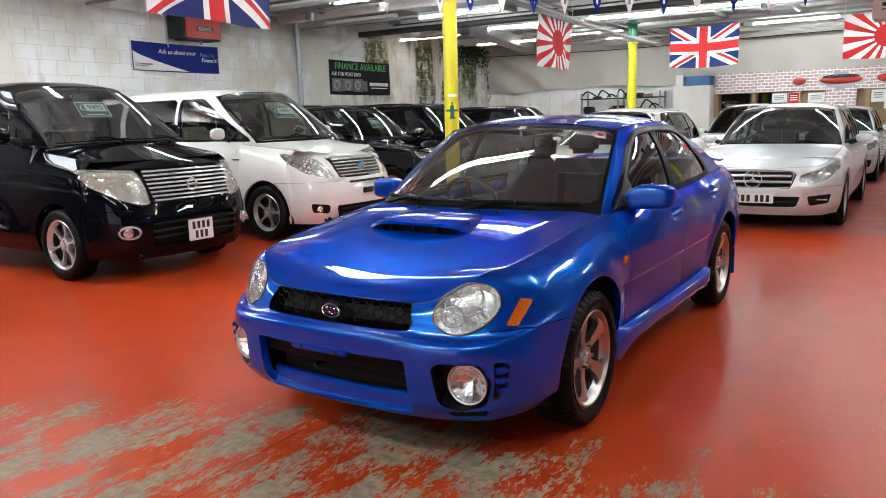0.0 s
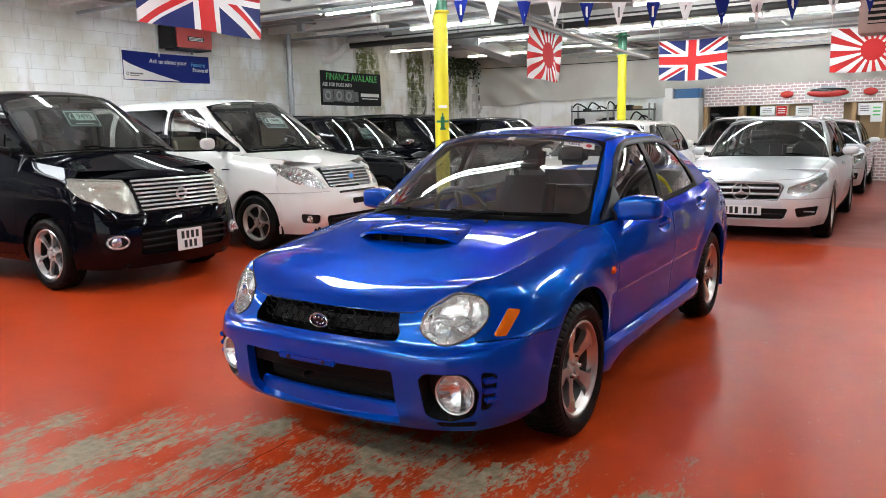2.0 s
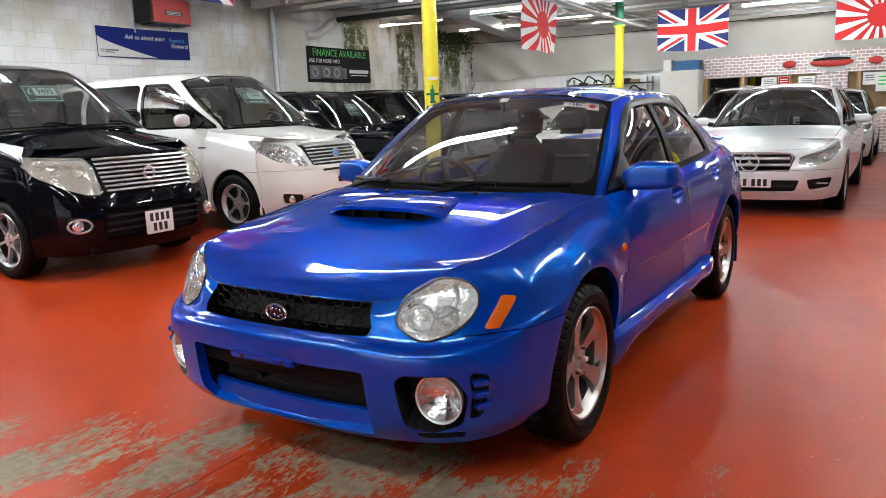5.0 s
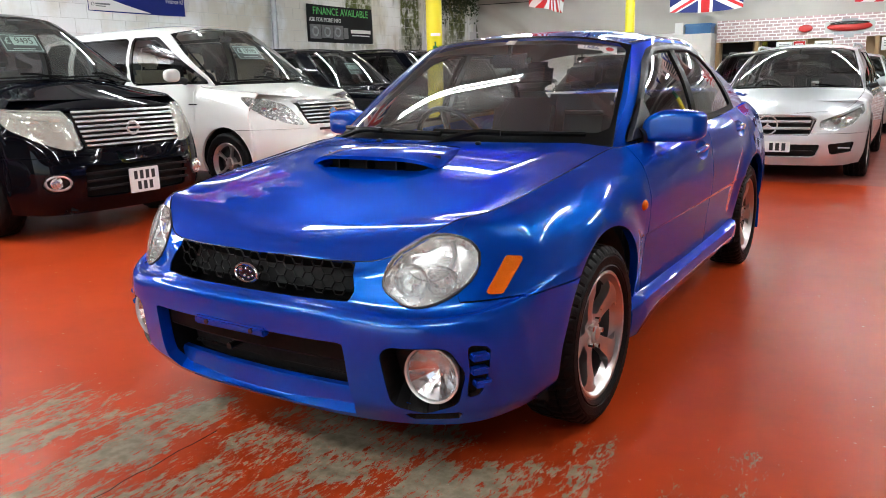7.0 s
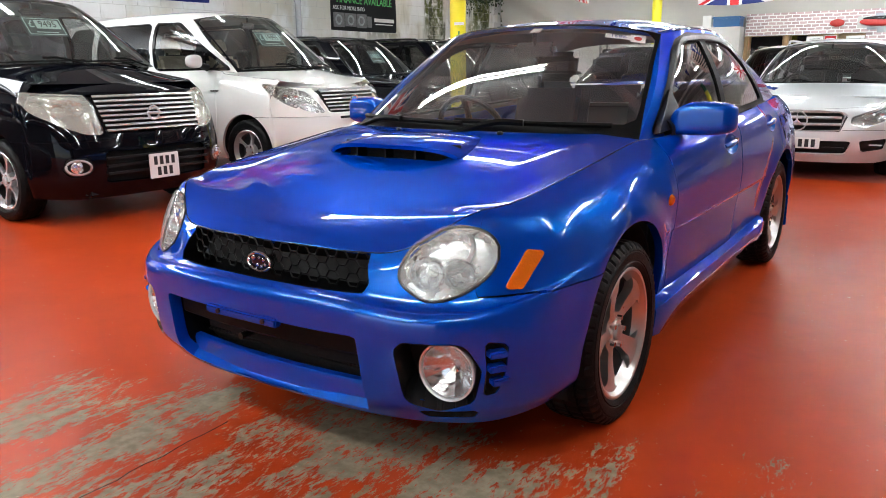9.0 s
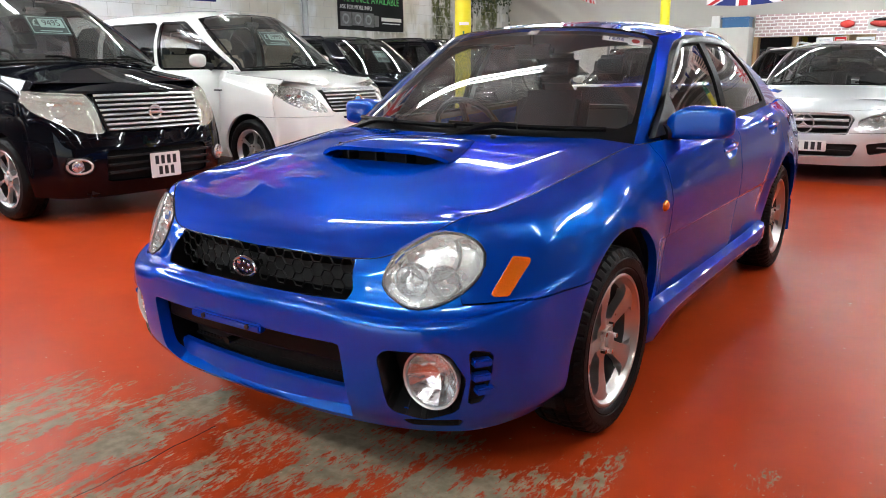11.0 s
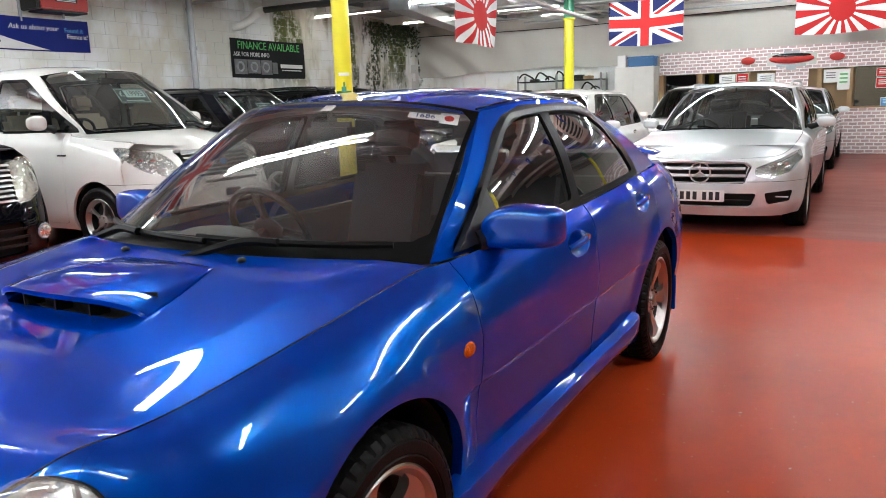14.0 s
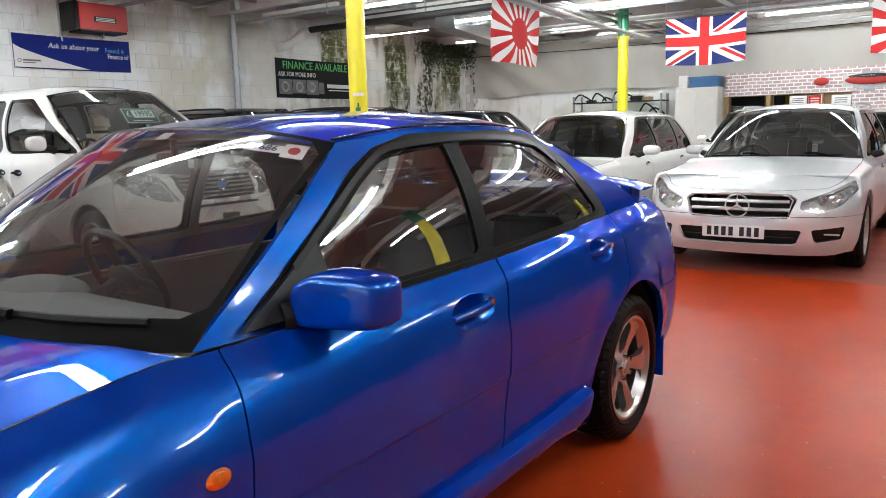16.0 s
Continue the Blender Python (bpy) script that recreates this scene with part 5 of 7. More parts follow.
    for j in range(13):
        q = j / 12
        y = -1.475 + 0.375 * q
        row = []
        for s in np.sin(np.linspace(-math.pi / 2, math.pi / 2, 45)):
            hw = 0.288 * (1 - 0.34 * q ** 1.5)
            prof = (1 - abs(s) ** 3.4) ** 0.75 * (1 - q**2.0) * (1 - 0.10 * (1 - q) ** 6)
            x = hw * s
            yy = y + 0.055 * abs(s) ** 2.5 * (1 - q)
            row.append((x, yy, bz(x, yy) + 0.056 * prof + (0.002 if abs(s) < 0.9999 and q < 1 else -0.010)))
        rows.append(row)
    G = np.array(rows)
    V, F = rim(*grid(G), 0.014)
    sc = put("bonnet_scoop", V, F, BLUE, car, "blue bonnet air scoop with dark slot")
    # near-black strip stands for the shade inside the scoop
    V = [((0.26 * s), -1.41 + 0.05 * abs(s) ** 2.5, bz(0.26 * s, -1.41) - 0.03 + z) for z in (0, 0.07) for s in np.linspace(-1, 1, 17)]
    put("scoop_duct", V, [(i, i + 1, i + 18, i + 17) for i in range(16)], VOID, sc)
    for s in (-0.13, -0.002, 0.13):
        part("scoop_vane", box(s - .003, s + .003, -1.455, -1.40, bz(s, -1.45) - 0.005, bz(s, -1.45) + 0.036), PLASTIC, sc)
    for x in (-.24, .24):
        part("washer_jet", ball((x, -1.055, bz(.24, -1.055) + 0.004), 1, None, .012, .014, .009), PLASTIC, car)
    # cowl, wipers, cabin
    ss = np.linspace(-1, 1, 25)
    c0 = parab(.715, -.845, .895, -1.03, .900, ss, 2.0)
    c1 = parab(.700, -.775, .906, -.985, .905, ss, 2.0)
    V, F = grid(np.stack([c0, c0 * .5 + c1 * .5 + np.array((0, 0, .006)), c1]))
    put("cowl", V, F, RUBBER, car)
    wipers(car, S, 0.024, ((.02, -.64), (.60, -.02)), 0.075, 1.35)
    part("parcel_shelf", box(-.66, .66, 1.22, 1.80, .925, .945, .01), CABIN, car)
    cabin(car, S, -.62, .90, [(-.36, .28, .48), (.36, .28, .48), (-.33, 1.05, .60), (.33, 1.05, .60)], -.36)
    # mirrors with black sail plates
    for sx in (1, -1):
        mirror(car, sx * 0.846, -.512, .975, sx, BLUE, .245, .138, .135, (sx * .745, -.58, .93), True)
        V = np.array([(sx * .724, -.70, .925), (sx * .745, -.42, .935), (sx * .672, -.42, 1.08)])
        N = np.array((sx * .012, 0, .004))
        put("sail_plate", np.vstack([V + N, V - N]), [(0, 1, 2), (5, 4, 3), (0, 3, 4, 1), (1, 4, 5, 2), (2, 5, 3, 0)], PLASTIC, car, smooth=0)
        # skirts under the doors, drip rails, door mouldings
        bm = bmesh.new()
        rings = []
        for y, top, bot, out in ((-.985, .335, .205, .852), (-.93, .345, .205, .868), (-.80, .345, .222, .868), (-.66, .342, .236, .862), (0, .340, .240, .860), (.55, .342, .240, .862), (.70, .350, .236, .868), (.78, .358, .228, .868), (.83, .362, .250, .856)):
            ring = [(.802, top + .006), (out - .022, top - .004), (out - .005, top - .012), (out, top - .026), (out - .004, (top + bot) / 2 - .01), (out - .016, bot + .008), (out - .026, bot), (.790, bot + .004)]
            rings.append([bm.verts.new((sx * x, y, z)) for x, z in ring])
        for r0, r1 in zip(rings, rings[1:]):
            for i in range(7):
                bm.faces.new((r0[i], r0[i + 1], r1[i + 1], r1[i]))
        bm.faces.new(rings[0]), bm.faces.new(rings[-1])
        bm.verts.index_update()
        part("side_skirt", bm, BLUE, car, smooth=40)
        e = crs(S["roof_edge"], np.linspace(0, 4, 21)) + np.array((-.012, 0, .010))
        V, F = sweep(e * np.array((sx, 1, 1)), .004, 6)
        put("roof_drip_rail", V, F, GLOSSBLK, car)
        vis = crs([(.70, -.52, 1.035), (.618, -.14, 1.262), (.602, .05, 1.302), (.602, .45, 1.312), (.612, .80, 1.278), (.672, 1.03, 1.120)], np.linspace(0, 5, 31))
        V = np.vstack([vis + np.array((.004, 0, .009)), vis + np.array((.013, 0, -.010))]) * np.array((sx, 1, 1))
        put("window_visor", V, [(i, i + 1, i + 32, i + 31) for i in range(30)], VISOR, car)
        part("mud_flap", box(sx * .74 - .10, sx * .74 + .10, 1.655, 1.667, .16, .36, .004), BLUE, car)
    # low wing on the boot lid
    bm = bmesh.new()
    rings = []
    for x in np.linspace(-.66, .66, 23):
        a = abs(x) / .66
        y0, z0, th = 2.00 - .10 * a**3, 1.055 - .035 * a**4, .030 * (1 - .5 * a**6)
        rings.append([bm.verts.new((x, y0 - .09, z0)), bm.verts.new((x, y0 - .03, z0 + th * .7)), bm.verts.new((x, y0 + .10, z0 + th * .5)), bm.verts.new((x, y0 + .10, z0 + th * .2)), bm.verts.new((x, y0 - .03, z0 - th * .4))])
    for r0, r1 in zip(rings, rings[1:]):
        for i in range(5):
            bm.faces.new((r0[i], r0[(i + 1) % 5], r1[(i + 1) % 5], r1[i]))
    bm.faces.new(rings[0]), bm.faces.new(rings[-1])
    bm.verts.index_update()
    sp = part("boot_wing", bm, BLUE, car)
    for sx in (-1, 1):
        part("wing_foot", box(sx * .55 - .03, sx * .55 + .03, 1.90, 2.03, .96, 1.055, .012), BLUE, sp)
    for sx in (-1, 1):
        part("tail_lamp", box(sx * .56 - .09, sx * .56 + .09, 2.04, 2.10, .70, .86, .02), REDLENS, car)
    # stickers inside the windscreen
    belt, edge = np.array(S["belt"][0]), np.array(S["roof_edge"][0])

    def ws_point(s, up, lift=0.0):
        b = parab(*belt, *S["ws_base"], np.array([s]))[0]
        t = parab(*edge, *S["roof_mid"][0], np.array([s]))[0]
        return b * (1 - up) + t * up + 4 * up * (1 - up) * (1 - s * s * .6) * np.array((0, -1, .6)) * .03 + np.array((0, lift, -lift * 1.2))

    def sticker(name, s, up, w, h, mat, label):
        p, q, r = ws_point(s, up, .006), ws_point(s + .05, up, .006), ws_point(s, up + .05, .006)
        X = Vector(q - p).normalized()
        Z = Vector(r - p)
        Z = (Z - X * Z.dot(X)).normalized()
        Y = Z.cross(X)
        m = Matrix.Translation(p) @ Matrix((X, Y, Z)).transposed().to_4x4()
        return part(name, box(-w / 2, w / 2, -.001, .001, -h / 2, h / 2), mat, car, label, 0, m)
    st = sticker("stock_sticker", .72, .925, .115, .034, PAPER, "white stock sticker with handwritten number")
    words("sticker_number", "1686", .036, BANNERB, Matrix.Translation((0, -.0018, 0)), st, depth=.0004)
    tx = sticker("inspection_sticker", .855, .925, .064, .062, PAPER, "white inspection sticker with a small red disc")
    part("sticker_middle", rod((0, -.0016, 0), (0, -.0012, 0), .017, None, 20), FLAGR, tx)
    sticker("paper_square", .06, .955, .045, .04, PAPER, "small white paper square")
    sticker("yellow_sticker", -.955, .06, .05, .05, YSTICK, "yellow sticker in the windscreen corner")
    return car, S


saloon, SALOON = blue_saloon()

# ---- the hall ----
X0, X1, Y0, Y1, ZC = -9.7, 7.0, -10.0, 16.5, 3.66


def slab(name, x0, x1, y0, y1, z0, z1, mat, label, cat, bevel=0.0):
    ob = part(name, box(x0, x1, y0, y1, z0, z1, bevel), mat, None, "", 0)
    return tagged(ob, label, cat, "", "structure")


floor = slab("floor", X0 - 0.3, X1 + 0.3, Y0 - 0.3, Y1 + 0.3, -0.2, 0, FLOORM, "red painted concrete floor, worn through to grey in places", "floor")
ground = slab("ground", -60, 60, -60, 60, -0.35, -0.21, STEELGREY, "grey yard outside the doorway", "ground")
# unseen stretch of wall, added dark so the black cars mirror less white
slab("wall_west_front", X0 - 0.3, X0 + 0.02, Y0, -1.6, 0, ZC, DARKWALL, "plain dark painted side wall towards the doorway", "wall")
wall_west = slab("wall_west", X0 - 0.3, X0, -1.6, Y1, 0, ZC, GROUT, "white painted block wall with damp stains and green algae", "wall")
wall_north = slab("wall_north", X0 - 0.3, X1 + 0.3, Y1, Y1 + 0.3, 0, ZC, WALLM, "pale painted back wall behind the dust sheet", "wall")
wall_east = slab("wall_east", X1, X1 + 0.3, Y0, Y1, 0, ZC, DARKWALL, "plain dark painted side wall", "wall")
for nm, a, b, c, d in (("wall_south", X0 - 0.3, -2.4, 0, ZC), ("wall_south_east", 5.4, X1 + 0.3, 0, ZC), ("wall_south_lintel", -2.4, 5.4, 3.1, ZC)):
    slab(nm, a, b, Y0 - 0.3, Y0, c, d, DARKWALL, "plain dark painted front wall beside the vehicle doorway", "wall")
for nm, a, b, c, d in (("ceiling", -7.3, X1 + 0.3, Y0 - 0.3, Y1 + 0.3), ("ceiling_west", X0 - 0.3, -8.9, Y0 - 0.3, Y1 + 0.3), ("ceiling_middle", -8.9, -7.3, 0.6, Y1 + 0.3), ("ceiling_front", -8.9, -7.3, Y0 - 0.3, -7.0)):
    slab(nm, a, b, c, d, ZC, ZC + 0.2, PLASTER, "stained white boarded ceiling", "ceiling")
# added area lamp in an unseen ceiling gap, brightens the west wall
wall_fill = new("west_wall_fill", bpy.data.lights.new("west_wall_fill", "AREA"))
wall_fill.data.shape, wall_fill.data.size, wall_fill.data.size_y = "RECTANGLE", 1.5, 7.4
wall_fill.data.energy, wall_fill.data.color = 620, (0.90, 0.95, 1.0)
wall_fill.matrix_world = Matrix.Translation((-8.1, -3.2, ZC + 0.1))


def beam(name, p, q, w, h, mat, label, cat="beam"):
    """A straight bar of box section, its top along the line from p to q."""
    p, q = Vector(p), Vector(q)
    d = q - p
    m = Matrix.Translation(p) @ Matrix.Rotation(math.atan2(d.y, d.x), 4, "Z")
    ob = part(name, box(0, d.length, -w / 2, w / 2, -h, 0, 0.006), mat, None, "", 0, m)
    return tagged(ob, label, cat, "roof steel")


for y in (-7.6, -5.0, -2.4, 0.2, 2.8, 5.3, 7.6, 10.2, 12.05, 14.9):
    beam("ceiling_beam", (X0, y, ZC), (X1, y, ZC), 0.14, 0.20, WHITESTEEL, "white painted steel beam under the ceiling")
for x in (-8.4, -6.9, -5.4, -2.2, -0.6, 1.0, 2.6, 4.4):
    beam("purlin", (x, Y0, ZC - 0.02), (x, Y1, ZC - 0.02), 0.07, 0.09, STEELGREY, "grey steel purlin under the ceiling boards", "purlin")
for y, x0, x1 in ((8.05, -9.6, -6.4), (5.5, -9.5, -3.7), (13.2, -6.5, 3.0), (3.1, -9.5, -5.0)):
    beam("angle_rail", (x0, y, 3.40), (x1, y, 3.40), 0.05, 0.05, GALV, "thin galvanised steel rail hung from the ceiling", "rail")
beam("ceiling_trunking", (-6.75, 10.9, 3.52), (-8.0, 15.9, 3.52), 0.42, 0.26, GALV, "wide galvanised steel trunking under the ceiling at the damp corner", "trunking")
for x, y in ((-7.2, 8.05), (-5.4, 5.5), (-4.6, 9.65), (-8.6, 5.5), (-6.3, 9.65), (-0.9, 12.6)):
    ob = part("hanger_rod", rod((x, y, 3.3), (x, y, ZC), 0.018), GALV, None)
    tagged(ob, "thin galvanised steel hanger rod from the ceiling", "hanger", "hangers")


def pipe_run(name, pts, r, mat, label, smooth_n=24):
    P = crs(pts, np.linspace(0, len(pts) - 1, smooth_n)) if len(pts) > 2 else np.array(pts, float)
    V, F = sweep(P, r, 12)
    return tagged(put(name, V, F, mat), label, "pipe", "pipes")


pipe_run("black_pipe", [(-9.3, 9.65, 3.36), (3.5, 9.65, 3.33)], 0.062, BLACKPIPE, "black cast iron drain pipe slung under the ceiling")
pipe_run("bend_pipe", [(-9.62, 9.12, 3.02), (-9.50, 9.22, 3.04), (-9.42, 9.42, 3.16), (-9.36, 9.60, 3.32), (-9.22, 9.66, 3.36)], 0.085, UNLIT, "white painted pipe bend at the wall")
pipe_run("conduit", [(-3.95, -9.0, 3.33), (-3.98, 6.3, 3.33), (-4.2, 16.4, 3.36)], 0.040, STEELGREY, "grey steel conduit along the column line")
pipe_run("conduit", [(-3.82, -9.0, 3.38), (-3.86, 6.3, 3.38), (-4.06, 16.4, 3.42)], 0.028, GALV, "grey steel conduit along the column line")
for k, (dx, dz, r) in enumerate(((0, 0, 0.030), (0.07, 0.05, 0.022), (-0.05, 0.06, 0.018))):
    pipe_run("cable", [(-3.92 + dx, 5.9, 3.34 + dz), (-3.62 + dx, 8.0, 3.12 + dz), (-3.30 + dx * 0.6, 10.0, 2.95 + dz * 0.5), (-3.02, 12.2, 2.85 + dz * 0.2)], r, (STEELGREY, CLOTH, GALV)[k], "grey cable slung across the hall below the ceiling")
for k, (y, x0, x1, z, r) in enumerate(((6.9, -9.3, 5.5, 3.50, 0.020), (9.35, -8.0, 6.0, 3.44, 0.016), (11.6, -9.0, 6.0, 3.40, 0.025), (13.6, -6.0, 6.0, 3.36, 0.020), (14.3, -5.0, 6.5, 3.28, 0.030), (15.6, -6.0, 6.8, 3.30, 0.022))):
    pipe_run("conduit", [(x0, y, z), ((x0 + x1) / 2, y + 0.03, z - 0.015), (x1, y, z)], r, (GALV, BLACKPIPE, STEELGREY, GALV, WHITESTEEL, GALV)[k], "thin steel conduit fixed across under the ceiling")
for k, (x, y) in enumerate(((-8.2, 6.9), (-7.0, 11.6), (-6.4, 6.9), (-2.6, 13.6), (-0.8, 11.6), (0.9, 14.3), (2.2, 13.6))):
    ob = part("junction_box", box(x - 0.07, x + 0.07, y - 0.05, y + 0.05, 3.34, 3.50, 0.008), (GALV, PLASTIC, WHITESTEEL)[k % 3], None)
    tagged(ob, "small metal junction box on the ceiling conduit", "junction box", "junction boxes")
pipe_run("downpipe", [(-9.58, 8.0, 0.0), (-9.58, 8.0, ZC)], 0.062, GALV, "galvanised steel downpipe on the block wall")
for z in (2.55, 3.25, 1.6):
    part("pipe_collar", rod((-9.58, 8.0, z - 0.03), (-9.58, 8.0, z + 0.03), 0.072, None, 16), GALV, bpy.data.objects["downpipe"])


def column(x, y, mark=False):
    V, F = lathe([(0, 0.15), (0.03, 0.15), (0.03, 0.105), (0.034, 0.1), (2.96, 0.1), (2.965, 0.125), (3.0, 0.128), (3.005, 0.1)], 28, "z")
    c = put("column", V, F, YELLOWP, None, m=Matrix.Translation((x, y, 0)))
    tagged(c, "round steel column painted yellow with a green head", "column", "columns")
    bm = rod((0, 0, 3.0), (0, 0, ZC), 0.10, None, 20)
    box(-0.13, 0.13, -0.13, 0.13, 3.40, 3.43, 0.004, bm)
    for s in (-1, 1):
        box(-0.012, 0.012, s * 0.10, s * 0.15, 3.02, 3.42, 0.003, bm)
    part("column_head", bm, GREENP, c, "green painted head bracket")
    if mark:
        q = math.atan2(-4.4 - y, 2.1 - x)
        part("paper_label", box(0.1005, 0.102, -0.045, 0.075, 1.70, 1.735), PAPER, c, "white paper label", 0, Matrix.Rotation(q, 4, "Z"))
        bm = bmesh.new()
        for y0, y1, z0, z1 in ((-0.02, 0.035, 1.40, 1.58), (-0.075, 0.09, 1.50, 1.53), (-0.03, 0.05, 1.40, 1.43), (0.0, 0.02, 1.58, 1.63)):
            box(0.101, 0.103, y0, y1, z0, z1, 0, bm)
        part("green_mark", bm, GREENP, c, "green painted mark", 0, Matrix.Rotation(q, 4, "Z"))
    return c


column(-3.58, 4.62, True)
column(-3.77, 12.7)
column(4.3, 4.62)
column(4.3, 12.7)


def tube_light(x, y, z=3.42, length=1.83, lit=True, twin=False, glow=TUBE):
    """A batten fitting with one or two bare tubes below it, along x."""
    t = thing("tube_light", "white fluorescent batten light with a bare lit tube" if lit else "white fluorescent batten light, not lit", "ceiling light", Matrix.Translation((x, y, z)), "tube lights")
    part("batten", box(-length / 2, length / 2, -0.045, 0.045, 0.0, 0.06, 0.006), UNLIT, t)
    for s in ((-0.05, 0.05) if twin else (0,)):
        part("tube", rod((-length / 2 + 0.03, s, -0.030), (length / 2 - 0.03, s, -0.030), 0.019, None, 10), glow if lit else UNLIT, t)
    for sx in (-1, 1):
        part("lamp_holder", box(sx * (length / 2 - 0.015) - 0.015, sx * (length / 2 - 0.015) + 0.015, -0.03, 0.03, -0.055, 0.0, 0.004), UNLIT, t)
        part("hanger_chain", rod((sx * 0.6, 0, 0.06), (sx * 0.6, 0, ZC - z), 0.006, None, 6), GALV, t)
    return t


# (0.4, -4.7), (3.1, -4.5), (0.4, -7.0), (6.0, 2.4): unseen, added to brighten floor and bumper
LAMPS = [(-5.75, 5.85), (-5.75, 8.4), (-1.2, 8.35), (1.9, 8.35), (-5.8, 11.05), (-3.55, 11.1), (-1.45, 11.0), (1.15, 10.85), (-5.0, 13.85), (-0.7, 14.7), (2.2, 14.0),
         (-6.9, 3.2), (-2.3, 3.2), (3.3, 2.3), (-6.9, 0.6), (3.3, -0.3), (-5.6, -0.8), (0.4, -4.7), (-6.0, -4.6), (-2.3, -4.4), (3.1, -4.5), (0.4, -7.0), (-2.3, -7.0), (5.4, 5.8), (6.0, 2.4)]
for x, y in LAMPS:
    tube_light(x, y, twin=y < 4, glow=TWINTUBE if y < 4 else TUBE)
tube_light(-1.75, 0.14, length=2.4, twin=True, glow=TWINTUBE)
tube_light(-8.55, 11.6, glow=DIMTUBE)
tube_light(-7.8, 14.2, glow=DIMTUBE)
tube_light(-7.55, 5.7, lit=False)
tube_light(-7.9, 8.08, lit=False)
tube_light(-1.2, 5.85)
tube_light(2.2, 5.85)


def cloth(w, h, nx, nz, wave, seed):
    """A hanging sheet in x and z with its top edge at z = 0, as flat coordinates and a bent shape."""
    u, v = np.meshgrid(np.linspace(0, w, nx), np.linspace(-h, 0, nz))
    flat = np.stack([u, 0 * u, v], -1)
    V, F = grid(flat)

    def bend(P):
        x, z = P[:, 0], P[:, 2]
        k = -z / h
        y = wave * (np.sin(x / w * 7 + seed) * (0.3 + k) + 0.5 * np.sin(x / w * 15 + 2 * seed + z * 3) * k)
        dz = -0.03 * h * np.sin(np.pi * np.clip(x / w, 0, 1)) * (1 - k * 0.6) + 0.02 * h * np.sin(x / w * 5 + seed) * k
        return np.stack([x, y, z + dz], -1)
    return V, F, bend


def flag(pattern, m, label, w=1.5, h=0.9, wave=0.035, seed=0.0):
    V, F, bend = cloth(w, h, 61, 41, wave, seed)
    VV, FF, MI = [], [], []
    mats = [FLAGW, FLAGR, FLAGB]

    def take(v, f, k):
        base = sum(len(a) for a in VV)
        VV.append(v)
        FF.extend(tuple(i + base for i in q) for q in f)
        MI.extend([k] * len(f))

    if pattern == "cross":
        for fun, k in ((lambda P: np.minimum(np.abs(P[:, 0] - w / 2), np.abs(P[:, 2] + h / 2)) - h * 0.1, 1), (lambda P: np.minimum(np.abs(P[:, 0] - w / 2), np.abs(P[:, 2] + h / 2)) - h * 0.167, 0)):
            take(*clip(V, F, -fun(V)), k)
            V, F = clip(V, F, fun(V))

        def diag(P, off, width):
            x, z = P[:, 0] - w / 2, P[:, 2] + h / 2
            L = math.hypot(w, h)
            d1, d2 = (x * h - z * w) / L, (x * h + z * w) / L
            s1, s2 = np.sign(x), np.sign(x)
            return np.minimum(np.abs(d1 + off * s1 * 1.0), np.abs(d2 - off * s2 * 1.0)) - width
        take(*clip(V, F, -diag(V, h * 0.033, h * 0.033)), 1)
        V, F = clip(V, F, diag(V, h * 0.033, h * 0.033))
        take(*clip(V, F, -diag(V, 0, h * 0.10)), 0)
        V, F = clip(V, F, diag(V, 0, h * 0.10))
        take(V, F, 2)
    else:
        cx, cz = (w * 0.5, -h * 0.5)

        def disc(P):
            return np.hypot(P[:, 0] - cx, P[:, 2] - cz) - h * 0.25
        take(*clip(V, F, -disc(V)), 1)
        V, F = clip(V, F, disc(V))

        def ray(P):
            return np.sin(np.arctan2(P[:, 2] - cz, P[:, 0] - cx) * 16) * np.hypot(P[:, 0] - cx, P[:, 2] - cz) / 16
        # split by rays, sector by sector, to keep the edges straight
        take(*clip(V, F, ray(V)), 1)
        take(*clip(V, F, -ray(V)), 0)
    P = bend(np.vstack(VV))
    fl = put("flag", P, FF, mats, None, m=m)
    fl.data.polygons.foreach_set("material_index", MI[:len(fl.data.polygons)])
    tagged(fl, label, "flag", "flags")
    for x in (0.0, w):
        part("cord", rod((x, 0, -0.005), (x * 1.0, 0, ZC - m.translation.z), 0.004, None, 5), FLAGW, fl)
    return fl


UJ = "red, white and blue cross flag hanging from the ceiling"
SUNF = "white flag with red rays and disc hanging from the ceiling"
flag("cross", Matrix.Translation((-3.7, -0.09, 3.27)) @ Matrix.Rotation(radians(90), 4, "Z"), UJ, seed=0.4)
flag("rays", Matrix.Translation((-3.7, 7.70, 3.17)) @ Matrix.Rotation(radians(90), 4, "Z"), SUNF, 1.42, 0.92, 0.05, 1.2)
flag("cross", Matrix.Translation((-2.95, 12.75, 3.24)) @ Matrix.Rotation(radians(-2), 4, "Z"), UJ, 1.47, 0.86, 0.02, 2.2)
flag("rays", Matrix.Translation((0.44, 13.1, 3.25)), SUNF, 1.5, 0.86, 0.02, 3.1)

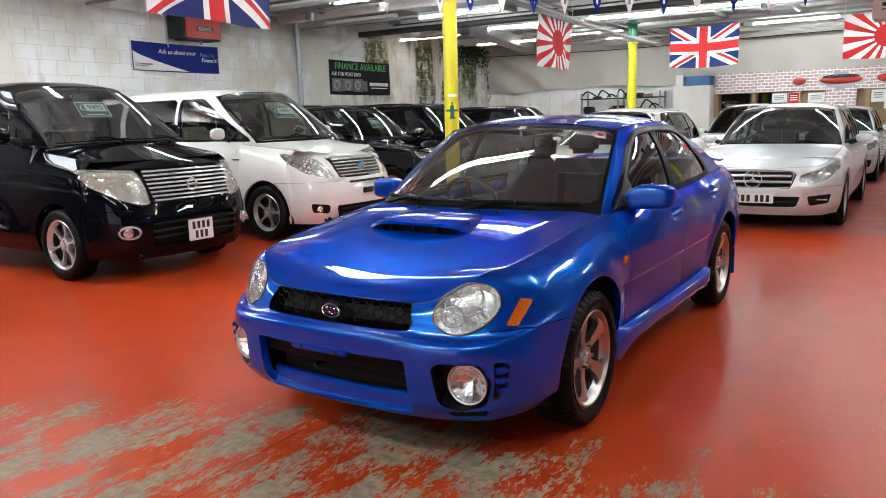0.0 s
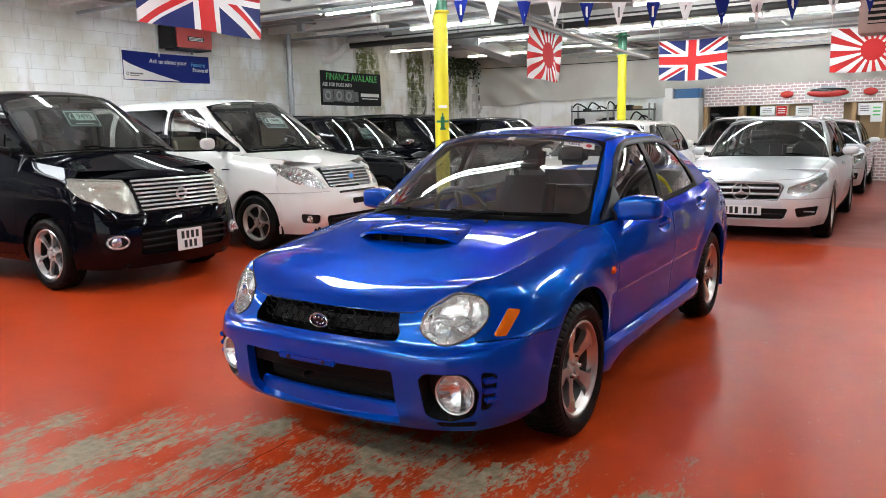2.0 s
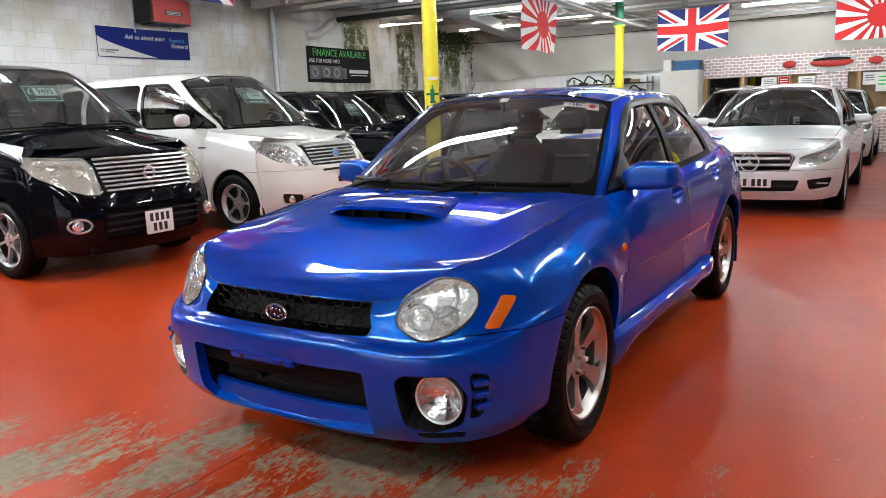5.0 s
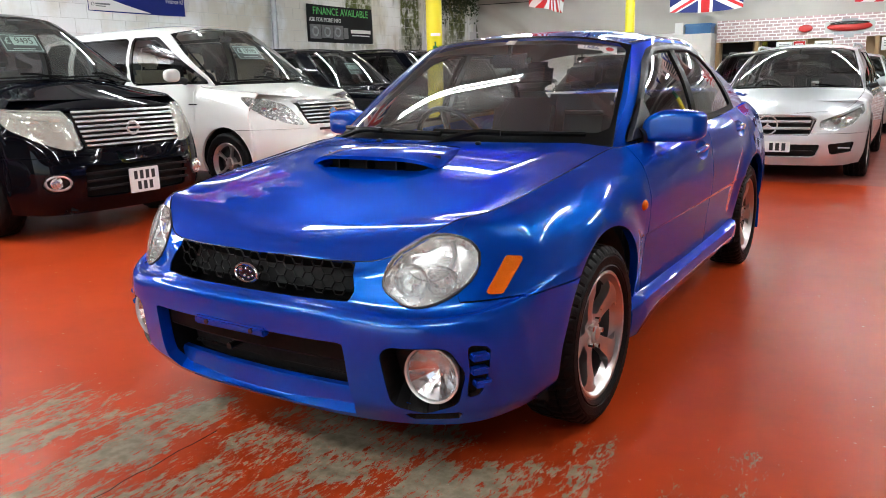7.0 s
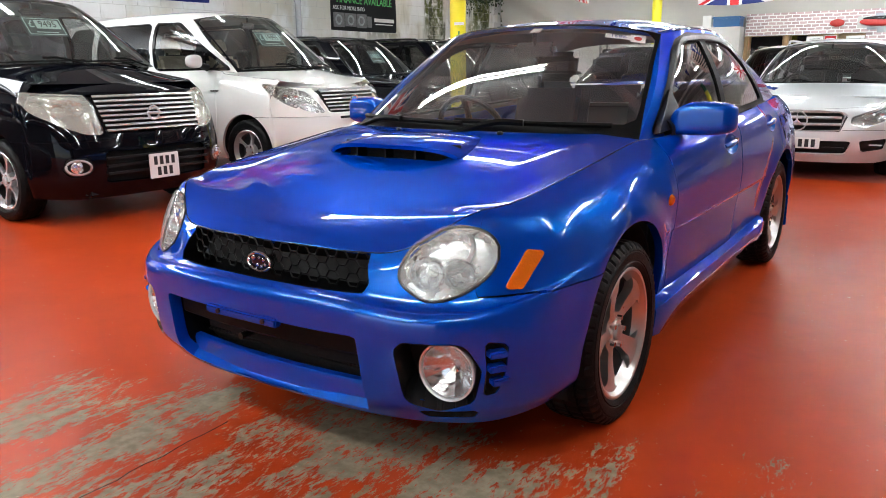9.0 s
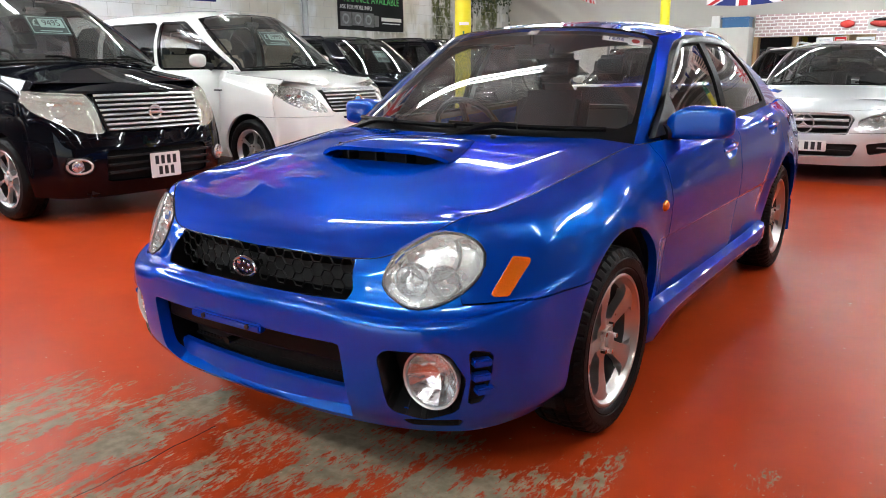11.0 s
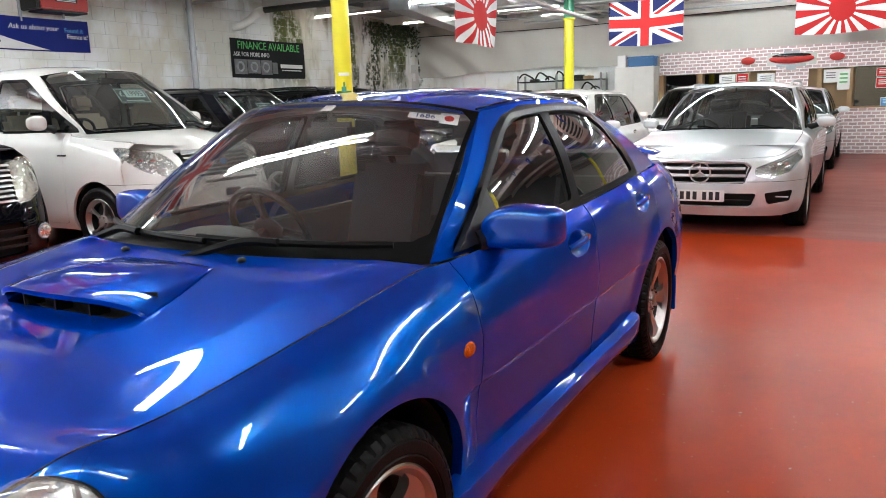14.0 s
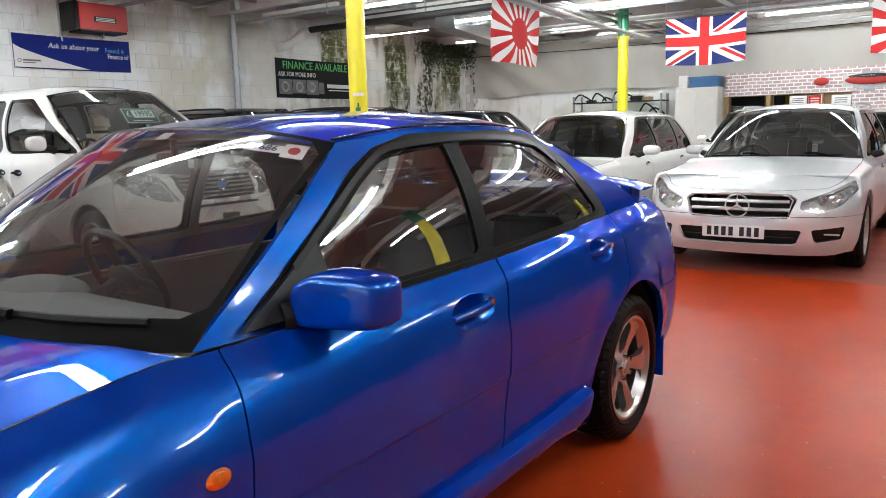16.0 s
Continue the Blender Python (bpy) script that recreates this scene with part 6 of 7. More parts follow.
# bunting on a string between two hooks
STRING = [(-3.4, 3.3, 2.97), (-2.0, 4.08, 2.90), (-0.9, 4.54, 2.83), (0.6, 4.9, 2.80), (2.6, 5.3, 2.92), (4.3, 5.6, 3.2)]
V, F = sweep(crs(STRING, np.linspace(0, 5, 60)), 0.004, 5)
tagged(put("bunting_string", V, F, FLAGW), "thin white bunting string across the hall", "string")
SP = crs(STRING, np.linspace(0, 5, 300))
run = np.concatenate([[0], np.cumsum(np.linalg.norm(np.diff(SP, axis=0), axis=1))])
for k in range(22):
    d = 0.42 + 0.375 * k
    if d > run[-1] - 0.2:
        break
    i = int(np.searchsorted(run, d))
    dirn = SP[min(i + 2, 299)] - SP[max(i - 2, 0)]
    m = Matrix.Translation(SP[i]) @ Matrix.Rotation(math.atan2(dirn[1], dirn[0]), 4, "Z")
    tw = 0.03 * math.sin(k * 2.1)
    rows = [[((-0.085 + 0.17 * a) * (1 - q) + 0.0, tw * q + 0.012 * math.sin(a * 4 + k) * (1 - q), -0.30 * q) for a in np.linspace(0, 1, 5)] for q in np.linspace(0, 0.97, 6)]
    pn = put("pennant", *grid(np.array(rows)), BANNERB if k % 2 else FLAGW, None, m=m)
    tagged(pn, "blue triangular pennant on the bunting string" if k % 2 else "white triangular pennant on the bunting string", "pennant", "bunting")
    part("pennant_print", box(-0.012, 0.012, -0.004 + tw * 0.3, -0.002 + tw * 0.3, -0.17, -0.05), FLAGW if k % 2 else GREYINK, pn, "plain printed bar", 0)

# ---- west wall: banners, heater ----


def banner(name, y0, y1, z0, z1, mat, label, sag=0.03):
    """A vinyl sheet tied flat to the wall; x runs along the wall, its face towards the hall."""
    w, h = y1 - y0, z1 - z0
    u, v = np.meshgrid(np.linspace(0, w, 41), np.linspace(-h, 0, 17))
    G = np.stack([u, -0.012 - 0.012 * np.sin(u * 5) * np.sin(v * 4), v - sag * np.sin(np.pi * u / w) * 0.3], -1)
    m = Matrix.Translation((X0 + 0.012, y0, z1)) @ Matrix.Rotation(radians(90), 4, "Z")
    V, F = rim(*grid(G), 0.004)
    return tagged(put(name, V, F, mat, None, m=m), label, "banner", "wall banners"), w, h


bb, w, h = banner("finance_banner", 3.97, 5.86, 2.38, 2.88, BANNERB, "blue vinyl banner with white swoosh and white lettering")
sw = np.array([(0, -0.012 - 0.016, -0.16), (0, -0.028, -h + 0.01)] + [(w * q, -0.028, -0.16 - (h - 0.17) * min(1, q / 0.62) ** 0.75) for q in np.linspace(0.04, 0.62, 20)])
put("white_swoosh", sw, [tuple([1] + list(range(21, 1, -1)) + [0])], FLAGW, bb, smooth=0)
words("banner_words", "Ask us about your", 0.112, FLAGW, Matrix.Translation((w * 0.49, -0.034, -0.155)), bb, slant=0.2, stretch=0.98)
words("banner_words", "Found it", 0.105, CYAN, Matrix.Translation((w * 0.85, -0.034, -0.17)), bb, stretch=0.95)
words("banner_words", "Finance it?", 0.105, FLAGW, Matrix.Translation((w * 0.88, -0.034, -0.265)), bb, stretch=0.85)
bm = bmesh.new()
box(0.12, 0.38, -0.036, -0.030, -0.40, -0.375, 0, bm), box(0.12, 0.30, -0.036, -0.030, -0.43, -0.415, 0, bm)
part("print_bars", bm, GREYINK, bb, "", 0)
V, F = sweep([(0.07 + 0.025 * math.cos(t), -0.033, -0.395 + 0.025 * math.sin(t)) for t in np.linspace(0, 2 * math.pi, 16, endpoint=False)], 0.005, 5, True)
put("print_ring", V, F, GREYINK, bb)
fb, w, h = banner("finance_available_banner", 9.08, 11.38, 2.03, 2.82, BANNERK, "black vinyl banner reading finance available in green letters")
words("banner_words", "FINANCE AVAILABLE", 0.225, LIME, Matrix.Translation((w * 0.5, -0.034, -0.14)), fb, stretch=0.93)
words("banner_words", "ASK FOR MORE INFO", 0.125, FLAGW, Matrix.Translation((0.05, -0.034, -0.32)), fb, align="LEFT", stretch=0.9)
for k, (a, b) in enumerate(((0.06, 0.42), (0.44, 0.82), (0.84, 1.18), (1.20, 1.36))):
    part("printed_picture", box(a, b, -0.036, -0.030, -0.72 + 0.02 * (k % 2), -0.42 - 0.04 * (k == 3)), GREYINK, fb, "grey printed picture", 0)
bm = bmesh.new()
for a in (0.22, 0.62, 0.98):
    V, F = sweep([(a + 0.09 * math.cos(t), -0.040, -0.57 + 0.09 * math.sin(t)) for t in np.linspace(0, 2 * math.pi, 14, endpoint=False)], 0.022, 5, True)
    put("printed_ring", V, F, GALV, fb)
box(1.46, 2.20, -0.036, -0.030, -0.57, -0.49, 0, bm), box(1.50, 2.15, -0.036, -0.030, -0.63, -0.61, 0, bm)
part("print_bars", bm, PAPER, fb, "plain white print bars", 0)

ht = thing("wall_heater", "red and black gas heater hung high on the block wall", "heater", Matrix.Translation((X0, 5.15, 2.96)))
part("casing", box(0.10, 0.50, -0.40, 0.42, 0.0, 0.40, 0.02), REDP, ht)
part("end_panel", box(0.09, 0.51, -0.46, -0.395, -0.01, 0.41, 0.012), PLASTIC, ht)
part("louvre", box(0.50, 0.508, -0.15, 0.22, 0.12, 0.20, 0.003), PLASTIC, ht)
bm = bmesh.new()
for k in range(3):
    box(0.508, 0.512, -0.12, 0.19, 0.13 + 0.022 * k, 0.142 + 0.022 * k, 0, bm)
part("print_bars", bm, PAPER, ht, "plain print bars", 0)
part("bottom_tray", box(0.12, 0.49, -0.36, 0.40, -0.03, 0.0, 0.006), PLASTIC, ht)
part("bracket", rod((0.0, -0.42, -0.15), (0.0, -0.42, 0.7), 0.03), GALV, ht)
part("gas_valve", rod((0.3, 0.1, -0.03), (0.3, 0.1, -0.10), 0.02), GALV, ht)

# ---- back of the hall ----
u, v = np.meshgrid(np.linspace(-9.6, 6.9, 240), np.linspace(0, 1, 24))
top, bot = 3.47 + 0.02 * np.sin(u * 1.9), 2.14 + 0.05 * np.sin(u * 0.8) + 0.02 * np.sin(u * 3.1)
z = bot + (top - bot) * v
drape = np.exp(-((u + 8.6) / 1.3) ** 2)
y = Y1 - 0.14 - 0.05 * np.sin(u * 2.1 + 0.5 * v) * (1 - 0.5 * v) - 0.03 * np.sin(u * 6.3 + 3 * v) - 0.10 * drape * np.sin(4.5 * (z * 1.6 + u))
V, F = rim(*grid(np.stack([u, y, z], -1)), 0.01)
tagged(put("dust_sheet", V, F, CLOTH, smooth=60), "long grey cloth sheet hung along the back wall with soft folds", "curtain")
pipe_run("sheet_rail", [(-9.6, Y1 - 0.10, 3.50), (6.9, Y1 - 0.10, 3.50)], 0.025, GALV, "thin steel rail that carries the dust sheet")
pipe_run("cable", [(-9.5, 16.2, 3.22), (-5, 16.22, 3.17), (0, 16.2, 3.23), (6.5, 16.2, 3.2)], 0.010, PLASTIC, "black cable slung along the back wall")


def wallpaper():
    """Printed brick paper: pale pink bricks, white joints."""
    m, n, l = nodes_of("brick_print_paper")
    p = n["Principled BSDF"]
    geo, mp, br = n.new("ShaderNodeNewGeometry"), n.new("ShaderNodeMapping"), n.new("ShaderNodeTexBrick")
    mp.inputs["Rotation"].default_value = (radians(90), 0, 0)
    l.new(geo.outputs["Position"], mp.inputs["Vector"])
    nz = n.new("ShaderNodeTexNoise")
    nz.inputs["Scale"].default_value = 5
    l.new(geo.outputs["Position"], nz.inputs["Vector"])
    add = n.new("ShaderNodeMix")
    add.data_type = "VECTOR"
    add.inputs["Factor"].default_value = 0.03
    l.new(mp.outputs[0], add.inputs["A"]), l.new(nz.outputs["Color"], add.inputs["B"])
    l.new(add.outputs["Result"], br.inputs["Vector"])
    br.inputs["Color1"].default_value, br.inputs["Color2"].default_value, br.inputs["Mortar"].default_value = (0.60, 0.43, 0.43, 1), (0.42, 0.30, 0.31, 1), (0.84, 0.81, 0.81, 1)
    br.inputs["Scale"].default_value, br.inputs["Mortar Size"].default_value, br.inputs["Brick Width"].default_value, br.inputs["Row Height"].default_value = 1.0, 0.011, 0.165, 0.072
    l.new(br.outputs["Color"], p.inputs["Base Color"])
    p.inputs["Roughness"].default_value = 0.6
    return m


BRICKPAPER = wallpaper()
office = thing("office_partition", "office partition covered in pink brick-print wallpaper with timber window frames", "partition", kind="structure")
YB = 16.2
part("upper_panel", box(-2.74, 6.9, YB, YB + 0.12, 1.86, 2.37, 0.004), BRICKPAPER, office, "brick-print upper panel", 0)
part("lower_panel", box(0.55, 6.9, YB + 0.002, YB + 0.12, 0.0, 1.0, 0.004), BRICKPAPER, office, "brick-print lower panel", 0)
part("pier", box(-0.16, 0.50, YB - 0.004, YB + 0.12, 1.0, 1.86, 0.004), BRICKPAPER, office, "brick-print pier", 0)
part("lower_board", box(-2.74, 0.55, YB + 0.004, YB + 0.12, 0.0, 1.0, 0.004), CARDBOARD, office, "", 0)
for x in (-2.70, -1.80, -0.75, 0.73, 1.33, 3.1, 4.9):
    part("window_post", box(x - 0.045, x + 0.045, YB - 0.02, YB + 0.12, 1.0, 1.86, 0.006), TIMBER, office, "pale timber post", 0)
part("window_back", box(-2.7, 6.9, YB + 0.16, YB + 0.19, 0.9, 1.9), CARDBOARD, office, "brown board behind the windows", 0)
for x0, x1 in ((-2.6, -1.9), (-1.7, -1.35), (1.42, 2.9)):
    part("window_pane", box(x0, x1, YB + 0.08, YB + 0.085, 1.02, 1.84), DARKGLASS if x0 < 0 else TINT, office, "", 0)
part("sill", box(0.5, 6.9, YB - 0.04, YB + 0.12, 0.985, 1.02, 0.006), TIMBER, office, "", 0)


def notice(x, z, w, h, mat, label, y=YB - 0.03, bar=None):
    nt = part("notice", box(x - w / 2, x + w / 2, y, y + 0.004, z - h / 2, z + h / 2), mat, None, "", 0)
    tagged(nt, label, "notice", "notices")
    part("notice_border", box(x - w / 2 - 0.01, x + w / 2 + 0.01, y + 0.0045, YB + 0.05, z - h / 2 - 0.01, z + h / 2 + 0.01), mat if not bar else PAPER, nt, "", 0)
    if bar:
        bm = bmesh.new()
        for k in range(3):
            box(x - w * 0.35, x + w * 0.35, y - 0.004, y - 0.001, z + h * (0.22 - 0.2 * k), z + h * (0.30 - 0.2 * k), 0, bm)
        part("print_bars", bm, bar, nt, "plain print bars", 0)
    return nt


notice(-1.19, 1.70, 0.32, 0.20, PAPER, "white paper notice on the office window", bar=GREYINK)
notice(-0.86, 1.68, 0.24, 0.26, FLAGR, "red paper notice on the office window", bar=PAPER)
notice(-0.36, 1.68, 0.34, 0.22, PAPER, "white paper notice on the office window", bar=GREYINK)
notice(0.95, 1.68, 0.26, 0.26, PAPER, "white paper notice on the office window", bar=GREYINK)
notice(1.20, 1.60, 0.22, 0.42, PAPER, "white and green poster on the office window", bar=LIME)
notice(1.95, 1.72, 0.26, 0.16, FLAGR, "red paper notice on the office window", bar=PAPER)
notice(1.95, 1.50, 0.26, 0.20, FLAGR, "red and white notice on the office window", bar=PAPER)
notice(2.05, 1.10, 0.24, 0.16, CYAN, "light blue leaflet on the office window", bar=PAPER)
art = thing("wall_emblem", "red and black oval emblem with a grey bar", "sign", Matrix.Translation((0.15, YB - 0.05, 2.09)))
part("oval", ball((0, 0, 0), 1, None, 0.46, 0.05, 0.10, 28, 12), REDP, art, "red oval")
part("dark_band", ball((0, -0.005, 0.07), 1, None, 0.40, 0.05, 0.05, 28, 12), GLOSSBLK, art, "black upper band")
part("t_bar", box(-0.30, 0.30, 0.02, 0.045, -0.17, -0.11, 0.004, box(-0.10, 0.10, 0.02, 0.045, -0.24, -0.16, 0.004)), GALV, art, "grey T bar")
part("top_bar", box(-0.16, 0.16, 0.02, 0.045, 0.10, 0.17, 0.004), GALV, art)
part("grey_panel", box(-0.50, 0.50, 0.032, 0.046, -0.13, 0.12, 0.004), WHITESTEEL, art, "grey backing panel")
for x in (-0.9, 0.9):
    part("side_lozenge", ball((x, 0, 0.0), 1, None, 0.15, 0.04, 0.085, 20, 10), REDP, art, "red side lozenge")

cab = thing("white_cabinet", "tall white metal cabinet beside the partition", "cabinet", Matrix.Translation((-3.22, 15.95, 0)))
part("carcass", box(-0.48, 0.46, -0.22, 0.25, 0.05, 2.08, 0.012), UNLIT, cab)
part("cabinet_door", box(-0.47, -0.01, -0.24, -0.222, 0.08, 2.06, 0.004), UNLIT, cab), part("cabinet_door", box(0.0, 0.45, -0.24, -0.222, 0.08, 2.06, 0.004), UNLIT, cab)
part("plinth", box(-0.45, 0.43, -0.18, 0.23, 0.0, 0.05), PLASTIC, cab)
cr = thing("blue_crate", "blue plastic crate on top of the white cabinet", "crate", Matrix.Translation((-3.10, 15.93, 2.08)))
part("crate_body", box(-0.30, 0.32, -0.17, 0.2, 0, 0.24, 0.015), BLUEPLAST, cr)
part("crate_rim", box(-0.32, 0.34, -0.19, 0.22, 0.19, 0.235, 0.008), BLUEPLAST, cr)
bxx = part("paper_carton", box(-3.66, -3.46, 15.8, 16.1, 2.08, 2.36, 0.006), PAPER, None)
tagged(bxx, "white carton on top of the cabinet", "carton")

rack = thing("parts_rack", "dark steel parts rack loaded with black car parts", "rack", Matrix.Translation((-5.2, 16.0, 0)))
for x in (-1.05, 0.0, 1.15):
    for yy in (-0.25, 0.22):
        part("upright", box(x - 0.025, x + 0.025, yy - 0.02, yy + 0.02, 0, 2.0, 0.003), STEELGREY, rack)
for zz in (0.3, 0.95, 1.45, 1.85):
    part("shelf", box(-1.08, 1.18, -0.27, 0.24, zz - 0.03, zz, 0.004), PLASTIC if zz > 1 else TIMBER, rack)
rng = random.Random(5)
for zz in (0.95, 1.45, 1.85):
    for k in range(9):
        x = -5.2 - 0.95 + 0.24 * k + rng.uniform(-0.04, 0.04)
        hh, ww = rng.uniform(0.08, 0.34 if zz < 1.8 else 0.22), rng.uniform(0.10, 0.22)
        kind = rng.random()
        if kind < 0.35:
            V, F = sweep(crs([(x - ww, 15.9, zz + 0.03), (x, 15.82, zz + hh), (x + ww, 15.9, zz + hh * 0.5), (x + ww * 1.2, 15.95, zz + 0.03)], np.linspace(0, 3, 14)), 0.022, 6)
            ob = put("hose", V, F, PLASTIC)
            tagged(ob, "bent black rubber hose lying on the parts rack", "hose", "rack parts")
        elif kind < 0.75:
            ob = part("trim_panel", box(-ww, ww, -0.12, 0.12, 0, hh * 0.6, 0.03, None, Matrix.Rotation(rng.uniform(-0.3, 0.3), 4, "Z")), PLASTIC, None, m=Matrix.Translation((x, 15.97, zz)))
            tagged(ob, "black plastic car trim panel on the parts rack", "trim panel", "rack parts")
        else:
            ob = part("carton", box(-ww * 0.6, ww * 0.6, -0.13, 0.13, 0, hh, 0.006), rng.choice([CARDBOARD, PAPER, GREYINK]), None, m=Matrix.Translation((x, 15.97, zz)))
            tagged(ob, "small carton on the parts rack", "carton", "rack parts")

# hanging growth in the damp corner
rng = random.Random(11)
LV, LF = [], []
for k in range(900):
    yy, zz = rng.uniform(14.0, 16.35), 3.5 - abs(rng.gauss(0, 0.36))
    if zz < 2.3 or (rng.random() < 0.5 and zz < 2.9):
        continue
    p = np.array((X0 + 0.02 + abs(rng.gauss(0, 0.09)), yy, zz))
    a, s = rng.uniform(0, 6.28), rng.uniform(0.02, 0.05)
    e1, e2 = np.array((0.3 * math.cos(a), math.cos(a), math.sin(a))) * s, np.array((0.5, -math.sin(a), math.cos(a))) * s * 0.6
    b = len(LV)
    LV += [p - e1, p + e2, p + e1, p - e2]
    LF.append((b, b + 1, b + 2, b + 3))
LEAF = mk("dark_ivy", (0.035, 0.07, 0.02), 0.6, 0, 0, 0.5, 3, 0.1, 40)
tagged(put("wall_creeper", LV, LF, LEAF, smooth=0), "dark green creeper growing down the damp wall corner", "creeper", "", "stuff")

# a fan vent hung by the ceiling
vent = thing("ceiling_vent", "square brown louvred vent box hung below the ceiling", "vent", Matrix.Translation((1.70, 6.2, 2.42)))
part("vent_box", box(-0.32, 0.32, -0.2, 0.2, 0.0, 0.66, 0.01), RUSTY, vent)
# near-black panel paints the shade between the louvres
part("vent_mouth", box(-0.225, 0.225, -0.206, -0.199, 0.10, 0.58), VOID, vent)
for k in range(7):
    part("louvre", box(-0.225, 0.225, -0.222, -0.2, 0.112 + 0.068 * k, 0.140 + 0.068 * k, 0.003), RUSTY, vent)
part("vent_stem", rod((0, 0, 0.62), (0, 0, 1.24), 0.05), GALV, vent)

# crack across the floor paint
pts = [(-0.296 + 0.0022 * k + 0.004 * math.sin(k * 1.7) + 0.003 * math.sin(k * 4.1), -2.0 - 0.055 * k, 0.0012) for k in range(18)]
V, F = sweep(pts, 0.0022, 4)
tagged(put("floor_crack", V * np.array((1, 1, 0.4)), F, VOID), "thin dark crack in the floor paint", "crack", "", "structure")

# ---- the other cars ----


def make_rails(W, yf, yr, af, ar, levels, corner=0.45, tail=0.30, nose=(0.36, 0.64, 0.83, 0.94)):
    """Rails for a plainer body. levels: inset, nose set-back, tail set-back and heights at nose, corner, arch, cowl, rear arch, tail."""
    out = []
    mid = (af + ar) / 2
    for dw, df, dr, zs in levels:
        hw = W / 2 - dw
        x = [0, *(hw * k for k in nose), hw * 0.99, hw, hw, hw, hw, hw, hw, hw, hw * 0.985, hw * 0.92, hw * 0.62, 0]
        f = yf + df
        y = [f, f + corner * 0.05, f + corner * 0.17, f + corner * 0.40, f + corner * 0.74, af - 0.36, af, af + 0.36, af + 0.52, mid, ar - 0.52, ar - 0.36, ar, ar + 0.36, yr - dr - tail * 0.5, yr - dr - tail * 0.1, yr - dr]
        z = np.interp(range(17), [0, 3, 5, 8, 13, 16], zs)
        out.append(front_rail(x, y, z))
    return out


def slats(car, name, x0, x1, z0, z1, n, y, bow, mat, thick=0.012, back=VOID, taper=0.0, lean=0.0):
    """A grille of level bars across the nose."""
    bm = bmesh.new()
    for k in range(n):
        z = z0 + (z1 - z0) * k / (n - 1)
        q = taper * (z1 - z) / (z1 - z0)
        prof = ((0.022, thick * 1.15), (-0.004, thick * 0.15), (-0.006, -thick * 0.35), (0.010, -thick * 1.0))
        rows = [[bm.verts.new((x, y + lean * (z - z0) / (z1 - z0) + bow * x * x + dy, z + dz)) for dy, dz in prof] for x in np.linspace(x0 + q, x1 - q, 13)]
        for r0, r1 in zip(rows, rows[1:]):
            for i in range(4):
                bm.faces.new((r0[i], r0[(i + 1) % 4], r1[(i + 1) % 4], r1[i]))
        bm.faces.new(rows[0]), bm.faces.new(rows[-1])
    bm.verts.index_update()
    g = part(name, bm, mat, car, smooth=50)
    u, v = np.meshgrid(np.linspace(x0, x1, 13), np.linspace(z0, z1, 3))
    put("grille_back", *grid(np.stack([u, y + lean * (v - z0) / (z1 - z0) + 0.035 + bow * u * u, v], -1)), back, g)
    return g


def lamp_set(car, cut, key, depth=0.06, dome=0.006, bulbs=((0, 0, 0.04),), label="clear headlamp with chrome reflectors", dish=LAMPCHROME, cover=CLEARLENS):
    obs, c, n = lens_from(car, cut[key], "headlamp", cover, dome, label=label)
    behind(obs, cut[key], "lamp_dish", dish, depth, 0.92)
    nv = Vector(n).normalized()
    e = Vector((0, 0, 1)).cross(nv).normalized()
    up = nv.cross(e)
    for a, b, r in bulbs:
        bowl(obs, Vector(c) - nv * depth * 0.45 + e * a + up * b, nv, r, depth * 0.5)
    return obs


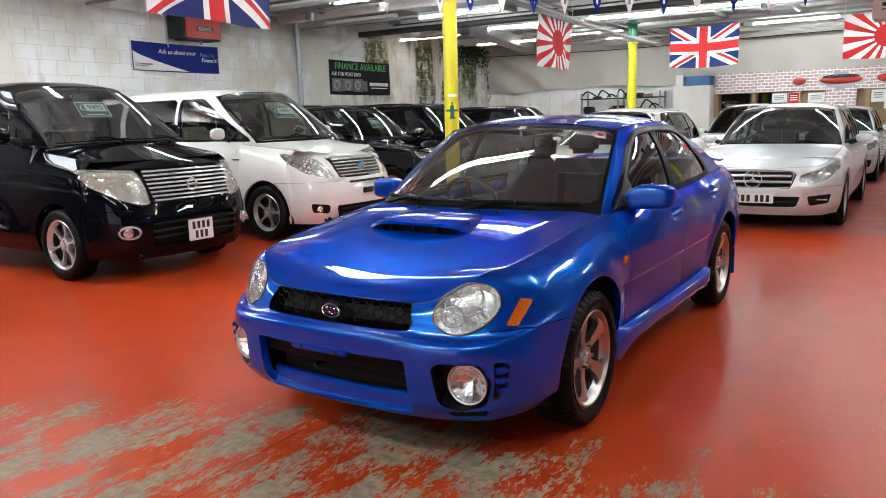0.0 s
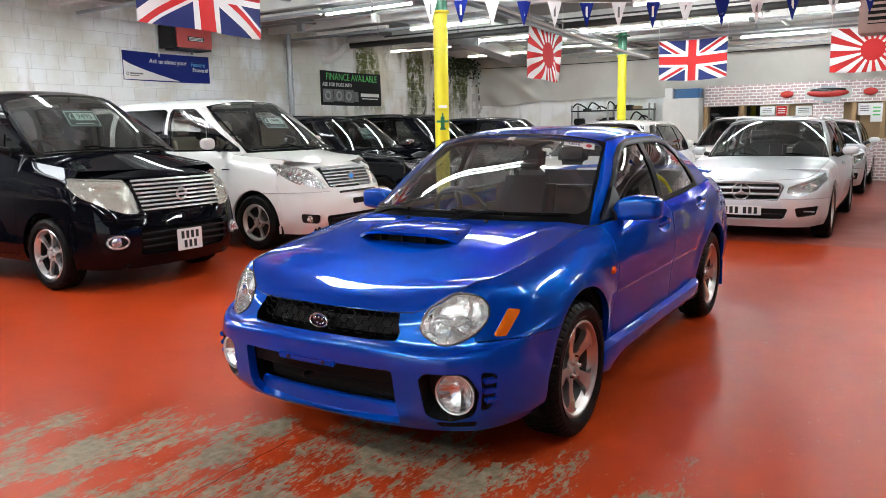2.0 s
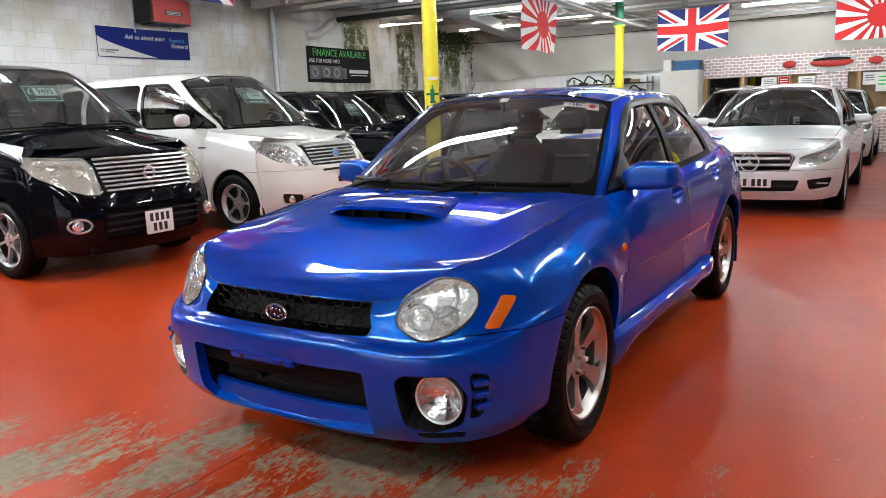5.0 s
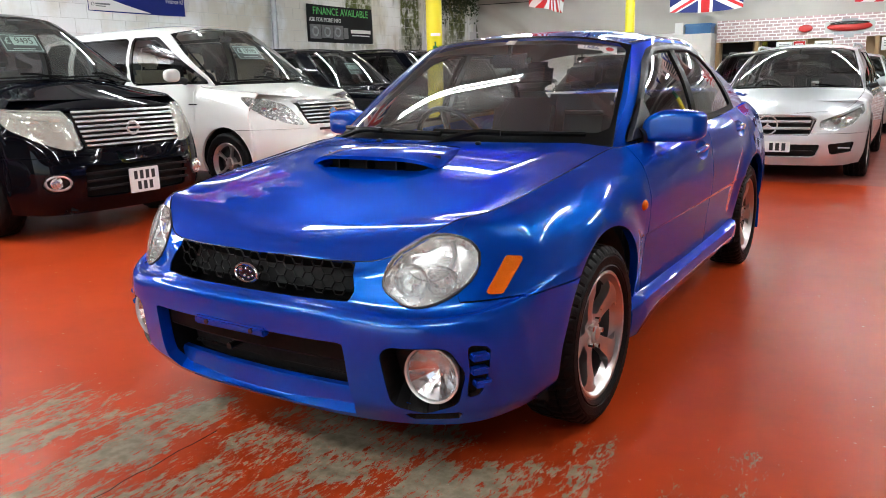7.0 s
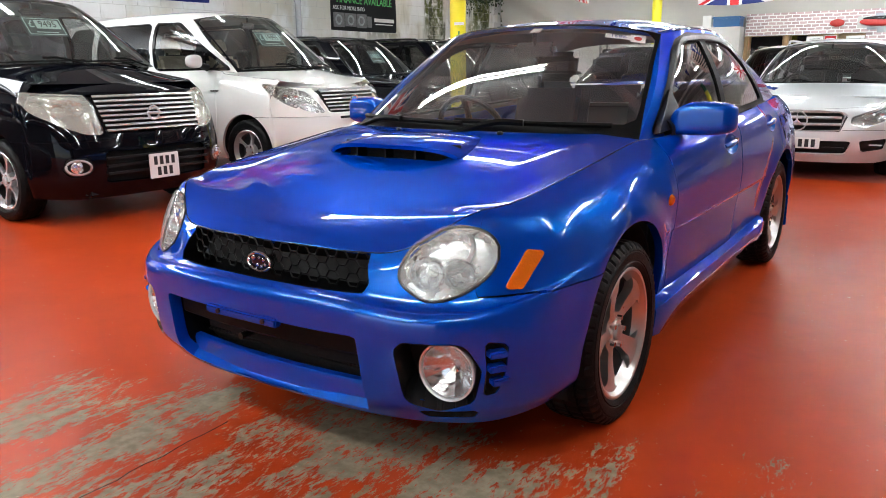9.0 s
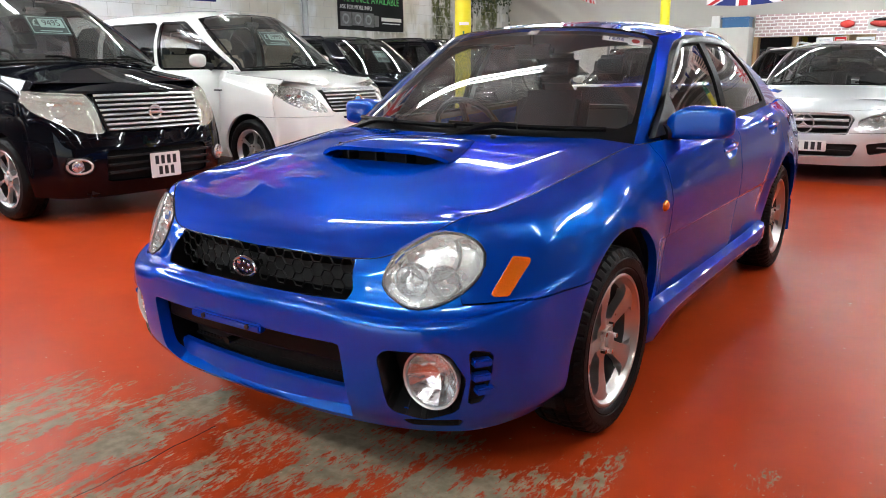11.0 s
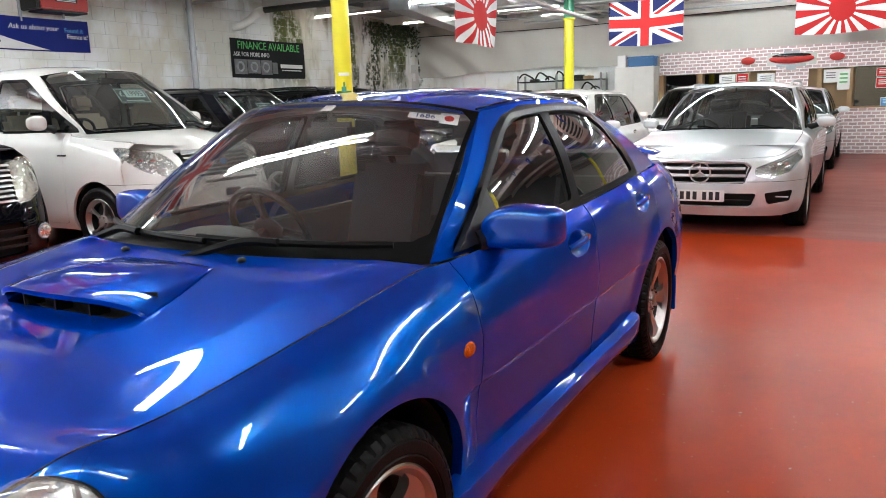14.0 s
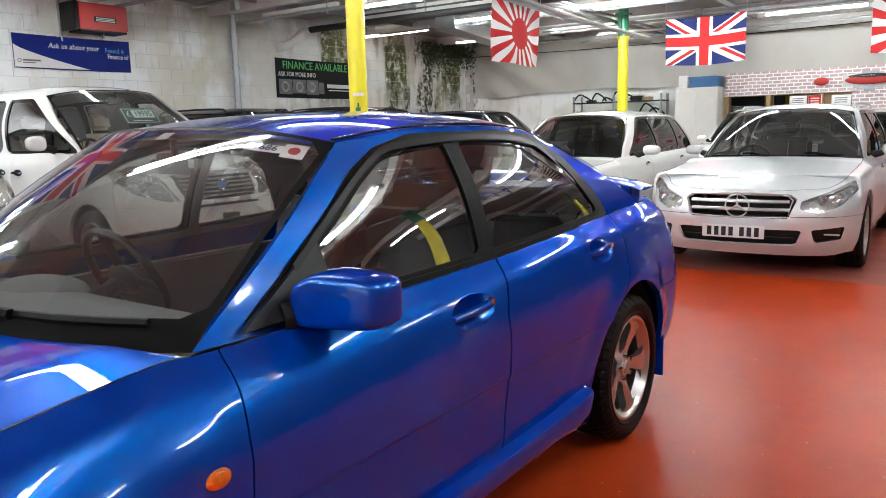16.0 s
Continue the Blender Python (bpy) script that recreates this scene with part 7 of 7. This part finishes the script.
def people_carrier(name, m, W, L, H, body, kind, label, seats_mat, boards=None, wheel_mat=ALLOY):
    """A tall van-like car with a short sloping bonnet."""
    car = thing(name, label, "car", m, "cars along the wall")
    af = -L / 2 + 0.88
    ar = af + 2.95
    yf, yr = -L / 2, L / 2
    if kind == "black":
        hb, zb, zr, sb = 1.05, 1.26, H, 0.19
    else:
        hb, zb, zr, sb = 1.02, 1.20, H, 0.29
    rails = make_rails(W, yf, yr, af, ar, [
        (0.05, 0.10, 0.06, (.20, .20, .22, .24, .24, .30)), (0.01, 0.02, 0.02, (.34, .34, .36, .36, .38, .42)), (0.0, 0.0, 0.0, (.52, .52, .55, .55, .55, .60)),
        (0.0, sb * .12, 0.0, (.66, .67, .72, .72, .75, .80)), (0.01, sb * .32, 0.01, (.80, .82, .88, .92, .95, 1.0)), (0.035, sb * .58, 0.02, (.94 if kind == "black" else .925, .965, 1.03, 1.08, 1.10, 1.12)), (0.105, sb, 0.05, (hb - .03, hb - .015, hb + .055, zb - .01, zb + .0, zb + .0))], 0.50 if kind == "black" else 0.60)
    k = 1.0 if kind == "white" else 0.45
    for i in range(1, 6):
        rails[-1][i] -= np.array((.115 * rails[-1][i][0] * k, 0, 0))
        rails[-2][i] -= np.array((.030 * rails[-2][i][0] * k, 0, .045 * k * (i > 1)))
    rails[-1][6] -= np.array((.045 * k, 0, 0))
    rails[-2][6] -= np.array((.015 * k, 0, .020 * k))
    wy = yf + 1.02
    if kind == "black":
        lampp = [(.49, 1.010), (.70, 1.025), (.83, 1.045), (.868, .96), (.81, .86), (.71, .775), (.58, .715), (.445, .705)]
        cuts = {"lamp": (lampp, 0.0, yf + .62), "grille": ([(-1, 1.008), (.475, 1.006), (.428, .715), (-1, .70)], .004, yf + .5),
                "low": ([(-1, .56), (.46, .56), (.46, .34), (-1, .32)], .012, yf + .5), "fog": ([(.60, .52), (.72, .52), (.74, .44), (.70, .40), (.60, .41), (.57, .46)], .012, yf + .6)}
    else:
        lampp = [(-1.311, .738), (-1.213, .742), (-1.068, .776), (-.954, .806), (-.869, .848), (-.79, .895), (-.732, .941), (-.677, .995), (-.645, 1.045), (-.74, 1.040), (-.83, 1.020), (-.95, .998), (-1.087, .962), (-1.159, .915), (-1.234, .832)]
        cuts = {"lamp": (lampp, 0.0, yf + .95, True), "grille": ([(-1, 1.002), (.42, .985), (.445, .88), (.40, .745), (-1, .73)], .004, yf + .5),
                "low": ([(-1, .42), (.50, .40), (.44, .27), (-1, .26)], .012, yf + .5), "fog": ([(.60, .42), (.76, .44), (.74, .35), (.60, .33)], .010, yf + .6)}
    zt = H - 0.13
    S = dict(paint=body, rails=rails, nu=7, nv=5, arch=(af, ar, .345, .385), cuts=cuts,
             doors=[([(af + .47, .30), (af + 1.42, .30), (af + 1.42, 1.5), (af + .52, 1.5), (af + .44, .9)], 0, af + 1.28, 1.0), ([(af + 1.43, .30), (af + 2.45, .30), (af + 2.56, .75), (af + 2.58, 1.5), (af + 1.43, 1.5)], 0, af + 1.62, 1.0)],
             bumper=lambda V: np.minimum(af - V[:, 1], (0.66 if kind == "black" else 0.70) + np.clip((0.40 - np.abs(V[:, 0])) * 6, 0, .35) - V[:, 2]),
             rear_bumper=(ar, .62), hood_crown=2.2 if kind == "black" else 2.0, u_corner=3.4, u_cowl=7.9,
             bonnet_mid=[(0, yf + sb, hb - .03), (0, yf + sb + .035, hb - .010), (0, yf + sb + .14, hb + .038), (0, yf + .58, hb + (.118 if kind == "black" else .098)), (0, wy - .10, zb + .005)],
             belt=[(W / 2 - .125, wy + .06, zb - .03), (W / 2 - .105, wy + .75, zb - .03), (W / 2 - .10, wy + 1.6, zb - .03), (W / 2 - .105, wy + 2.7, zb - .03), (W / 2 - .13, yr - .10, zb - .03)],
             roof_edge=[(W / 2 - .27, wy + .90, zt), (W / 2 - .235, wy + 1.30, zt + .035), (W / 2 - .22, wy + 1.9, zt + .045), (W / 2 - .225, wy + 2.8, zt + .03), (W / 2 - .25, yr - .42, zt - .02)],
             roof_mid=[(wy + .70, H - .07), (wy + 1.15, H - .01), (wy + 1.9, H), (wy + 2.8, H - .01), (yr - .36, H - .05)],
             ws_base=(wy - (.12 if kind == "black" else .20), zb - .02), rw_base=(yr - .04, zb), glass=GLASS, ws_bulge=0.05,
             windows=[("quarter_window", [(wy + .22, zb + .02), (wy + .60, zb + .02), (wy + .60, zb + .20)], .012, TINT),
                      ("front_door_window", [(wy + .70, zb + .02), (wy + 1.42, zb + .02), (wy + 1.44, zt - .05), (wy + 1.10, zt - .06), (wy + .72, zb + .30)], .02, SIDEGLASS if kind == "white" else TINT),
                      ("sliding_door_window", [(wy + 1.56, zb + .02), (wy + 2.60, zb + .03), (wy + 2.55, zt - .04), (wy + 1.56, zt - .04)], .02, DARKGLASS),
                      ("rear_side_window", [(wy + 2.75, zb + .03), (yr - .36, zb + .05), (yr - .62, zt - .06), (wy + 2.72, zt - .05)], .02, DARKGLASS)],
             dlo=[(wy + .16, zb), (wy + 1.46, zb), (wy + 1.48, zt - .03), (wy + 1.07, zt - .035), (wy + .58, zb + .24)], frame=GLOSSBLK, bow=.05, under=(yf + .15, yr - .2, W / 2 - .30), liner=W / 2 - .06, under_top=.62, handle=CHROME if kind == "white" else body, rear_glass=DARKGLASS, crown=3.2)
    cut = shell(car, S)
    set_wheels(car, W / 2 - .115, af, ar, .335, wheel_meshes(.335, .235 if kind == "black" else .225, .215, 6 if kind == "black" else 5, wheel_mat, "twin", seg=72, back=DISC))
    lamp_set(car, cut, "lamp", .07, .004, ((.0, -.02, .062), (-.15, .0, .055)) if kind == "black" else ((.02, -.02, .05), (-.09, -.03, .05)), dish=LAMPCHROME if kind == "black" else LAMPGREY, cover=OLDLENS if kind == "black" else CLEARLENS)
    if kind == "black":
        g = slats(car, "grille", -.465, .465, .735, .998, 8, yf + .030, .10, BRIGHTBAR, .0095, VOID, .04, .10)
        V, F = sweep([(0.052 * math.cos(t), yf + .058, .855 + .052 * math.sin(t)) for t in np.linspace(0, 2 * math.pi, 24, endpoint=False)], .011, 8, True)
        put("badge", V, F, BRIGHTBAR, g, "plain chrome ring badge")
        part("badge_bar", rod((-.062, yf + .050, .855), (.062, yf + .050, .855), .012), BRIGHTBAR, g)
    else:
        g = slats(car, "grille", -.43, .43, .765, .955, 6, yf + .075, .12, BRIGHTBAR, .0085, PLASTIC, .03, .10)
        part("grille_cap", box(-.42, .42, yf + .225, yf + .265, .965, .992, .01), BRIGHTBAR, g)
        V, F = sweep([(0.058 * math.cos(t), yf + .105, .862 + .045 * math.sin(t)) for t in np.linspace(0, 2 * math.pi, 24, endpoint=False)], .009, 8, True)
        put("badge", V, F, CHROME, g, "plain chrome oval badge")
        part("badge_field", ball((0, yf + .112, .862), 1, None, .05, .006, .038), CYAN, g)
    V, F = both(*cut["low"])
    lo = put("lower_grille", V + np.array((0, .06, 0)), F, VOID, car)
    bars = bmesh.new()
    for z in ((.40, .46, .52) if kind == "black" else (.31, .37)):
        box(-.48, .48, yf + .02, yf + .05, z - .010, z + .010, .004, bars)
    part("lower_bars", bars, PLASTIC, lo)
    V, F = cut["fog"]
    N = normals(V, F)
    for fl in (False, True):
        v, f = rim(V - N * .012, F, .02)
        o = put("fog_lamp", *(flipx(v, f) if fl else (v, f)), PLASTIC, car)
        c = V.mean(0)
        sx = -1 if fl else 1
        part("fog_lens", ball((sx * c[0], c[1] - .004, c[2]), 1, None, .062, .012, .046), LAMPGREY, o)
        if kind == "black":
            V3, F3 = sweep([(sx * (c[0] + .075 * math.cos(t)), c[1] - .012 + .05 * math.cos(t), c[2] + .055 * math.sin(t)) for t in np.linspace(0, 2 * math.pi, 24, endpoint=False)], .010, 6, True)
            put("fog_ring", V3, F3, BRIGHTBAR, o)
        mirror(car, sx * (W / 2 + .08), wy + .50, zb + .09, sx, body, .18, .150, .115, (sx * (W / 2 - .06), wy + .50, zb + .02))
    wipers(car, S, .02, ((-.72, -.02), (-.05, .64)))
    cabin(car, S, wy + .42, zb - .02, [(-.38, wy + 1.30, .52), (.38, wy + 1.30, .52), (-.38, wy + 2.25, .52), (.38, wy + 2.25, .52)], -.38, seats_mat, CABIN, .62, W / 2 - .16, yr - .45)
    if kind == "black":
        plate(car, 0.0, yf - .012, .425, .285, .203, PLATEW, (4, 3), 2)
    else:
        for sx in (-1, 1):
            part("fender_badge", box(sx * (W / 2 - .012) - .012, sx * (W / 2 - .012) + .012, af + .40, af + .52, .965, .98, .002), PLASTIC, car, "plain dark lettering bar")
        part("plate_bracket", box(-.10, .10, yf - .012, yf + .01, .53, .60, .008), PLASTIC, car)
        # near-black strip, the slot's shade painted on without a recess
        part("bumper_slot", box(-.34, .34, yf - .004, yf + .02, .675, .70, .004), VOID, car)
    if boards:
        price_board(car, S, *boards)
    return car, S


def at(x, y, turn=0.0):
    return pose(x, y, 0, 0, 0, turn)


people_carrier("people_carrier", at(-6.21, 0.35, 90), 1.80, 4.84, 1.91, BLACKP, "black", "tall black people carrier with chrome slatted grille and white number plate", CABIN, (-.02, .62, "£9495", .36, .22), BRIGHTBAR)
people_carrier("people_carrier", at(-6.20, 2.95, 90), 1.83, 4.84, 1.89, WHITEP, "white", "tall pearl white people carrier with beige seats and chrome grille", BEIGE, (.10, .60, "£19995", .40, .22), ALLOY)


def road_car(name, m, label, body, W=1.85, L=4.8, H=1.48, WB=2.87, hood=.86, nose=.66, wsb=1.52, kind="estate", board=None, wheel=ALLOY, style="twin", dark=TINT, front="plain", rails_on=True, group="parked cars", back_y=None, belt_z=.96, clear=.18, detail=5):
    """An estate, hatchback or off-roader with a bonnet of ordinary length."""
    car = thing(name, label, "car", m, group)
    yf, yr = -L / 2, L / 2
    af = yf + .86
    ar = af + WB
    zb = belt_z
    up = clear - .18
    rails = make_rails(W, yf, yr, af, ar, [
        (0.06, 0.09, 0.06, (.18 + up, .18 + up, .20 + up, .20 + up, .22 + up, .28 + up)), (0.02, 0.02, 0.02, (.30 + up, .30 + up, .31 + up, .31 + up, .33 + up, .38 + up)), (0.005, 0.0, 0.0, (.44 + up, .44 + up, .46 + up, .46 + up, .48 + up, .50 + up)),
        (0.0, 0.01, 0.0, (.54 + up, .56 + up, .62 + up, .60 + up, .62 + up, .66 + up)), (0.008, 0.05, 0.01, (nose - .02, nose + .01, .73 + up, .74 + up, .78 + up, .82 + up)), (0.035, 0.09, 0.03, (nose + .04, nose + .08, hood - .03, zb - .09, zb - .07, zb - .05)), (0.12, 0.135, 0.06, (nose + .073, nose + .108, hood - .008, zb - .01, zb + .01, zb + .02))], .50, .28)
    wy = yf + wsb
    zt = H - .105
    rear = yr if back_y is None else back_y
    lampp = {"ringed": [(.50, .645), (.70, .725), (.85, .805), (.875, .735), (.80, .62), (.64, .555), (.50, .585)], "plain": [(.48, nose + .03), (.70, nose + .09), (.86, nose + .13), (.84, nose + .02), (.70, nose - .09), (.52, nose - .07)]}[front if front == "ringed" else "plain"]
    gp = [(-1, .700), (.40, .695), (.45, .66), (.40, .515), (-1, .505)] if front == "ringed" else [(-1, nose + .03), (.40, nose + .02), (.36, nose - .12), (-1, nose - .13)]
    lo = [(-1, .395), (.50, .395), (.46, .285), (-1, .275)] if front == "ringed" else [(-1, .40 + up), (.50, .40 + up), (.44, .27 + up), (-1, .26 + up)]
    fg = [(.60, .40), (.80, .42), (.78, .34), (.62, .315)] if front == "ringed" else [(.60, .42 + up), (.76, .43 + up), (.74, .33 + up), (.62, .32 + up)]
    S = dict(paint=body, rails=rails, nu=detail + 1, nv=detail, arch=(af, ar, .33 + up * .6, .372 + up * .3),
             cuts={"lamp": (lampp, .004, yf + .72), "grille": (gp, .01, yf + .5), "low": (lo, .012, yf + .5), "fog": (fg, .012, yf + .6)},
             doors=[([(af + .45, .28 + up), (af + 1.40, .28 + up), (af + 1.36, 1.3), (af + .50, 1.3), (af + .42, .8)], 0, af + 1.25, zb - .12), ([(af + 1.41, .28 + up), (ar - .40, .28 + up), (ar - .28, .52 + up), (ar - .02, .75), (ar - .02, 1.3), (af + 1.37, 1.3)], 0, ar - .16, zb - .10)],
             bumper=lambda V: np.minimum(af - V[:, 1], .52 + up + np.clip((.42 - np.abs(V[:, 0])) * 6, 0, .5) - V[:, 2]),
             rear_bumper=(ar, .58 + up), hood_crown=2.8, u_corner=3.3, u_cowl=8.0,
             bonnet_mid=[(0, yf + .135, nose + .073), (0, yf + .18, nose + .100), (0, yf + .40, hood - .045), (0, yf + .80, hood + .020), (0, wy - .10, zb + .005)],
             belt=[(W / 2 - .15, wy + .10, zb - .03), (W / 2 - .115, wy + .75, zb - .03), (W / 2 - .11, wy + 1.5, zb - .025), (W / 2 - .115, wy + 2.3, zb - .02), (W / 2 - .17, rear - .10, zb - .01)],
             roof_edge=[(W / 2 - .33, wy + .72, zt), (W / 2 - .305, wy + 1.05, zt + .03), (W / 2 - .295, wy + 1.6, zt + .04), (W / 2 - .30, wy + 2.3, zt + .025), (W / 2 - .33, rear - .52, zt - .03)],
             roof_mid=[(wy + .56, H - .055), (wy + 1.0, H - .005), (wy + 1.6, H), (wy + 2.3, H - .01), (rear - .48, H - .06)],
             ws_base=(wy - .10, zb - .03), rw_base=(rear - .03, zb + .02), glass=GLASS if front == "ringed" else TINT, ws_bulge=.035,
             windows=[("front_door_window", [(wy + .40, zb + .01), (wy + 1.28, zb + .02), (wy + 1.22, zt - .015), (wy + .96, zt - .02)], .014, dark),
                      ("rear_door_window", [(wy + 1.38, zb + .02), (wy + 2.10, zb + .03), (wy + 2.05, zt - .015), (wy + 1.32, zt - .012)], .014, dark),
                      ("load_window", [(wy + 2.22, zb + .04), (rear - .38, zb + .07), (rear - .66, zt - .05), (wy + 2.16, zt - .02)], .014, DARKGLASS)],
             dlo=[(wy + .34, zb - .005), (rear - .32, zb + .03), (rear - .62, zt - .03), (wy + 2.1, zt + .005), (wy + 1.2, zt + .01), (wy + .92, zt)], frame=GLOSSBLK, bow=.03, under=(yf + .30, yr - .2, W / 2 - .30), liner=W / 2 - .06, handle=body, rear_glass=DARKGLASS, clear=clear, crown=2.8)
    cut = shell(car, S)
    wr = .33 + up * .5
    set_wheels(car, W / 2 - .115, af, ar, wr, wheel_meshes(wr, .225, .225, 5, wheel, style))
    lamp_set(car, cut, "lamp", .06, .004, ((.04, -.02, .045), (-.09, -.01, .045)), dish=LAMPCHROME)
    if front == "ringed":
        g = slats(car, "grille", -.41, .41, .572, .642, 2, yf + .045, .14, BRIGHTBAR, .014, VOID)
        V, F = sweep([(x, yf + .035 + .14 * x * x, z) for x, z in [(-.40, .70), (-.2, .712), (0, .715), (.2, .712), (.40, .70), (.44, .66), (.40, .515), (.2, .505), (0, .503), (-.2, .505), (-.40, .515), (-.44, .66)]], .009, 6, True)
        put("grille_surround", V, F, BRIGHTBAR, g)
        V, F = sweep([(.098 * math.cos(t), yf + .015, .607 + .098 * math.sin(t)) for t in np.linspace(0, 2 * math.pi, 32, endpoint=False)], .0075, 8, True)
        em = put("badge", V, F, BRIGHTBAR, g, "plain chrome ring badge")
        bm = bmesh.new()
        for t in (90, 210, 330):
            rod((0, yf + .015, .607), (.09 * math.cos(radians(t)), yf + .018, .607 + .09 * math.sin(radians(t))), .012, bm, 6, .004)
        part("badge_arms", bm, BRIGHTBAR, em)
        plate(car, -.02, yf - .014, .385, .52, .111, PLATEW)
    elif front == "dark":
        slats(car, "grille", -.37, .37, nose - .10, nose + .0, 3, yf + .05, .14, CHROME, .010, VOID)
    else:
        g = slats(car, "grille", -.37, .37, nose - .10, nose + .0, 3, yf + .05, .14, CHROME, .008, VOID)
        part("badge", ball((0, yf + .04, nose - .05), 1, None, .055, .012, .035), CHROME, g, "plain chrome oval badge")
    V, F = both(*cut["low"])
    lo = put("lower_grille", V + np.array((0, .05, 0)), F, VOID, car)
    part("lower_bar", box(-.46, .46, yf + .03, yf + .05, .335 + up, .347 + up, .003), PLASTIC, lo)
    V, F = cut["fog"]
    N = normals(V, F)
    for fl in (False, True):
        v, f = rim(V, F, .03)
        v2 = np.vstack([v, V - N * .028])
        f2 = f[len(F):] + [tuple(i + len(v) for i in q) for q in F]
        o = put("bumper_vent", *(flipx(v2, f2) if fl else (v2, f2)), PLASTIC, car)
        c = V.mean(0)
        sx = -1 if fl else 1
        if front == "ringed":
            part("vent_bar", box(sx * c[0] - .08, sx * c[0] + .08, c[1] - .005, c[1] + .012, c[2] - .008, c[2] + .006, .004, None, None), BRIGHTBAR, o)
        else:
            part("fog_lens", ball((sx * c[0], c[1] - .004, c[2]), 1, None, .04, .015, .036), LAMPCHROME, o)
        mirror(car, sx * (W / 2 + .065), wy + .50, zb + .055, sx, body if front != "dark" else CHROME, .20, .120, .12, (sx * (W / 2 - .10), wy + .48, zb - .01))
        if rails_on:
            e = crs(S["roof_edge"], np.linspace(.7, 3.6, 15)) + np.array((-.05, 0, .055))
            e[0][2] -= .04
            e[-1][2] -= .04
            V2, F2 = sweep(e * np.array((sx, 1, 1)), .014, 8)
            put("roof_rail", V2, F2, GALV if front == "ringed" else PLASTIC, car)
    wipers(car, S, .02, ((-.66, .0), (-.06, .60)))
    cabin(car, S, wy + .40, zb - .04, [(-.38, wy + 1.28, .50), (.38, wy + 1.28, .50), (-.36, wy + 2.1, .6), (.36, wy + 2.1, .6)], -.38, FABRIC, CABIN, .34, W / 2 - .2, rear - .5)
    if board:
        price_board(car, S, *board)
    return car, S


# silver estate with its nose towards the blue car
road_car("estate_car", at(0.32, 5.06 + 2.45), "silver estate car with slatted grille and white number plate", SILVERP, 1.854, 4.90, 1.50, 2.874, .865, .645, 1.56, front="ringed", detail=8)
road_car("estate_car", at(-2.12, 7.35), "white estate car with dark glass standing beside the silver one", WHITEP, 1.82, 4.55, 1.50, 2.70, .88, .68, 1.45, rails_on=False)
road_car("estate_car", at(-1.25, 13.0), "white car with black roof rails farther back in the hall", WHITEP, 1.80, 4.3, 1.56, 2.60, .92, .72, 1.40)
road_car("hatchback", at(0.38, 13.75), "silver hatchback with a price board in its windscreen near the partition", SILVERP, 1.74, 4.42, 1.47, 2.62, .88, .68, 1.36, rails_on=False, board=(.10, .55, "£10895", .40, .20), style="plain")
road_car("off_roader", at(-6.15, 5.62, 90), "black off-road car with roof rails and chrome mirrors", BLACKP, 1.85, 4.55, 1.68, 2.62, 1.02, .84, 1.50, front="dark", belt_z=1.12, clear=.24, board=(.05, .55, "", .30, .22), group="cars along the wall")
road_car("off_roader", at(-6.25, 8.25, 90), "black off-road car with roof rails parked along the wall", BLACKP, 1.85, 4.6, 1.72, 2.62, 1.04, .86, 1.48, front="dark", belt_z=1.14, clear=.24, board=(.05, .55, "", .30, .22), group="cars along the wall")
road_car("estate_car", at(-5.75, 10.95, 90), "dark blue car parked along the wall", NAVYP, 1.80, 4.5, 1.66, 2.62, .98, .78, 1.42, rails_on=False, belt_z=1.05, group="cars along the wall")
road_car("saloon_car", at(-6.28, -2.35, 90), "bronze car of which the front bumper corner shows", BRONZEP, 1.80, 4.5, 1.50, 2.62, .88, .66, 1.42, rails_on=False, group="cars along the wall")

# ---- single blocks of the west wall ----
BL, BH = 0.45, 0.225
proto = box(-0.004, 0.0045, 0.003, BL - 0.003, 0.003, BH - 0.003, 0.002, None, None, 1)
bmesh.ops.recalc_face_normals(proto, faces=proto.faces)
me = bpy.data.meshes.new("block")
proto.to_mesh(me)
proto.free()
me.materials.append(WALLM)
blocks, rest = [], bmesh.new()
for r in range(16):
    for k in range(60):
        yb = Y0 + k * BL + (BL / 2 if r % 2 else 0)
        if yb + BL > Y1 or yb < -1.6:
            continue
        near = 1.0 < yb < 12.6 and r * BH > 1.0
        blocks.append((near, yb, r * BH))
for near, yb, zb in blocks:
    if near:
        ob = new("block", me)
        ob.parent, ob.location = wall_west, (X0, yb, zb)
    else:
        box(X0 - 0.004, X0 + 0.0045, yb + 0.003, yb + BL - 0.003, zb + 0.003, min(zb + BH - 0.003, ZC), 0, rest)
ob = part("blocks_beyond", rest, WALLM, wall_west, "", 0)
tagged(ob, kind="stuff")
